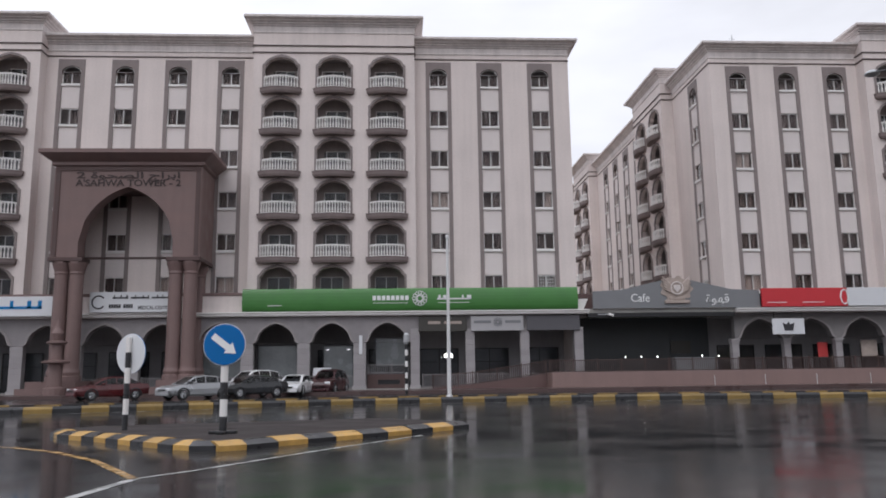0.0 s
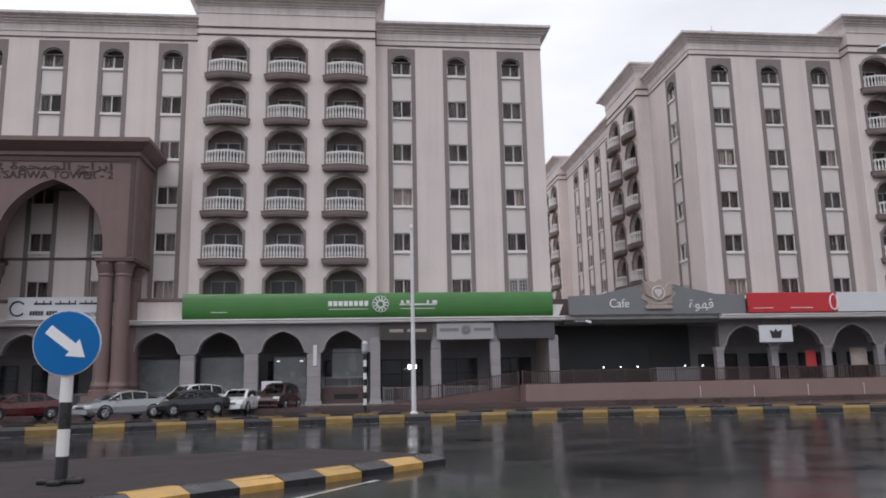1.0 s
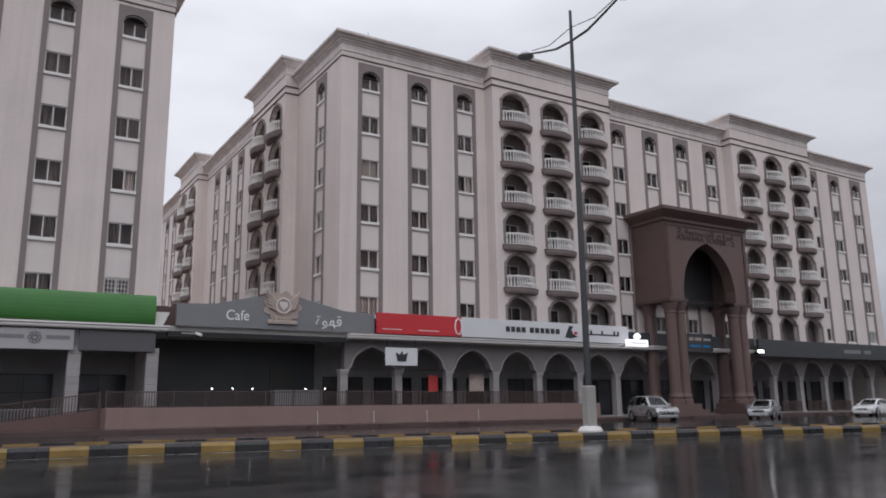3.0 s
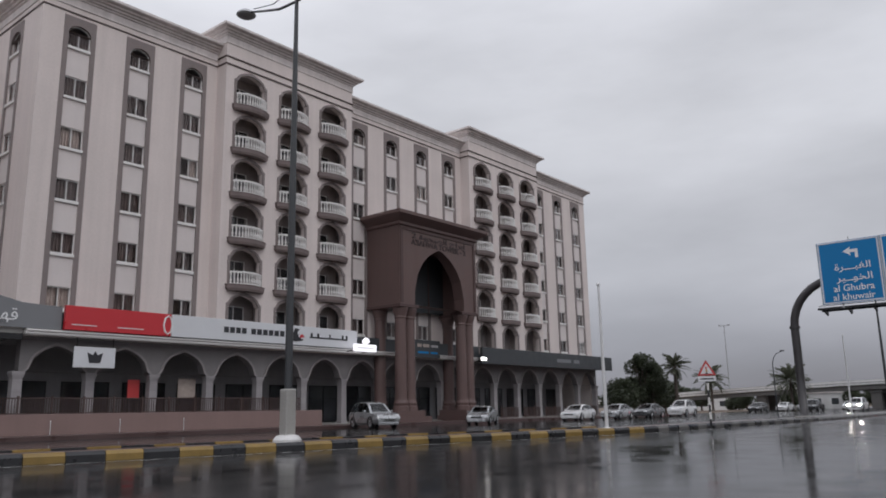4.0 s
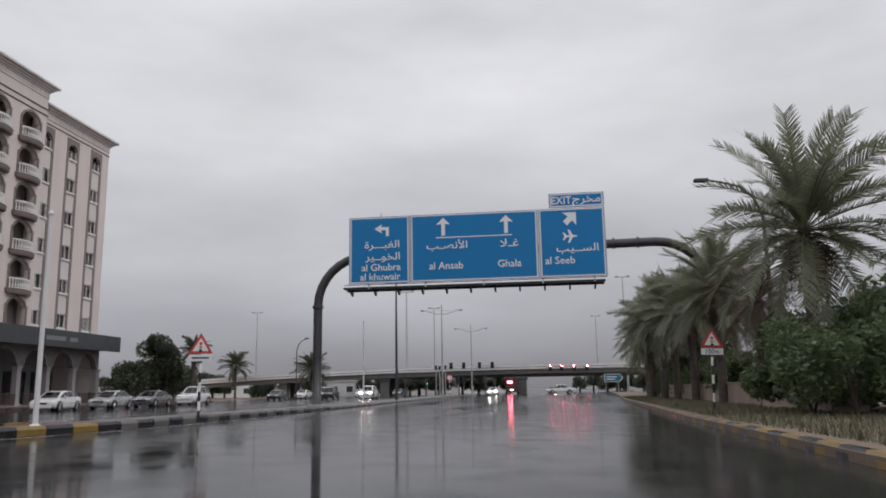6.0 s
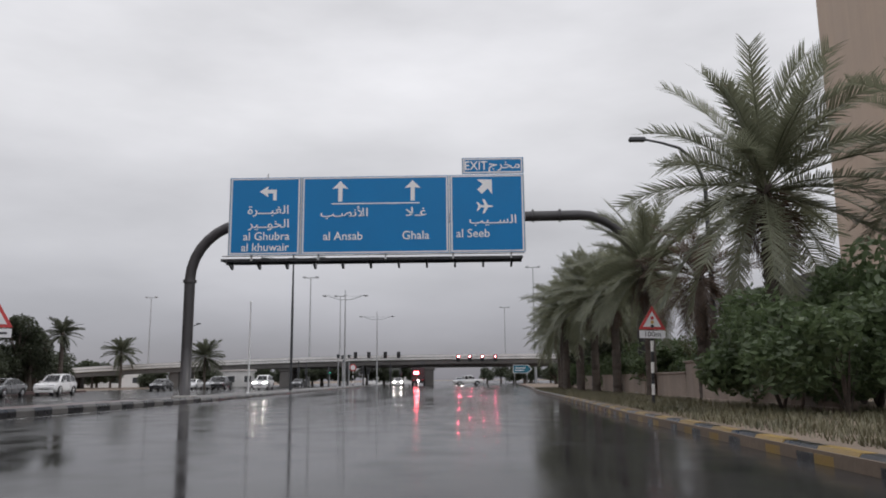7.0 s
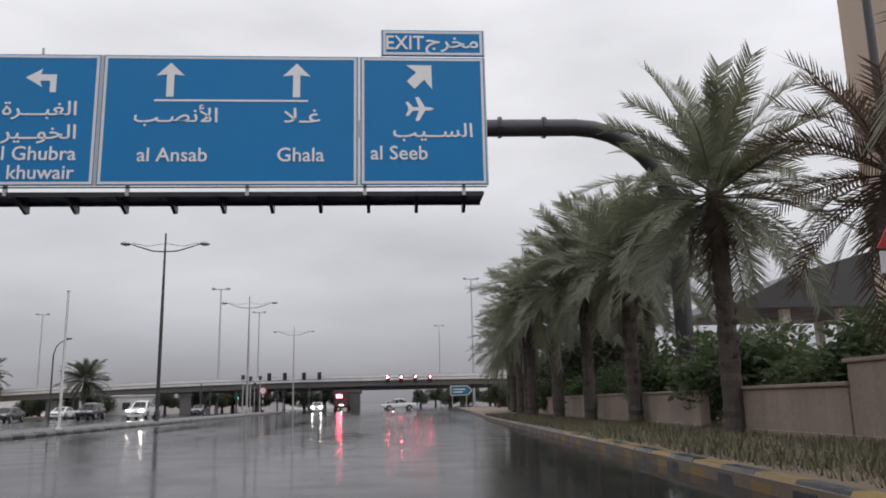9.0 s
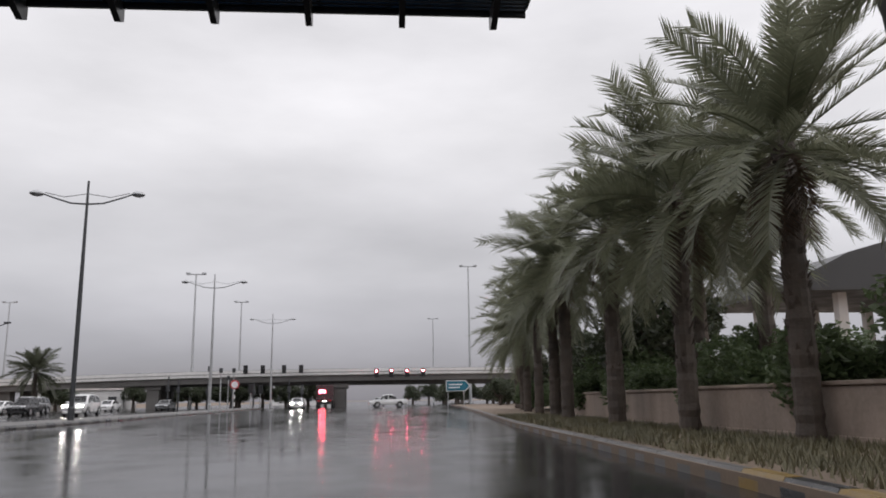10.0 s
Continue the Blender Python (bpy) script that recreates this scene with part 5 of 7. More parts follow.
railing("railing", "brown metal railing along the terrace", [(11.9, 61.3, 1.3), (48.2, 61.3, 1.3)])
tagged(part("ramp_wall", shape_plate([(2.6, 0.2), (11.58, 0.2), (11.58, 1.28), (5.7, 0.52), (2.6, 0.3)], 60.86, 61.0), M_REDW), "dark red painted side wall of the ramp", "wall", kind="structure")
railing("railing", "brown metal railing rising along the ramp", [(2.6, 60.9, 0.25), (5.7, 60.9, 0.45), (11.5, 60.9, 1.25)])
for c in ca[4:13]:
    if abs(c + 0.96) > 1:
        railing("railing", "short grey railing between arcade piers", [(c - 1.6, 62.75, 0.28), (c + 1.6, 62.75, 0.28)], 1.05, mat=M_RAILG)
railing("railing", "grey railing on the red base wall in an arch", [(-2.6, 63.25, 1.42), (0.7, 63.25, 1.42)], 0.75, mat=M_RAILG)
bw = thing("base_wall", pose(-0.96, 63.2, 0.28), "dark red base wall with a vent slot in an arch", "wall")
part("wall", boxes((-1.66, -0.8, 0.0, 0.2, 0, 1.14), (0.98, 1.66, 0.0, 0.2, 0, 1.14), (-0.8, 0.98, 0.0, 0.2, 0, 0.32), (-0.8, 0.98, 0.0, 0.2, 0.7, 1.14)), M_PINKDK, bw)
part("vent", boxes((-0.79, 0.97, 0.12, 0.16, 0.33, 0.69)), M_BLACK, bw)
# glazed screens standing inside the arches
for c, x0, x1, z0, z1 in ((-0.96, -0.95, 1.5, 1.75, 4.0), (-5.39, -0.75, 1.6, 0.0, 3.45), (-9.82, -1.6, 1.6, 0.0, 3.5), (-14.25, -1.6, 1.6, 0.0, 3.4)):
    gs = thing("glass_screen", pose(c, 63.75, 0.28), "greyish frosted glass screen inside the arcade", "screen", "arcade screens")
    part("pane", boxes((x0, x1, 0.0, 0.03, z0 + 0.05, z1)), M_SCREEN, gs)
    part("frame", boxes((x0 - 0.07, x0, -0.03, 0.06, 0.0, z1 + 0.08), (x1, x1 + 0.07, -0.03, 0.06, 0.0, z1 + 0.08), (x0, x1, -0.03, 0.06, z1, z1 + 0.08)), M_BLACK, gs)
    for k, xl in enumerate((x0 + 0.3, x1 - 0.35)):
        if c == -5.39:
            part("lamp", boxes((xl - 0.12, xl + 0.12, -0.06, -0.03, z1 - 0.32, z1 - 0.26)), M_SIGNLIT, gs)
pq = thing("plaque", pose(-3.08, 62.17, 3.0), "narrow white upright signboard on an arcade pier", "sign")
part("board", boxes((-0.13, 0.13, -0.05, 0.02, 0, 1.5), bev=0.01), M_BANK, pq)
for x, w, z0, z1, mat, lab in ((35.6, 0.42, 2.35, 3.6, M_SIGNR, "red upright poster board inside the arcade"), (39.65, 0.7, 2.4, 3.75, M_GOLD, "pale beige board inside the arcade")):
    pb_ = thing("poster_board", pose(x, 63.6, 1.3), lab, "board")
    part("panel", boxes((-w, w, -0.03, 0.03, z0 - 1.3, z1 - 1.3), bev=0.01), mat, pb_)
    for s in (-1, 1):
        part("leg", boxes((s * w * 0.8 - 0.03, s * w * 0.8 + 0.03, 0.031, 0.07, -1.02, z0 - 0.9)), M_BLACK, pb_)
cm = thing("security_camera", pose(17.05, 61.88, 5.9), "small white security camera on a bracket", "camera")
part("bracket", boxes((-0.9, 0.0, -0.03, 0.03, 0.06, 0.1)), M_BANK, cm)
part("housing", tube(bmesh.new(), [(-0.05, 0, 0.1), (0.28, -0.25, -0.05)], [0.09, 0.11], 10), M_WHITE, cm)
for x in (24.2, 28.2, 32.3, 36.6):
    dp = thing("drain_pipe", pose(x, 58.87, 0.2), "thin white drain pipe on the pink wall", "pipe", "drain pipes")
    part("pipe", lathe(bmesh.new(), [(0.022, 0.0), (0.022, 0.75)], 8), M_POLEW, dp)
    part("elbow", tube(bmesh.new(), [(0, 0, 0.74), (0, 0.06, 0.8)], 0.03, 8), M_WHITE, dp)
for c in cb[6:16]:
    if c < 50 or c > 71:
        railing("railing", "short dark railing between arcade piers", [(c - 1.6, 62.75, 0.28), (c + 1.6, 62.75, 0.28)], 1.05)

ac = thing("notice_board", pose(-6.0, 61.2, 0.22), "small white notice board on legs before the arcade", "board")
part("panel", boxes((-0.7, 0.7, -0.03, 0.03, 1.15, 1.75)), M_BANK, ac)
part("leg", boxes((-0.6, -0.55, -0.02, 0.02, 0, 1.15)), M_BLACK, ac)
part("leg", boxes((0.55, 0.6, -0.02, 0.02, 0, 1.15)), M_BLACK, ac)
for x, y, z, w in ((4.1, 64.9, 2.9, 0.33), (63.3 + 5.6, 58.7, 6.0, 0.4)):
    lf = thing("light_box", pose(x, y, z), "small glowing white light box", "light")
    part("lamp_face", boxes((-w, w, -0.03, 0.05, -0.15, 0.15), bev=0.02), M_WARMLIT, lf)
    part("hanger", boxes((-w * 0.6, -w * 0.6 + 0.03, 0.0, 0.03, 0.2, 3.0 if z < 4 else 4.4)), M_BLACK, lf)

orn = thing("stone_ornament", pose(-24.6, 57.3, 0.22), "tiered red sandstone ornament before the portal", "ornament")
part("shaft", lathe(bmesh.new(), [(0.75, 0), (0.75, 0.5), (0.5, 0.6), (0.45, 2.2), (0.95, 2.3), (0.95, 2.42), (0.42, 2.5), (0.38, 3.6), (0.7, 3.68), (0.7, 3.8), (0.3, 3.9), (0.42, 4.4), (0.2, 4.8), (0.05, 5.4)], 14), M_PINKST, orn)


# ---------------------------------------------------------------- poles, lamps and signs
def banded_pole(parent, h, r, n, m=None, first=0):
    """A post painted in black and white bands, band by band."""
    for i in range(n):
        bm = lathe(bmesh.new(), [(r, i * h / n), (r, (i + 1) * h / n)], 10)
        part("band", bm, (M_KERBK, M_WHITE)[(i + first) % 2], parent, at=m)


ks = thing("arrow_sign", pose(-3.49, 15.75, 0.14), "round blue traffic sign with white arrow on a banded post", "traffic sign")
part("base_plate", boxes((-0.27, 0.27, -0.08, 0.08, 0, 0.06), (-0.08, 0.08, -0.27, 0.27, 0, 0.06), bev=0.015), M_BLACK, ks)
banded_pole(ks, 1.33, 0.075, 4)
part("disc", disc(bmesh.new(), 0.405, -0.1, -0.085, 1.74), M_BLUE2, ks)
part("rim", disc(bmesh.new(), 0.42, -0.085, -0.07, 1.74), M_SIGNW, ks)
arrow = [(-0.27, 0.06), (0.09, 0.06), (0.09, 0.125), (0.28, 0.0), (0.09, -0.125), (0.09, -0.06), (-0.27, -0.06)]
part("arrow", shape_plate(arrow, -0.085, -0.075), M_LETW, ks, at=pose(0.0, -0.025, 1.74, 0, 38, 0) @ Matrix.Diagonal((1.07, 1, 1.07, 1)))
part("post_top", lathe(bmesh.new(), [(0.05, 1.33), (0.05, 2.05)], 10), M_SIGNB, ks)

os_ = thing("arrow_sign", pose(-5.95, 17.4, 0.14, 0, 0, 150), "round traffic sign seen from its bare grey back", "traffic sign")
banded_pole(os_, 2.0, 0.06, 6)
part("disc", disc(bmesh.new(), 0.44, -0.085, -0.07, 1.64), M_BLUE2, os_)
part("back_plate", disc(bmesh.new(), 0.44, -0.07, -0.058, 1.64), M_BANK, os_)

fp = thing("pole", pose(2.4, 37.8, 0.19), "slim white pole on the median", "pole")
part("shaft", lathe(bmesh.new(), [(0.16, 0), (0.16, 0.08), (0.10, 0.12), (0.095, 1.6), (0.06, 7.6), (0.05, 7.8)], 12), M_POLEW, fp)
part("cap", lathe(bmesh.new(), [(0.09, 7.8), (0.10, 7.88), (0.03, 8.0)], 10), M_POLEW, fp)
fp = thing("pole", pose(39.0, 29.9, 0.19), "slim grey pole on the median", "pole")
part("shaft", lathe(bmesh.new(), [(0.16, 0), (0.16, 0.08), (0.08, 0.12), (0.075, 1.6), (0.05, 6.3)], 12), M_POLEW, fp)
part("cap", lathe(bmesh.new(), [(0.08, 6.3), (0.09, 6.36), (0.03, 6.45)], 10), M_POLEW, fp)
fp = thing("pole", pose(77.8, 28.7, 0.17), "slim grey pole on the far median", "pole")
part("shaft", lathe(bmesh.new(), [(0.14, 0), (0.14, 0.08), (0.07, 0.12), (0.05, 6.3)], 10), M_POLEW, fp)
part("cap", lathe(bmesh.new(), [(0.08, 6.3), (0.09, 6.36), (0.03, 6.45)], 10), M_POLEW, fp)
bp = thing("bollard_pole", pose(0.45, 51.0, 0.0), "tall black and white banded post by the car park", "post")
banded_pole(bp, 3.3, 0.10, 9)
part("cap", lathe(bmesh.new(), [(0.13, 3.3), (0.2, 3.45), (0.2, 3.9), (0.1, 4.05)], 10), M_SIGNB, bp)


def street_lamp(x, y, h, arm, label, shaft=M_POLED, plinth=True, spread=0.0):
    """A tall lamp with two upswept arms and dish heads."""
    l = thing("street_lamp", pose(x, y, 0.17, 0, 0, spread), label, "street lamp", "street lamps")
    part("shaft", lathe(bmesh.new(), [(0.17, 0), (0.17, 0.6), (0.13, 0.7), (0.12, h * 0.5), (0.06, h)], 12), shaft, l)
    if plinth:
        part("plinth", boxes((-0.2, 0.2, -0.2, 0.2, 0, 1.75), bev=0.04), M_CONC, l)
        part("footing", lathe(bmesh.new(), [(0.46, 0), (0.46, 0.14), (0.36, 0.26), (0.2, 0.3)], 14), M_PALEC, l)
    for s in (-1, 1):
        pts = [(0, 0, h - 1.35), (0, s * arm * 0.35, h - 1.30), (0, s * arm * 0.7, h - 1.02), (0, s * arm, h - 0.75)]
        a = part("arm", tube(bmesh.new(), pts, [0.05, 0.05, 0.045, 0.04], 8), shaft, l)
        part("brace", tube(bmesh.new(), [(0, 0, h - 0.75), (0, s * arm * 0.5, h - 0.95), (0, s * arm * 0.92, h - 0.70)], 0.02, 6), shaft, l)
        head = lathe(bmesh.new(), [(0.06, 0.16), (0.2, 0.14), (0.36, 0.02), (0.38, -0.04), (0.30, -0.10), (0.12, -0.16), (0.02, -0.17)], 14, (0, s * (arm + 0.25), h - 0.75))
        hd = part("head", head, M_SIGNB, l)
    return l


street_lamp(24.6, 33.7, 17.0, 2.8, "tall dark street lamp with two curved arms on a white plinth")
street_lamp(96.3, 29.3, 13.2, 2.5, "tall dark street lamp with two curved arms", plinth=False)
street_lamp(128.0, 28.2, 13.0, 2.5, "tall grey street lamp with two curved arms", M_POLE, False)
street_lamp(163.0, 26.7, 13.0, 2.6, "distant grey street lamp with two arms", M_POLE, False)
street_lamp(-36.2, 41.0, 16.2, 3.0, "tall dark street lamp with two curved arms by the first block")


def mast(x, y, h, label):
    """A high lighting mast with a short crossbar of floodlights."""
    l = thing("light_mast", pose(x, y, 0), label, "street lamp", "light masts")
    part("shaft", lathe(bmesh.new(), [(0.3, 0), (0.28, 1), (0.12, h)], 10), M_POLE, l)
    part("crossbar", boxes((-0.1, 0.1, -1.6, 1.6, h - 0.15, h + 0.05), (-0.3, 0.3, -1.7, -1.0, h - 0.05, h + 0.25), (-0.3, 0.3, 1.0, 1.7, h - 0.05, h + 0.25), bev=0.03), M_POLE, l)


for x, y, h in ((189, 43.1, 23.0), (201, -6.3, 26.6), (244, 97.7, 25.0), (292, -7.2, 25.7), (240, 43.2, 24.5)):
    mast(x, y, h, "distant grey light mast beyond the junction")


def curved_lamp(x, y, h, reach, label, base=0.16):
    """A lamp whose pole bends over into its arm."""
    l = thing("street_lamp", pose(x, y, base), label, "street lamp")
    pts = [(0, 0, 0), (0, 0, h * 0.45), (0, 0, h - 1.9), (0, 0.15 * reach, h - 0.95), (0, 0.4 * reach, h - 0.42), (0, 0.7 * reach, h - 0.2), (0, reach, h - 0.05)]
    part("shaft", tube(bmesh.new(), pts, [0.12, 0.10, 0.08, 0.07, 0.06, 0.05, 0.045], 10), M_POLED, l)
    bm = boxes((-0.13, 0.13, reach - 0.05, reach + 0.62, h - 0.14, h + 0.04), bev=0.04)
    part("head", bm, M_POLED, l)
    return l


curved_lamp(53.7, 4.8, 10.42, 2.35, "dark street lamp with a bent-over arm among the palms")
curved_lamp(136.0, 52.0, 9.4, -1.9, "dark street lamp with a bent-over arm across the road", 0.0)


def warning_sign(x, y, lean, label, writing, turn=-90, zt=2.45, s=0.43):
    """A red-edged triangle with a plate beneath, on a banded post."""
    w = thing("warning_sign", pose(x, y, 0.16, 0, lean, turn), label, "traffic sign", "warning signs")
    banded_pole(w, zt - 0.1, 0.05, 7)
    tri = lambda k: [(-s * k, zt + 0.38 * s - 0.577 * s * k), (s * k, zt + 0.38 * s - 0.577 * s * k), (0, zt + 0.38 * s + 1.155 * s * k)]
    part("triangle", shape_plate(tri(1.0), -0.07, -0.055), M_SIGNR, w)
    part("panel", shape_plate(tri(0.66), -0.078, -0.07), M_SIGNW, w)
    for k, mat in enumerate((M_LETD, M_KERBF, M_SIGNR)):
        part("pictogram", disc(bmesh.new(), 0.055, -0.086, -0.078, zt + 0.02 + 0.125 * k, 14), mat, w)
    part("plate", boxes((-s * 0.95, s * 0.95, -0.07, -0.055, zt - 0.36, zt - 0.12), bev=0.005), M_SIGNW, w)
    if writing:
        text("lettering", writing, 0.24, M_LETD, w, pose(0, -0.073, zt - 0.24) @ FRONT, depth=0.002)
    else:
        part("bar", boxes((-0.3, 0.3, -0.074, -0.07, zt - 0.27, zt - 0.21)), M_LETD, w)
    return w


warning_sign(48.15, 8.84, 1.5, "red triangular warning sign with a distance plate by the verge", "100m")
warning_sign(44.7, 27.5, 0.0, "red triangular warning sign on the median", "", -75)

# ---------------------------------------------------------------- the sign gantry across the road
gan = thing("sign_gantry", pose(63.2, 18.75, 0, 0, 0, -91.5), "bent dark pipe gantry carrying blue direction signs over the road", "sign gantry")
ARMZ = 9.25


def arc(cx_, cz, r, a0, a1, n=9):
    return [(cx_ + r * math.cos(radians(a)), 0.28, cz + r * math.sin(radians(a))) for a in np.linspace(a0, a1, n)]


part("pipe", tube(bmesh.new(), [(-9.75, 0.28, 0.2), (-9.75, 0.28, 3.0)] + arc(-6.75, ARMZ - 3.0, 3.0, 180, 90) + [(0, 0.28, ARMZ + 0.1)] + arc(10.6, ARMZ + 0.2 - 3.0, 3.0, 90, 0) + [(13.6, 0.28, 3.0), (13.6, 0.28, 0.2)],
                  0.27, 16), M_GANT, gan, "dark painted bent steel pipe", smooth=True)
for x, z0 in ((-9.75, 0.19), (13.6, 0.19)):
    part("foot", boxes((x - 0.5, x + 0.5, -0.22, 0.78, z0, z0 + 0.16), bev=0.03), M_CONC, gan)
for x, z in ((-9.75, 6.2), (9.6, ARMZ + 0.2), (8.2, ARMZ + 0.2)):
    pts = [(x, 0.28, z - 0.08), (x, 0.28, z + 0.08)] if x < 0 else [(x - 0.05, 0.28, z), (x + 0.05, 0.28, z)]
    part("flange", tube(bmesh.new(), pts, 0.34, 14), M_GANT, gan)


def sign_panel(x0, x1, z0, z1, name="sign_panel"):
    p = part(name, boxes((x0, x1, -0.06, 0.0, z0, z1)), M_BLUE, gan, "blue direction panel with white border")
    b = 0.11
    part("border", boxes((x0 + 0.03, x1 - 0.03, -0.07, -0.06, z1 - b, z1 - 0.03), (x0 + 0.03, x1 - 0.03, -0.07, -0.06, z0 + 0.03, z0 + b),
                         (x0 + 0.03, x0 + b, -0.07, -0.06, z0 + b, z1 - b), (x1 - b, x1 - 0.03, -0.07, -0.06, z0 + b, z1 - b)), M_SIGNW, p)
    part("edge", boxes((x0 - 0.04, x0, -0.07, 0.03, z0, z1)), M_SIGNB, p)
    part("edge", boxes((x1, x1 + 0.04, -0.07, 0.03, z0, z1)), M_SIGNB, p)
    return p


SZ0, SZ1 = 7.5, 11.62
pa = sign_panel(-7.68, -3.98, SZ0, SZ1)
pb = sign_panel(-3.88, 3.78, SZ0, SZ1)
pc = sign_panel(3.88, 7.72, SZ0, SZ1)
pd = sign_panel(4.55, 7.72, SZ1 + 0.06, SZ1 + 0.92, "exit_panel")
LY = -0.075


def latin(body, x, z, size, parent, stretch=1.0):
    text("lettering", body, size, M_LETW, parent, pose(x, LY, z) @ FRONT, depth=0.006, stretch=stretch, bold=0.008)


latin("al Ghubra", -5.72, 8.46, 0.61, pa)
latin("al khuwair", -5.78, 7.88, 0.60, pa)
latin(arabic("الغبـــرة"), -5.65, 9.86, 0.62, pa, 1.2)
latin(arabic("الخوــير"), -5.6, 9.12, 0.62, pa, 1.2)
latin("al Ansab", -1.72, 8.42, 0.61, pb)
latin("Ghala", 2.07, 8.42, 0.62, pb)
latin(arabic("الأنصـب"), -1.65, 9.66, 0.62, pb, 1.2)
latin(arabic("غـلا"), 2.1, 9.66, 0.64, pb, 1.3)
latin("al Seeb", 5.05, 8.48, 0.62, pc)
latin(arabic("الســيب"), 6.1, 9.2, 0.62, pc, 1.2)
latin("EXIT", 5.25, SZ1 + 0.47, 0.66, pd, 0.9)
latin(arabic("مخرج"), 6.75, SZ1 + 0.52, 0.62, pd, 1.25)
UP = [(-0.11, 0), (0.11, 0), (0.11, 0.72), (0.42, 0.68), (0.0, 1.1), (-0.42, 0.68), (-0.11, 0.72)]
for x in (-1.88, 1.92):
    part("arrow", shape_plate(UP, -0.012, 0.0), M_LETW, pb, at=pose(x, -0.062, 10.28))
part("underline", boxes((-2.33, 2.28, -0.075, -0.06, 10.13, 10.19)), M_LETW, pb)
part("arrow", shape_plate([(0.3, -0.45), (0.48, -0.45), (0.48, 0.12), (0.0, 0.12), (0.06, 0.3), (-0.42, 0.02), (0.06, -0.28), (0.0, -0.08), (0.3, -0.08)], -0.012, 0.0), M_LETW, pa, at=pose(-5.72, -0.062, 10.85))
part("arrow", shape_plate([(-0.17, -0.42), (0.17, -0.42), (0.17, 0.0), (0.56, -0.05), (0.0, 0.5), (-0.56, -0.05), (-0.17, 0.0)], -0.012, 0.0), M_LETW, pc, at=pose(5.72, -0.062, 11.0, 0, 45, 0))
plane = [(-0.5, 0.05), (-0.62, 0.28), (-0.5, 0.28), (-0.3, 0.07), (-0.05, 0.07), (-0.2, 0.48), (-0.05, 0.48), (0.22, 0.07), (0.45, 0.06), (0.6, 0.0),
         (0.45, -0.06), (0.22, -0.07), (-0.05, -0.48), (-0.2, -0.48), (-0.05, -0.07), (-0.3, -0.07), (-0.5, -0.28), (-0.62, -0.28), (-0.5, -0.05)]
part("plane_symbol", shape_plate(plane, -0.012, 0.0), M_LETW, pc, at=pose(5.7, -0.062, 9.92) @ Matrix.Diagonal((0.72, 1, 0.8, 1)))
# maintenance walkway with triangular brackets
wk = part("walkway", boxes(*[(-8.1, 7.6, 0.12 + 0.12 * k, 0.17 + 0.12 * k, 7.22, 7.26) for k in range(8)], *[(-8.1 + 1.12 * k, -8.05 + 1.12 * k, 0.08, 1.0, 7.265, 7.29) for k in range(15)]), M_BLACK, gan, "dark steel walkway below the panels")
part("edge_angle", boxes((-8.1, 7.6, 0.04, 0.08, 7.18, 7.32)), M_BLACK, wk)
part("edge_angle", boxes((-8.1, 7.6, 1.0, 1.06, 7.14, 7.32)), M_BLACK, wk)
part("hand_rail", boxes((-8.0, 7.7, -0.05, -0.02, 7.42, 7.46)), M_BLACK, wk)
for i in range(11):
    x = -7.75 + i * 1.48
    bm = bmesh.new()
    q = [(-0.05, 0.02, 7.22), (-0.05, 1.06, 7.22), (-0.05, 1.06, 6.92), (-0.05, 0.92, 6.86)]
    a = [bm.verts.new((x + p[0], p[1], p[2])) for p in q]
    b = [bm.verts.new((x - p[0], p[1], p[2])) for p in q]
    bm.faces.new(a)
    bm.faces.new(b[::-1])
    for k in range(4):
        bm.faces.new((a[k], b[k], b[(k + 1) % 4], a[(k + 1) % 4]))
    bmesh.ops.recalc_face_normals(bm, faces=bm.faces)
    part("bracket", bm, M_BLACK, gan)
for x in (-6.5, -3.0, 0.5, 4.0, 7.0):
    part("stay", boxes((x - 0.05, x + 0.05, 0.0, 0.1, 7.2, 11.5)), M_SIGNB, gan)
part("finial", boxes((-5.75, -5.69, -0.04, 0.0, SZ1, SZ1 + 0.22)), M_SIGNB, gan)


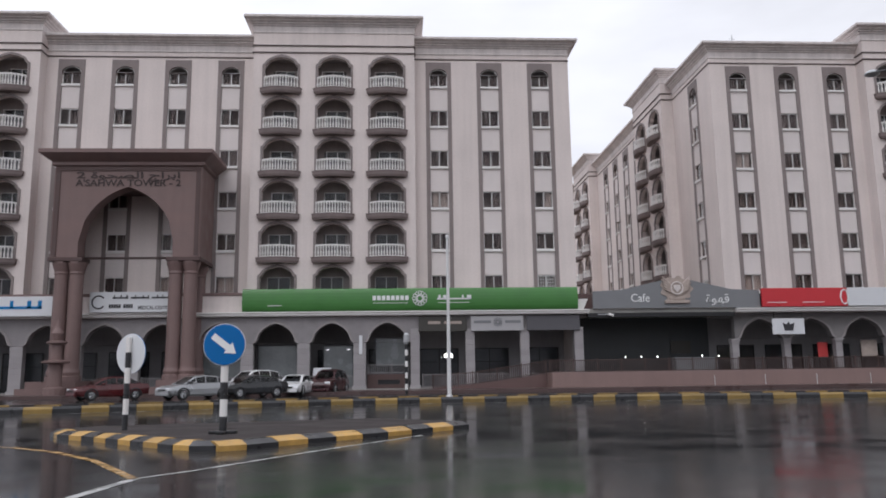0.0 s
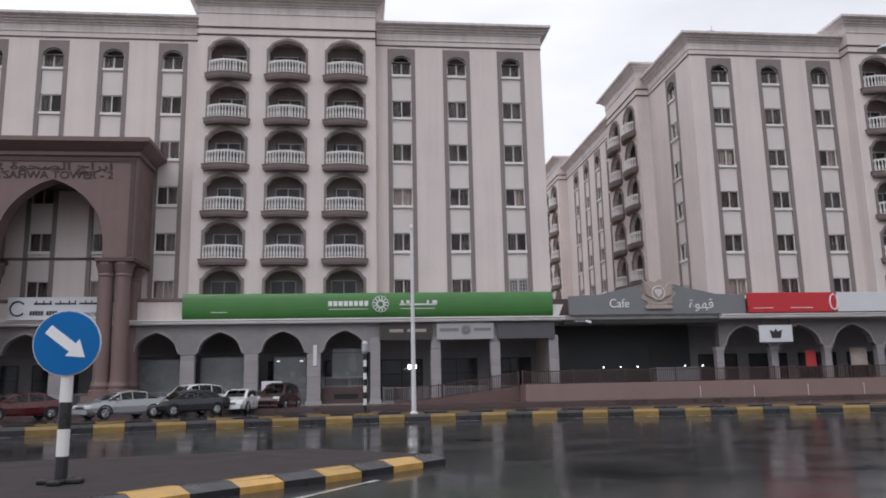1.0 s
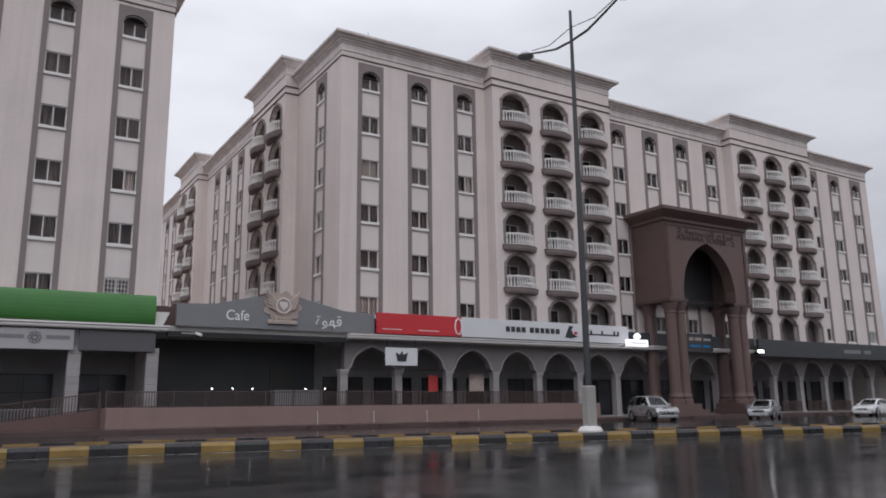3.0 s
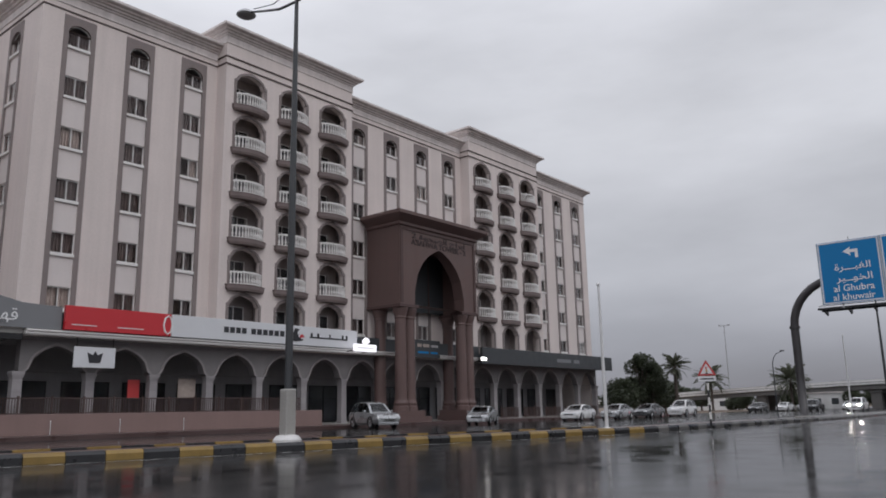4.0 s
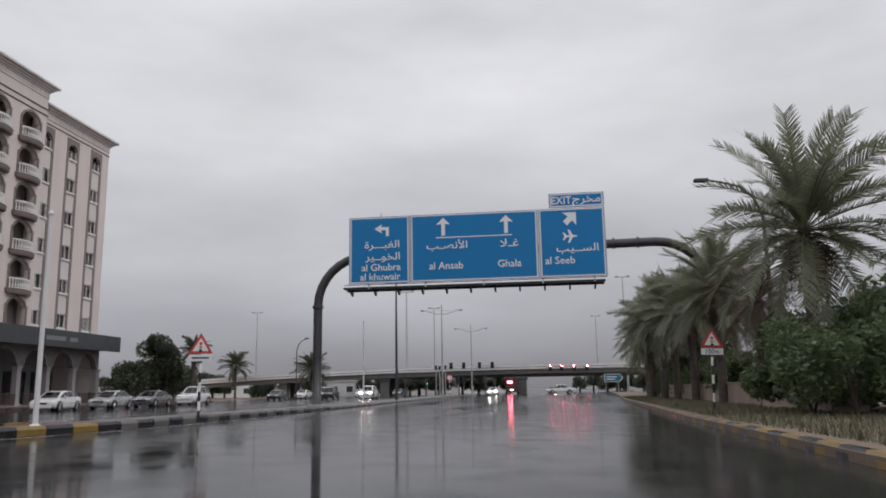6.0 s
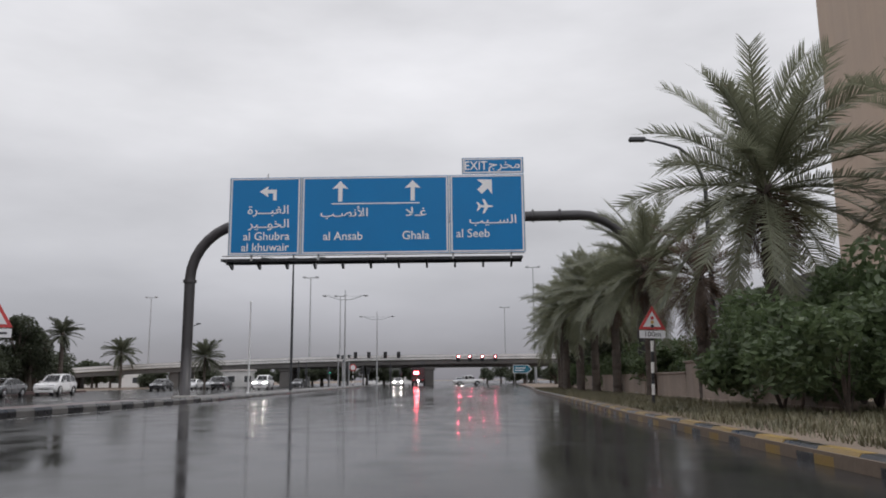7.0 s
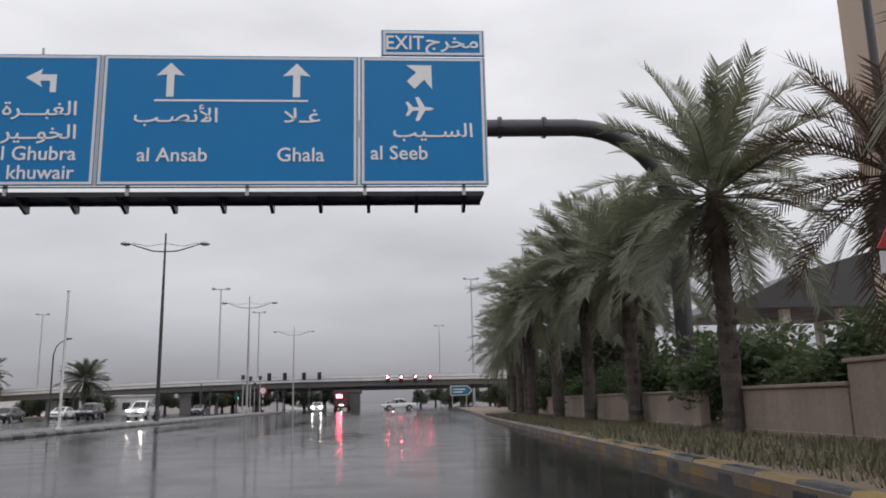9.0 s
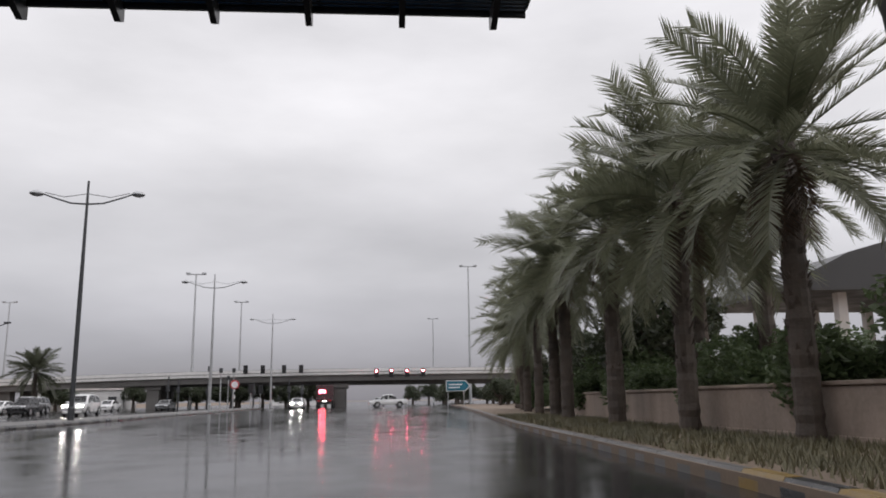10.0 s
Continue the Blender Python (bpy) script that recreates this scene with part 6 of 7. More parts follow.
# ---------------------------------------------------------------- palms, shrubs, trees
def frond(bm, base, azim, elev, length, droop, rng, leaflets=56, wide=0.042, leaf=0.5):
    """One feather leaf: a bent rib with two rows of narrow leaflets."""
    d = Vector((math.cos(azim), math.sin(azim), 0))
    up = Vector((0, 0, 1))
    side = d.cross(up)
    n = 10
    pts, ang, p = [], elev, Vector(base)
    for i in range(n + 1):
        pts.append(p.copy())
        p = p + (d * math.cos(ang) + up * math.sin(ang)) * (length / n)
        ang -= droop / n * (0.5 + 1.1 * i / n)
    twist = rng.uniform(-0.7, 0.7)
    # rib
    prev = None
    for i, q in enumerate(pts):
        r = 0.035 * (1 - 0.8 * i / n)
        row = [bm.verts.new(q + side * r), bm.verts.new(q - up * r), bm.verts.new(q - side * r)]
        if prev:
            for k in range(2):
                bm.faces.new((prev[k], prev[k + 1], row[k + 1], row[k]))
        prev = row
    for s in (-1, 1):
        for j in range(leaflets):
            u = 0.14 + 0.86 * (j + rng.uniform(-0.2, 0.2)) / leaflets
            k = min(n - 1, int(u * n))
            f = u * n - k
            q = pts[k].lerp(pts[k + 1], min(1.0, max(0.0, f)))
            t = (pts[k + 1] - pts[k]).normalized()
            nrm = side.cross(t)
            ln = leaf * (0.55 + 0.9 * u * (1.25 - u) * 1.6) * rng.uniform(0.85, 1.1)
            out = (side * s * math.cos(twist) + nrm * (0.35 + s * math.sin(twist)))
            dirn = (out.normalized() * 0.78 + t * (0.45 + 0.5 * u) - up * rng.uniform(-0.08, 0.24)).normalized()
            w = t * wide * 0.5
            tip = q + dirn * ln - up * 0.04 * ln
            mid = q + dirn * ln * 0.55
            a, b_ = bm.verts.new(q - w), bm.verts.new(q + w)
            c, e = bm.verts.new(mid + w * 0.9), bm.verts.new(mid - w * 0.9)
            g = bm.verts.new(tip)
            bm.faces.new((a, b_, c, e))
            bm.faces.new((e, c, g))


def crown_mesh(name, seed, count, length, mat, low=-0.5, high=1.45, leaflets=56, wide=0.042):
    rng = random.Random(seed)
    bm = bmesh.new()
    for i in range(count):
        az = i * 2.39996 + rng.uniform(-0.4, 0.4)
        u = i / (count - 1)
        el = high + (low - high) * u ** 1.08 + rng.uniform(-0.22, 0.22)
        L = length * rng.uniform(0.74, 1.12) * (0.72 + 0.28 * min(1, 0.35 + u * 1.6))
        frond(bm, (0.12 * math.cos(az), 0.12 * math.sin(az), 0.25 - 0.45 * u), az, el, L, rng.uniform(0.45, 1.35), rng, leaflets, wide)
    me = bpy.data.meshes.new(name)
    bm.to_mesh(me)
    bm.free()
    me.materials.append(mat)
    return me


def trunk_mesh(seed, h, r0, r1):
    """A trunk studded with the stubs of cut leaves."""
    rng = random.Random(seed)
    bm = bmesh.new()
    prof, n = [], int(h / 0.16)
    for i in range(n + 1):
        u = i / n
        r = r0 + (r1 - r0) * u
        prof.append((r * (1.04 if i % 2 else 0.97) * rng.uniform(0.95, 1.05), h * u + rng.uniform(-0.04, 0.04) * (0 < i < n)))
    prof.append((r1 * 1.25, h + 0.15))
    prof.append((r1 * 0.4, h + 0.5))
    lathe(bm, prof, 11)
    for i in range(int(h * 22)):
        z, a = rng.uniform(h * 0.25, h + 0.1), rng.uniform(0, math.tau)
        r = r0 + (r1 - r0) * z / h
        c, s = math.cos(a), math.sin(a)
        box_v = [(r * 0.9 * c - 0.06 * s, r * 0.9 * s + 0.06 * c, z), (r * 0.9 * c + 0.06 * s, r * 0.9 * s - 0.06 * c, z),
                 (r * 1.28 * c, r * 1.28 * s, z + 0.17), (r * 0.9 * c, r * 0.9 * s, z + 0.12)]
        v = [bm.verts.new(p) for p in box_v]
        for q in ((0, 1, 2), (1, 3, 2), (3, 0, 2)):
            bm.faces.new([v[k] for k in q])
    me = bpy.data.meshes.new("trunk")
    bm.to_mesh(me)
    bm.free()
    me.materials.append(M_TRUNK)
    return me


CROWNS = [crown_mesh("crown", 11, 62, 3.2, M_FROND, -0.75), crown_mesh("crown", 12, 58, 3.1, M_FROND, -0.85), crown_mesh("crown", 13, 52, 3.0, M_FROND, -0.7)]
CROWN_DRY = crown_mesh("crown", 14, 44, 2.7, M_FRONDB, -0.8, 1.3, 28)
SKIRT = crown_mesh("dry_fronds", 15, 16, 2.1, M_FRONDB, -1.25, -0.75, 22)
FARCROWN = crown_mesh("crown", 16, 46, 3.0, M_FRONDF, -0.7, 1.4, 26, 0.10)
TRUNKS = [trunk_mesh(21, 5.0, 0.25, 0.19), trunk_mesh(22, 5.0, 0.28, 0.18)]


def palm(x, y, h, size, kind, label, dry=0.5, z=0.14, lean=0.0):
    p = thing("palm_tree", pose(x, y, z, lean, lean * 0.6, random.uniform(0, 360)), label, "palm tree", "palms")
    tr = child("trunk", TRUNKS[kind % 2], p, Matrix.Diagonal((1, 1, h / 5.0, 1)))
    me = CROWN_DRY if kind == 9 else FARCROWN if kind == 8 else CROWNS[kind % 3]
    child("crown", me, p, Matrix.Translation((0, 0, h + 0.15)) @ Matrix.Diagonal((size, size, size, 1)))
    if dry:
        child("dry_fronds", SKIRT, p, Matrix.Translation((0, 0, h)) @ Matrix.Diagonal((size * dry * 1.6, size * dry * 1.6, size * dry * 1.6, 1)), "brown hanging dead fronds")
    return p


palm(46.4, 5.6, 6.35, 1.34, 0, "tall green date palm on the verge", 0.5)
palm(52.4, 5.7, 4.4, 0.95, 9, "date palm with browned shaggy fronds on the verge", 0.6)
palm(43.0, 1.6, 6.4, 1.1, 1, "green date palm behind the low wall", 0.5)
palm(58.3, 6.1, 5.65, 1.06, 0, "full green date palm beside the gantry", 0.5)
rr = random.Random(5)
for x, y, h in ((65.6, 5.9, 5.55), (70.2, 6.1, 5.9), (75.8, 6.0, 6.1), (81.5, 5.9, 6.3), (87.5, 5.4, 6.2), (94.0, 4.6, 6.2), (101.0, 3.6, 6.1), (109.0, 2.4, 6.0), (118.0, 1.0, 5.8)):
    palm(x, y + rr.uniform(-0.3, 0.3), h - 0.5 + rr.uniform(-0.2, 0.3), 1.0 + rr.uniform(-0.05, 0.1), rr.randrange(3), "full green date palm in the roadside row", 0.45)
for x, y, h in ((73.0, 2.6, 6.6), (79.0, 1.8, 6.8), (86.0, 1.2, 6.6)):
    palm(x, y, h, 1.05, rr.randrange(3), "green date palm behind the low wall", 0.5)
palm(168.0, 74.3, 6.2, 1.25, 8, "distant date palm across the road", 0, 0.0)
palm(156.5, 55.4, 5.0, 1.25, 8, "distant date palm across the road", 0, 0.0)
palm(105.0, 54.9, 5.9, 0.72, 8, "date palm beyond the second block", 0, 0.0)


def clump_mesh(name, seed, rx, ry, rz, count, leaf, mat):
    """Leaf clusters scattered through uneven lobes, with gaps."""
    rng = random.Random(seed)
    lobes = [(rng.uniform(-0.6, 0.6), rng.uniform(-0.6, 0.6), rng.uniform(-0.35, 0.55), rng.uniform(0.3, 0.55)) for _ in range(9)]
    bm = bmesh.new()
    for i in range(count):
        lx, ly, lz, lr = lobes[rng.randrange(len(lobes))]
        v = Vector((rng.gauss(0, 1), rng.gauss(0, 1), rng.gauss(0, 1))).normalized() * lr * rng.uniform(0.6, 1.05)
        p = Vector(((lx + v.x) * rx, (ly + v.y) * ry, (lz + v.z) * rz))
        a = Vector((rng.gauss(0, 1), rng.gauss(0, 1), rng.gauss(0, 0.6))).normalized()
        b = a.cross(Vector((rng.gauss(0, 1), rng.gauss(0, 1), rng.gauss(0, 1)))).normalized()
        s = leaf * rng.uniform(0.6, 1.3)
        q = [bm.verts.new(p + w) for w in (-a * s, b * s * 0.42, a * s, -b * s * 0.42)]
        bm.faces.new(q)
    me = bpy.data.meshes.new(name)
    bm.to_mesh(me)
    bm.free()
    me.materials.append(mat)
    return me


SHRUBS = [clump_mesh("foliage", 31 + k, 1.9, 1.5, 1.3, 5200, 0.10, M_LEAF) for k in range(3)]
TREES = [clump_mesh("crown", 41 + k, 3.2, 3.0, 2.8, 5200, 0.2, M_TREE) for k in range(2)]


def stems(seed, h, spread, n=5, r=0.05):
    rng = random.Random(seed)
    bm = bmesh.new()
    for i in range(n):
        a = rng.uniform(0, math.tau)
        tube(bm, [(0, 0, 0), (spread * 0.4 * math.cos(a), spread * 0.4 * math.sin(a), h * 0.5), (spread * math.cos(a), spread * math.sin(a), h)], [r, r * 0.7, r * 0.25], 6)
    return bm


def shrub(x, y, s, k, label, z=0.14, tall=1.0):
    p = thing("shrub", pose(x, y, z, 0, 0, random.uniform(0, 360)), label, "shrub", "roadside shrubs")
    part("stem", stems(60 + k, 1.2 * s * tall, 0.6 * s), M_TRUNK, p)
    child("foliage", SHRUBS[k % 3], p, Matrix.Translation((0, 0, 1.15 * s * tall)) @ Matrix.Diagonal((s, s, s * tall, 1)))
    return p


def tree(x, y, h, s, k, label, z=-0.08):
    p = thing("tree", pose(x, y, z, 0, 0, random.uniform(0, 360)), label, "tree", "trees")
    bm = lathe(bmesh.new(), [(0.3, 0), (0.22, h * 0.3), (0.16, h * 0.55), (0.06, h * 0.9)], 9)
    for a in range(5):
        t = a * 1.3
        tube(bm, [(0, 0, h * 0.4), (0.9 * math.cos(t), 0.9 * math.sin(t), h * 0.6), (1.9 * s * math.cos(t), 1.9 * s * math.sin(t), h * 0.82)], [0.12, 0.08, 0.03], 6)
    part("trunk", bm, M_TRUNK, p)
    child("crown", TREES[k % 2], p, Matrix.Translation((0, 0, h * 0.72)) @ Matrix.Diagonal((s, s, s, 1)))
    return p


for i in range(26):
    x = 42 + i * 2.9
    yb = 3.6 - max(0, x - 80) * 0.1
    shrub(x, yb + rr.uniform(-1.4, 0.2), rr.uniform(0.95, 1.2) * (1.3 if x < 66 else 1.0), i, "dense dark green shrub behind the low wall", tall=rr.uniform(0.75, 1.1))
for x, y, sz in ((42.5, 4.2, 1.5), (45.2, 3.4, 1.6), (48.3, 3.8, 1.35), (40.6, 2.8, 1.6)):
    shrub(x, y, sz, int(x), "tall bright green shrub by the low wall", tall=1.2)
for x, y, sz in ((40.6, 6.7, 1.1), (43.4, 6.9, 1.2), (45.6, 5.6, 1.15)):
    shrub(x, y, sz, int(x), "leafy green shrub round the palm on the verge", tall=1.05)
for i in range(5):
    tree(84 + i * 6.5, 1.2 - i * 0.75, rr.uniform(4.0, 5.0), rr.uniform(0.8, 1.0), i, "dark leafy tree behind the palms", 0.14)
for i in range(9):
    shrub(66 + i * 6.0, 4.2 - max(0, i * 6.0 - 14) * 0.11, rr.uniform(0.7, 1.0), i, "dark green shrub under the palms")
tree(107.6, 59.4, 7.0, 0.85, 0, "dark leafy tree beside a taller one beyond the second block")
tree(106.2, 60.0, 9.0, 0.85, 1, "tall dark leafy tree beyond the second block")
for i, (x, y, h) in enumerate(((100.8, 60.6, 4.0), (104.2, 61.2, 4.4), (108.6, 60.4, 4.5), (112.6, 61.4, 4.2), (117.0, 63.0, 3.9), (126.0, 66.0, 4.2))):
    tree(x, y, h, 0.92, i, "low dark leafy tree beyond the second block")
for i in range(12):
    tree(178 + rr.uniform(0, 30), 34 + i * 7.5 + rr.uniform(-2, 2), rr.uniform(3.6, 5.2), rr.uniform(0.9, 1.2), i, "distant dark tree behind the flyover", 0.0)
for i in range(8):
    tree(225 + i * 12, -8 - i * 1.2 + rr.uniform(-2, 2), rr.uniform(4.2, 5.6), rr.uniform(1.0, 1.3), i, "distant dark tree along the road")

# low garden wall in separate lengths, and rough grass
def garden_wall(x0, x1, y, top, label):
    """A rendered wall with a coping and a plinth course, built in one length."""
    bm = boxes((x0, x1, y - 0.14, y + 0.14, 0.1, top - 0.08), (x0 - 0.05, x1 + 0.05, y - 0.2, y + 0.2, top - 0.08, top), (x0, x1, y - 0.17, y + 0.17, 0.1, 0.3), bev=0.015)
    tagged(part("garden_wall", bm, M_GARDEN), label, "wall", kind="structure")


for x0, x1, y, top in ((44.0, 51.6, 6.0, 1.3), (54.05, 58.5, 5.8, 1.25), (61.3, 71.0, 5.5, 1.22), (71.4, 78.2, 5.2, 1.2), (78.6, 86.0, 4.7, 1.2)):
    garden_wall(x0, x1, y, top, "low weathered beige garden wall along the verge")
for x0, x1, y in ((41.6, 43.6, 6.1), (52.5, 54.0, 5.8)):
    garden_wall(x0, x1, y, 1.66, "short taller beige wall block in the garden wall")


def grass(name, seed, count, area, label):
    rng = random.Random(seed)
    verts, faces = [], []
    x0, x1, f0, f1 = area
    for i in range(count):
        x = rng.uniform(x0, x1)
        y = f0(x) + (f1(x) - f0(x)) * rng.random()
        if rng.random() > min(1.0, (x - x0) / 9.0) or rng.random() > min(1.0, 0.25 + (y - f0(x)) / 1.5) or math.sin(x * 0.9 + 2 * math.sin(y * 1.7)) + rng.uniform(-0.9, 1.6) < -0.4:
            continue
        a, h, w = rng.uniform(0, math.tau), rng.uniform(0.05, 0.2), rng.uniform(0.008, 0.02)
        c, s = math.cos(a), math.sin(a)
        k = len(verts)
        verts += [(x - w * s, y + w * c, 0.155), (x + w * s, y - w * c, 0.155), (x + c * h * 0.5, y + s * h * 0.5, 0.16 + h)]
        faces.append((k, k + 1, k + 2))
    me = bpy.data.meshes.new(name)
    me.from_pydata(verts, [], faces)
    me.materials.append(M_GRASS)
    return tagged(new(name, me), label, "grass", kind="stuff")


grass("grass", 71, 90000, (16.5, 90, lambda x: 4.4, lambda x: 10.3 - max(0, x - 40) * 0.055 if x > 22 else 8.6), "sparse wet grass on the brown verge")

# ---------------------------------------------------------------- shelter behind the palms and the tall neighbour
sh = thing("canopy", pose(122, -28, 0), "large dark grey sloping canopy roof on pale posts behind the palms", "shelter")
part("roof", shape_plate([(-7.0, 9.9), (-1.0, 12.8), (10.0, 15.8), (24.0, 16.5), (24.0, 9.6), (2.0, 9.6), (-7.0, 9.5)], -9.0, 9.0), M_CANOPY, sh, at=pose(0, 0, 0, 0, 0, -90))
for y in (1.0, -5.0, -11.0, -17.0):
    for x in (-7.0, 7.0):
        part("post", boxes((x - 0.4, x + 0.4, y - 0.4, y + 0.4, -0.1, 9.7)), M_WHITE, sh)
part("wall", boxes((9.0, 9.3, -24, 5.0, -0.1, 5.0)), M_CONC, sh)
tw = thing("tower_block", pose(82, -31.0, 0), "tall beige building rising behind the palms", "building")
part("wall", boxes((-7, 7, -12, 12, -0.1, 42)), M_TAN, tw)
part("parapet", boxes((-7.4, 7.4, -12.4, 12.4, 42, 43)), M_CORN, tw)

# ---------------------------------------------------------------- the flyover
fly = thing("flyover", Matrix(), "long grey concrete flyover across the road", "bridge")
BX = 172.0


def deck_z(y):
    return 4.72 - 0.00034 * max(0.0, y - 10) ** 2


ys = list(np.arange(-120, 141, 10.0))
bm = bmesh.new()
rows = []
for y in ys:
    z = max(0.6, deck_z(y))
    prof = [(BX, z), (BX - 0.55, z + 0.12), (BX - 0.6, z + 0.16), (BX - 0.6, z + 1.02), (BX - 0.35, z + 1.02), (BX - 0.3, z + 0.6), (BX + 11.0, z + 0.6), (BX + 11.0, z)]
    rows.append([bm.verts.new((x, y, zz)) for x, zz in prof])
for a, b in zip(rows, rows[1:]):
    for k in range(len(a)):
        bm.faces.new((a[k], b[k], b[(k + 1) % len(a)], a[(k + 1) % len(a)]))
bmesh.ops.recalc_face_normals(bm, faces=bm.faces)
part("deck", bm, M_PALEC, fly, "pale concrete deck with a flush edge beam")
bm = bmesh.new()
rows = []
for y in ys:
    z = max(0.6, deck_z(y))
    rows.append([bm.verts.new((x, y, zz)) for x, zz in ((BX - 0.5, z + 1.02), (BX - 0.5, z + 1.1), (BX - 0.42, z + 1.1), (BX - 0.42, z + 1.02))])
for a, b in zip(rows, rows[1:]):
    for k in range(4):
        bm.faces.new((a[k], b[k], b[(k + 1) % 4], a[(k + 1) % 4]))
bmesh.ops.recalc_face_normals(bm, faces=bm.faces)
part("guard_rail", bm, M_POLE, fly)
# first strip is the parapet's shadow line, put on as dark concrete
for nm, dx, lo, hi, mat in (("groove", -0.63, 0.52, 0.60, M_CONCD), ("edge_girder", -0.25, -0.75, 0.05, M_CONCD)):
    bm = bmesh.new()
    rows = []
    for y in ys:
        z = max(0.6, deck_z(y))
        rows.append([bm.verts.new((x, y, zz)) for x, zz in ((BX + dx, z + lo), (BX + dx, z + hi), (BX + dx + 0.4, z + hi), (BX + dx + 0.4, z + lo))])
    for a, b in zip(rows, rows[1:]):
        for k in range(4):
            bm.faces.new((a[k], b[k], b[(k + 1) % 4], a[(k + 1) % 4]))
    bmesh.ops.recalc_face_normals(bm, faces=bm.faces)
    part(nm, bm, mat, fly)
part("girder", boxes((BX + 1.0, BX + 1.6, -120, 60, 3.45, 4.05), (BX + 5.0, BX + 5.6, -120, 60, 3.45, 4.05), (BX + 9.0, BX + 9.6, -120, 60, 3.45, 4.05)), M_CONCD, fly)
for y in (17.6, -14.0, -45.0, 45.0, 66.0, 88.0):
    part("pier", boxes((BX + 0.4, BX + 2.2, y - 0.9, y + 0.9, -0.1, 3.5), (BX + 0.2, BX + 9.8, y - 1.2, y + 1.2, 2.9, 3.5), (BX + 8.0, BX + 9.8, y - 0.9, y + 0.9, -0.1, 3.5), bev=0.05), M_CONCD, fly)


def signal_head(x, y, z, colour, label, hang=False, post=0.0):
    s = thing("traffic_light", pose(x, y, z), label, "traffic light", "traffic lights")
    part("housing", boxes((-0.14, 0.14, -0.18, 0.18, -0.5, 0.5), (-0.04, 0.04, -0.32, 0.32, -0.62, 0.62), bev=0.02), M_BLACK, s)
    for k, zz in enumerate((0.3, 0.0, -0.3)):
        lit = (colour == "red" and k == 0) or (colour == "green" and k == 2)
        mat = (M_SIGNAL if colour == "red" else M_GREENLIT) if lit else M_CABIN
        bm = lathe(bmesh.new(), [(0.02, 0.0), (0.10, 0.02), (0.12, 0.06), (0.02, 0.1)], 12)
        bmesh.ops.rotate(bm, verts=bm.verts, matrix=Matrix.Rotation(radians(-90), 3, "Y"))
        bmesh.ops.translate(bm, verts=bm.verts, vec=(-0.13, 0, zz))
        part("lamp", bm, mat, s)
    if hang:
        part("hanger", boxes((0.14, 1.4, -0.04, 0.04, 0.2, 0.28)), M_BLACK, s)
    if post:
        part("post", lathe(bmesh.new(), [(0.08, -post), (0.06, -0.5)], 8), M_POLE, s)
    return s


for y in (12.0, 9.8, 7.45, 5.0):
    signal_head(170.2, y, 5.0, "red", "hanging traffic light showing red on the flyover", hang=True)
for y in (31.3, 28.8, 25.7, 23.2):
    signal_head(170.2, y, 5.7, "off", "dark unlit traffic light on the flyover", hang=True)
for x, y, c in ((166, 35.5, "green"), (166, 28.5, "off"), (160, 29.0, "off")):
    signal_head(x, y, 2.7, c, "traffic light on a grey post at the junction", post=2.8)
for y, h in ((41.0, 4.6), (39.6, 4.2), (35.6, 3.8), (32.2, 4.4), (29.3, 3.6), (24.4, 4.0), (22.6, 3.4)):
    p = thing("post", pose(165.0, y, 0.0), "dark post at the junction below the flyover", "post", "junction posts")
    part("shaft", lathe(bmesh.new(), [(0.13, 0), (0.1, h)], 8), M_POLED, p)
    part("box", boxes((-0.22, 0.1, -0.24, 0.24, h * 0.55, h * 0.55 + 0.8), bev=0.04), M_POLED, p)
for x, y, h in ((166, 33, 4.2), (150, 31.2, 4.6), (140, 30.6, 4.4), (160, 31.3, 5.0)):
    p = thing("pole", pose(x, y, 0.0), "thin grey sign pole at the junction", "pole")
    part("shaft", lathe(bmesh.new(), [(0.09, 0), (0.07, h)], 8), M_POLE, p)
    part("cap", boxes((-0.1, 0.1, -0.22, 0.22, h - 0.1, h + 0.5), bev=0.03), M_POLED, p)
ds = thing("direction_sign", pose(150, 2.2, 0.1, 0, 0, -90), "teal arrow-shaped direction sign on two posts", "traffic sign")
part("panel", shape_plate([(-1.35, 1.95), (0.95, 1.95), (1.5, 2.52), (0.95, 3.1), (-1.35, 3.1)], -0.05, -0.02), M_TEAL, ds)
part("border", shape_plate([(-1.45, 1.85), (1.0, 1.85), (1.65, 2.52), (1.0, 3.2), (-1.45, 3.2)], -0.02, 0.0), M_SIGNW, ds)
for x in (-1.2, 0.8):
    part("post", boxes((x - 0.05, x + 0.05, 0.0, 0.1, 0, 3.1)), M_POLE, ds)
part("bar", boxes((-1.1, 0.6, -0.06, -0.05, 2.62, 2.76)), M_LETW, ds)
part("bar", boxes((-1.1, 0.3, -0.06, -0.05, 2.25, 2.39)), M_LETW, ds)
rs = thing("round_sign", pose(150, 27.9 + 1.6, 0.1, 0, 0, -90), "round red-edged sign on a banded post", "traffic sign")
banded_pole(rs, 2.6, 0.07, 6)
part("rim", disc(bmesh.new(), 0.55, -0.1, -0.08, 3.0), M_SIGNR, rs)
part("disc", disc(bmesh.new(), 0.40, -0.12, -0.1, 3.0), M_SIGNW, rs)


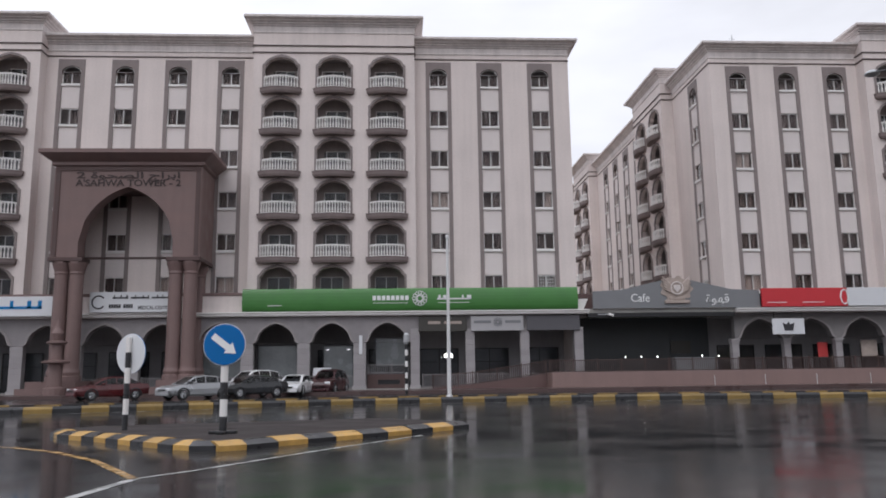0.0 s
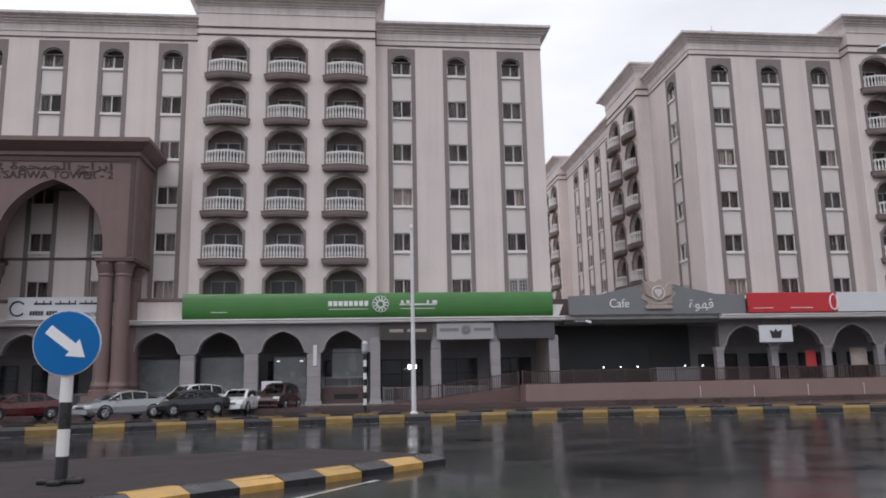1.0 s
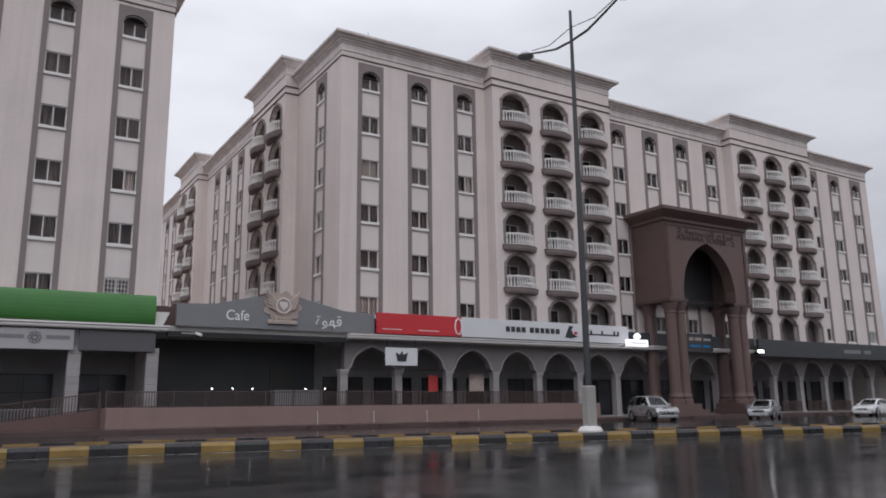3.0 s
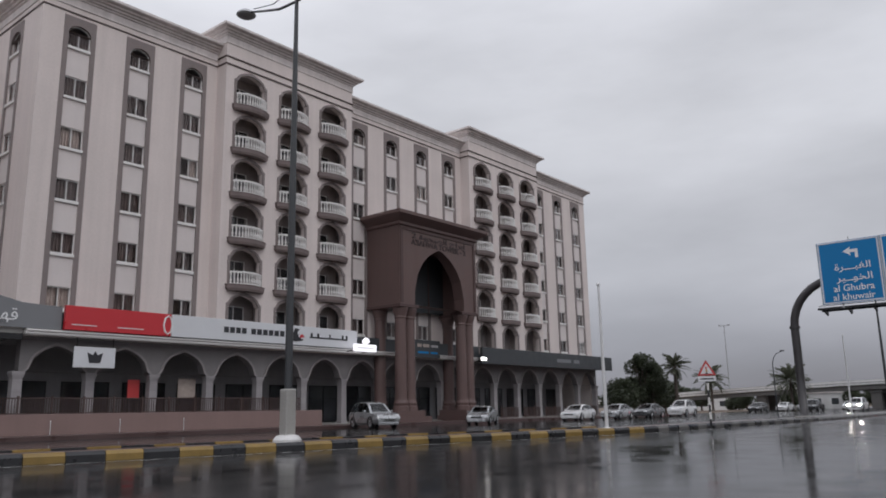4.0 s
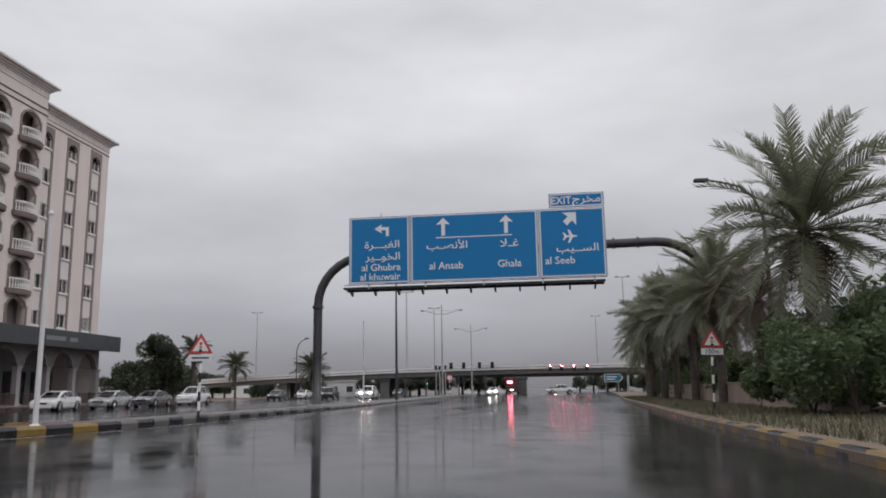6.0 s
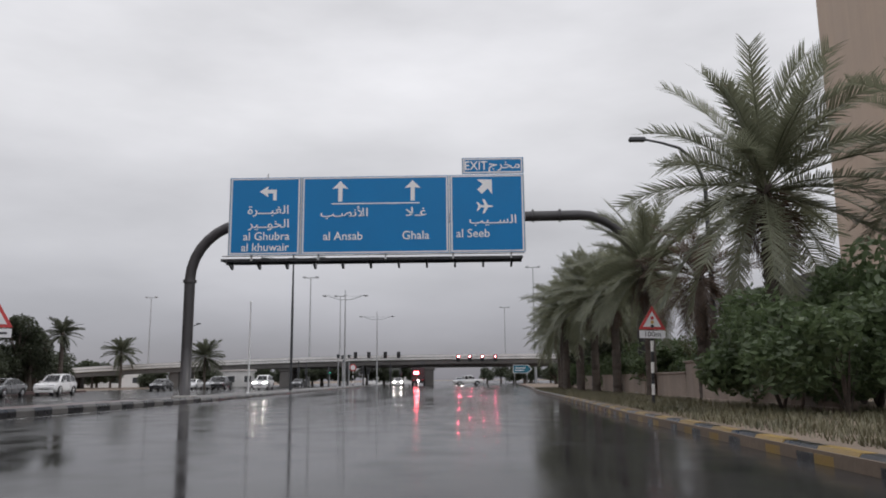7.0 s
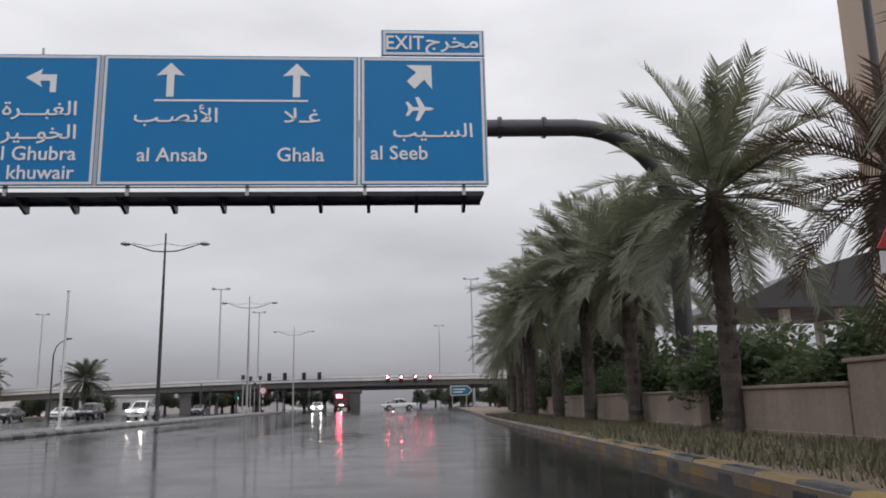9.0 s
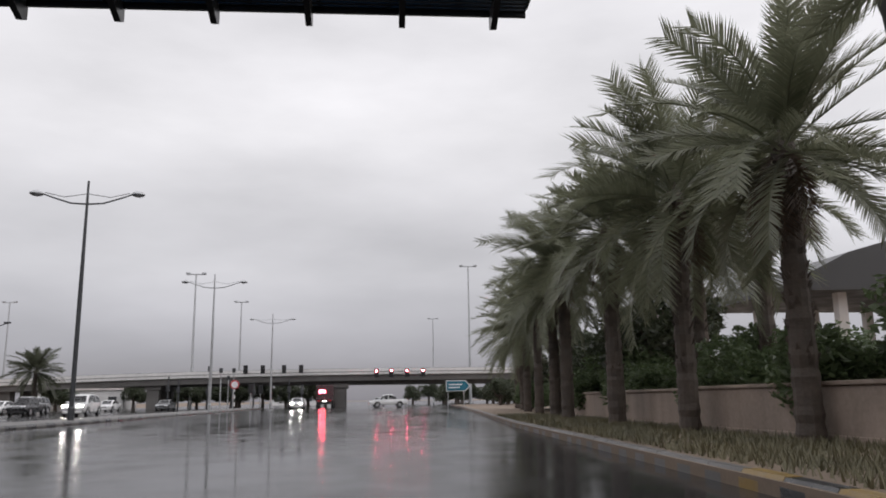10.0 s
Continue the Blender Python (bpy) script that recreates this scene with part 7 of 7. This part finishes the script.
# ---------------------------------------------------------------- cars
def car_meshes(kind):
    """Body, glass and trim of a car as rings along its length (front at +x)."""
    if kind == "sedan":
        L, W, belt, roof, st = 4.6, 1.78, 0.92, 1.45, [(-2.28, 0.55, 0.90, None), (-2.2, 0.42, 0.98, None), (-1.75, 0.28, 1.02, 1.03), (-1.05, 0.24, 1.0, 1.40), (-0.2, 0.22, 0.98, 1.46),
                                                     (0.45, 0.22, 0.96, 1.38), (1.2, 0.24, 0.93, 0.95), (1.9, 0.26, 0.82, None), (2.22, 0.36, 0.70, None), (2.3, 0.46, 0.58, None)]
    elif kind == "suv":
        L, W, belt, roof, st = 4.8, 1.9, 1.1, 1.8, [(-2.36, 0.6, 1.08, None), (-2.3, 0.42, 1.12, 1.2), (-2.05, 0.34, 1.14, 1.70), (-1.2, 0.3, 1.13, 1.82), (-0.2, 0.28, 1.12, 1.82), (0.4, 0.28, 1.10, 1.72),
                                                  (1.1, 0.3, 1.08, 1.12), (1.9, 0.32, 1.02, None), (2.3, 0.42, 0.88, None), (2.4, 0.52, 0.7, None)]
    else:  # pickup
        L, W, belt, roof, st = 5.2, 1.82, 1.05, 1.72, [(-2.6, 0.6, 1.02, None), (-2.55, 0.45, 1.06, None), (-1.0, 0.4, 1.06, None), (-0.75, 0.38, 1.06, 1.66), (0.0, 0.36, 1.06, 1.76), (0.65, 0.36, 1.05, 1.66),
                                                     (1.35, 0.38, 1.03, 1.07), (2.1, 0.4, 0.96, None), (2.5, 0.46, 0.84, None), (2.6, 0.54, 0.7, None)]
    body, panes = bmesh.new(), []
    rows = []
    for x, zb, zt, _ in st:
        k = 1.0 - 0.12 * max(0, abs(x) / (L / 2) - 0.75) * 4
        w = W / 2 * k
        rows.append([(x, -w * 0.92, zb), (x, -w, zb + 0.12), (x, -w * 1.02, (zb + zt) / 2 + 0.05), (x, -w * 0.97, zt - 0.02), (x, -w * 0.86, zt + 0.01),
                     (x, w * 0.86, zt + 0.01), (x, w * 0.97, zt - 0.02), (x, w * 1.02, (zb + zt) / 2 + 0.05), (x, w, zb + 0.12), (x, w * 0.92, zb)])
    vr = [[body.verts.new(p) for p in r] for r in rows]
    for a, b in zip(vr, vr[1:]):
        for k in range(10):
            body.faces.new((a[k], b[k], b[(k + 1) % 10], a[(k + 1) % 10]))
    body.faces.new(vr[0])
    body.faces.new(vr[-1][::-1])
    # cabin: pillars and roof in paint, panes as glass
    cab = [(x, zt, zr) for x, _, zt, zr in st if zr]
    ring = []
    for x, zt, zr in cab:
        wb, wr = W / 2 * 0.86, W / 2 * (0.86 - 0.2 * (zr - zt) / 0.7)
        ring.append([(x, -wb, zt), (x, -wr, max(zt + 0.01, zr - 0.05)), (x, -wr + 0.12, zr), (x, wr - 0.12, zr), (x, wr, max(zt + 0.01, zr - 0.05)), (x, wb, zt)])
    cr = [[body.verts.new(p) for p in r] for r in ring]
    gl = [[Vector(p) + Vector((0, math.copysign(0.006, p[1]), 0.004)) for p in r] for r in ring]
    last = len(cr) - 1
    for i in range(last):
        a, b = cr[i], cr[i + 1]
        slope_end = (i == 0 and ring[0][2][2] - ring[0][0][2] < 0.15) or i == last - 1 or (i == 0)
        for k in range(5):
            screen = slope_end and k == 2
            sidep = k in (0, 4)
            if screen or sidep:
                q = [gl[i][k], gl[i + 1][k], gl[i + 1][k + 1], gl[i][k + 1]]
                c = sum(q, Vector()) / 4
                q = [c + (p - c) * 0.93 for p in q]
                pane_bm = bmesh.new()
                pane_bm.faces.new([pane_bm.verts.new(p) for p in q])
                panes.append(pane_bm)
                # pillars: a painted frame round the opening
                co = [v.co for v in (a[k], b[k], b[k + 1], a[k + 1])]
                mid = sum(co, Vector()) / 4
                inner = [body.verts.new(mid + (v - mid) * 0.91) for v in co]
                outer = [a[k], b[k], b[k + 1], a[k + 1]]
                for e in range(4):
                    body.faces.new((outer[e], outer[(e + 1) % 4], inner[(e + 1) % 4], inner[e]))
            else:
                body.faces.new((a[k], b[k], b[k + 1], a[k + 1]))
    body.faces.new(cr[0])
    body.faces.new(cr[-1][::-1])
    bmesh.ops.recalc_face_normals(body, faces=body.faces)
    bits = [("bumper", boxes((-L / 2 - 0.01, -L / 2 + 0.14, -W * 0.41, W * 0.41, 0.34, 0.58), bev=0.04)), ("bumper", boxes((L / 2 - 0.16, L / 2 + 0.02, -W * 0.40, W * 0.40, 0.26, 0.46), bev=0.04)),
            ("grille", boxes((L / 2 - 0.1, L / 2 + 0.0, -W * 0.24, W * 0.24, 0.5, 0.66), bev=0.02)),
            ("mirror", boxes((0.62, 0.78, -W / 2 - 0.16, -W / 2 + 0.02, belt + 0.02, belt + 0.15), bev=0.03)), ("mirror", boxes((0.62, 0.78, W / 2 - 0.02, W / 2 + 0.16, belt + 0.02, belt + 0.15), bev=0.03))]
    out = {}
    out["bits"] = []
    for nm, bm in bits:
        me = bpy.data.meshes.new(nm)
        bm.to_mesh(me)
        bm.free()
        out["bits"].append(me)
    for nm, bm in [("body", body)] + [("pane%d" % i, p) for i, p in enumerate(panes)]:
        me = bpy.data.meshes.new(nm)
        bm.to_mesh(me)
        bm.free()
        out[nm] = me
    for i in range(len(panes)):
        out["pane%d" % i].name = "window"
        out["pane%d" % i].materials.append(M_CARGL)
    out["dims"] = (L, W, len(panes))
    return out


CARS = {k: car_meshes(k) for k in ("sedan", "suv", "pickup")}
wheel_bm = bmesh.new()
tube(wheel_bm, [(0, -0.11, 0), (0, -0.09, 0), (0, 0.09, 0), (0, 0.11, 0)], [0.29, 0.33, 0.33, 0.29], 20)
WHEEL = bpy.data.meshes.new("tyre")
wheel_bm.to_mesh(WHEEL)
WHEEL.materials.append(M_TYRE)
rim_bm = bmesh.new()
tube(rim_bm, [(0, -0.118, 0), (0, 0.118, 0)], [0.21, 0.21], 14)
for k in range(5):
    a = k * math.tau / 5
    tube(rim_bm, [(0, -0.125, 0), (0.19 * math.cos(a), -0.125, 0.19 * math.sin(a))], 0.03, 5)
RIM = bpy.data.meshes.new("rim")
rim_bm.to_mesh(RIM)
RIM.materials.append(M_RIM)
PAINT = {n: material("car_paint_" + n, c, 0.3, 0.06, 1.0, 20.0, 0.0, metal=mt) for n, c, mt in
         (("silver", (0.42, 0.43, 0.44), 0.5), ("white", (0.72, 0.72, 0.72), 0.0), ("black", (0.02, 0.021, 0.023), 0.0), ("red", (0.09, 0.014, 0.016), 0.0),
          ("grey", (0.12, 0.125, 0.13), 0.3), ("maroon", (0.045, 0.012, 0.014), 0.0))}
for p in PAINT.values():
    p.node_tree.nodes["Principled BSDF"].inputs["Coat Weight"].default_value = 0.7


def car(x, y, turn, kind, paint, label, lights="", z=0.0):
    m = CARS[kind]
    L, W, st = m["dims"]
    c = thing("car", pose(x, y, z, 0, 0, turn), label, "car", "cars")
    for k in range(st):
        child("window", m["pane%d" % k], c, Matrix())
    for nm, src, mat in [("body", m["body"], PAINT[paint])] + [(s_.name.split(".")[0], s_, M_CABIN if "grille" in s_.name else PAINT[paint]) for s_ in m["bits"]]:
        me = src.copy()
        me.materials.clear()
        me.materials.append(mat)
        child(nm, me, c, Matrix())
    r = 0.33 if kind == "sedan" else 0.38
    part("seats", boxes((-L * 0.2, -L * 0.12, -W * 0.36, W * 0.36, 0.6, 1.2 if kind == "sedan" else 1.45), (L * 0.02, L * 0.08, -W * 0.36, -W * 0.06, 0.6, 1.2 if kind == "sedan" else 1.45),
                        (L * 0.02, L * 0.08, W * 0.06, W * 0.36, 0.6, 1.2 if kind == "sedan" else 1.45), bev=0.04), M_CABIN, c)
    for sx in (-0.295, 0.295):
        for sy in (-1, 1):
            w = child("tyre", WHEEL, c, pose(L * sx, sy * (W / 2 - 0.1), r) @ Matrix.Diagonal((r / 0.33, 1, r / 0.33, 1)))
            part("wheel_arch", tube(bmesh.new(), [(L * sx + (r + 0.05) * math.cos(q), sy * (W / 2 * 1.0), r + (r + 0.05) * math.sin(q)) for q in np.linspace(-0.25, math.pi + 0.25, 11)], 0.045, 6), M_CABIN, c)
            child("rim", RIM, w, pose(0, 0, 0, 0, 0, 0 if sy < 0 else 180))
    zf, zr = (0.66, 0.80) if kind == "sedan" else (0.86, 0.98)
    for sy in (-1, 1):
        y0 = sy * (W / 2 - 0.34)
        part("headlight", boxes((L / 2 - 0.22, L / 2 - 0.05, y0 - 0.2, y0 + 0.2, zf - 0.08, zf + 0.08), bev=0.03), M_WHITELIT if "h" in lights else M_HEADL, c)
        part("tail_light", boxes((-L / 2 + 0.0, -L / 2 + 0.1, y0 - 0.18, y0 + 0.2, zr - 0.09, zr + 0.09), bev=0.02), M_REDLIT if "t" in lights else M_TAIL, c)
    return c


for a in ((-12.5, 48.9, 226, "sedan", "silver", "silver sedan parked along the service road"), (-18.3, 50.4, 222, "sedan", "red", "dark red sedan parked by the portal"),
          (-9.6, 51.4, 222, "sedan", "black", "black sedan parked in front of the arcade"), (-10.6, 56.4, 232, "suv", "white", "white four-wheel drive parked behind the black sedan"),
          (-7.2, 54.8, 262, "sedan", "white", "white sedan parked nose out at the arcade"), (-5.2, 57.8, 258, "suv", "maroon", "dark maroon four-wheel drive parked at the arcade"),
          (47.5, 52.5, 250, "suv", "silver", "silver four-wheel drive parked by the terrace"), (57.5, 50.5, 205, "sedan", "silver", "silver sedan near the second portal"),
          (70.5, 49.5, 188, "sedan", "white", "white sedan on the service road"), (77.0, 49.0, 185, "sedan", "silver", "pale sedan on the service road"),
          (83.5, 48.8, 182, "sedan", "grey", "dark grey sedan on the service road"), (91.0, 48.4, 184, "suv", "white", "white four-wheel drive on the service road"),
          (121.0, 50.0, 182, "sedan", "black", "black sedan on the service road"), (128.0, 44.5, 182, "pickup", "black", "black pickup on the far carriageway"),
          (140.0, 52.0, 180, "sedan", "white", "white sedan on the far carriageway"), (156.0, 46.0, 180, "sedan", "white", "white sedan on the far carriageway"),
          (138.0, 48.0, 178, "suv", "silver", "silver four-wheel drive on the far carriageway"), (160.0, 40.0, 180, "sedan", "grey", "grey sedan at the junction")):
    car(*a)
car(122.0, 37.6, 181, "suv", "white", "white four-wheel drive with lit headlights coming closer", "h")
car(158.0, 22.6, 180, "sedan", "white", "white sedan with lit headlights at the junction", "h")
car(160.0, 10.6, 95, "pickup", "white", "white pickup crossing at the junction")
car(182.0, 11.5, 180, "sedan", "silver", "silver sedan with lit headlights under the flyover", "h")

tk = thing("truck", pose(164.5, 19.4, 0), "red-lit lorry waiting at the junction", "truck")
part("box_body", boxes((0.2, 6.0, -1.2, 1.2, 0.9, 3.2), bev=0.05), PAINT["maroon"], tk)
part("chassis", boxes((0.0, 6.4, -0.9, 0.9, 0.5, 0.9)), M_BLACK, tk)
part("cab", boxes((6.1, 7.9, -1.15, 1.15, 0.6, 2.7), bev=0.12), PAINT["red"], tk)
for x in (1.2, 2.5, 6.9):
    for sy in (-1, 1):
        part("tyre", tube(bmesh.new(), [(x, sy * 1.05 - 0.14, 0.48), (x, sy * 1.05 + 0.14, 0.48)], 0.48, 14), M_TYRE, tk)
part("lamp_board", boxes((0.1, 0.19, -0.1, 0.75, 2.1, 2.5), bev=0.02), M_REDLIT, tk, "glowing red tail lamp board")
for y in (-0.8, 0.8):
    part("tail_light", boxes((0.1, 0.19, y - 0.15, y + 0.15, 0.85, 1.1), bev=0.02), M_TAIL, tk)
part("reversing_light", boxes((0.1, 0.19, -0.2, 0.2, 0.75, 0.95), bev=0.02), M_WHITELIT, tk)

for x, y, h in ((31.0, 66.0, 2.2), (31.9, 66.4, 1.6), (98.6, 64.2, 0.9)):
    an = thing("antenna", pose(x, y, 30.0), "thin grey aerial on the roof edge", "antenna")
    part("rod", lathe(bmesh.new(), [(0.05, 0), (0.03, h)], 6), M_POLE, an)
    part("crossbar", boxes((-0.3, 0.3, -0.015, 0.015, h * 0.8, h * 0.8 + 0.03)), M_POLE, an)

for x, y, w, h, lab in ((196, 62, 14, 3.4, "low pale building behind the flyover"), (215, 96, 22, 4.0, "low pale building behind the flyover"), (260, 30, 16, 3.0, "low distant building beyond the junction")):
    lb = thing("low_building", pose(x, y, -0.08), lab, "building", "low buildings")
    part("wall", boxes((-4, 4, -w / 2, w / 2, 0, h)), M_PALEC, lb)
    part("roof", boxes((-4.3, 4.3, -w / 2 - 0.3, w / 2 + 0.3, h, h + 0.35)), M_CORN, lb)
    for k in range(4):
        part("window", boxes((-4.03, -3.99, -w / 2 + w * (k + 0.3) / 4, -w / 2 + w * (k + 0.7) / 4, 1.0, 2.3)), M_DARK, lb)
for i in range(9):
    tree(184 + rr.uniform(0, 16), 21 + i * 3.2 + rr.uniform(-1, 1), rr.uniform(3.2, 4.2), rr.uniform(0.7, 0.95), i, "distant dark tree under the flyover", 0.0)

# dark trees beyond the junction and at the end of the palm row
for i, (x, y, h) in enumerate(((226, 3.2, 3.4), (229, -0.6, 3.8), (232, -4.2, 4.0), (214, -11.5, 2.8), (216, -15.0, 2.6), (150, -3.2, 2.6), (143, -5.4, 3.0), (136, -4.2, 3.0), (158, -5.6, 2.6), (166, -8.5, 2.8))):
    tree(x, y, h, 0.78, i, "dark bushy tree at the far verge", 0.0)
for i in range(16):
    tree(188 + rr.uniform(0, 14), 38 + i * 5.2 + rr.uniform(-1.5, 1.5), rr.uniform(2.4, 3.4), rr.uniform(0.75, 1.0), i, "low dark tree behind the flyover", 0.0)
for i in range(5):
    tree(196 + rr.uniform(0, 10), -2 - i * 4.5, rr.uniform(2.6, 3.4), rr.uniform(0.75, 0.95), i, "low dark tree beyond the junction", 0.0)
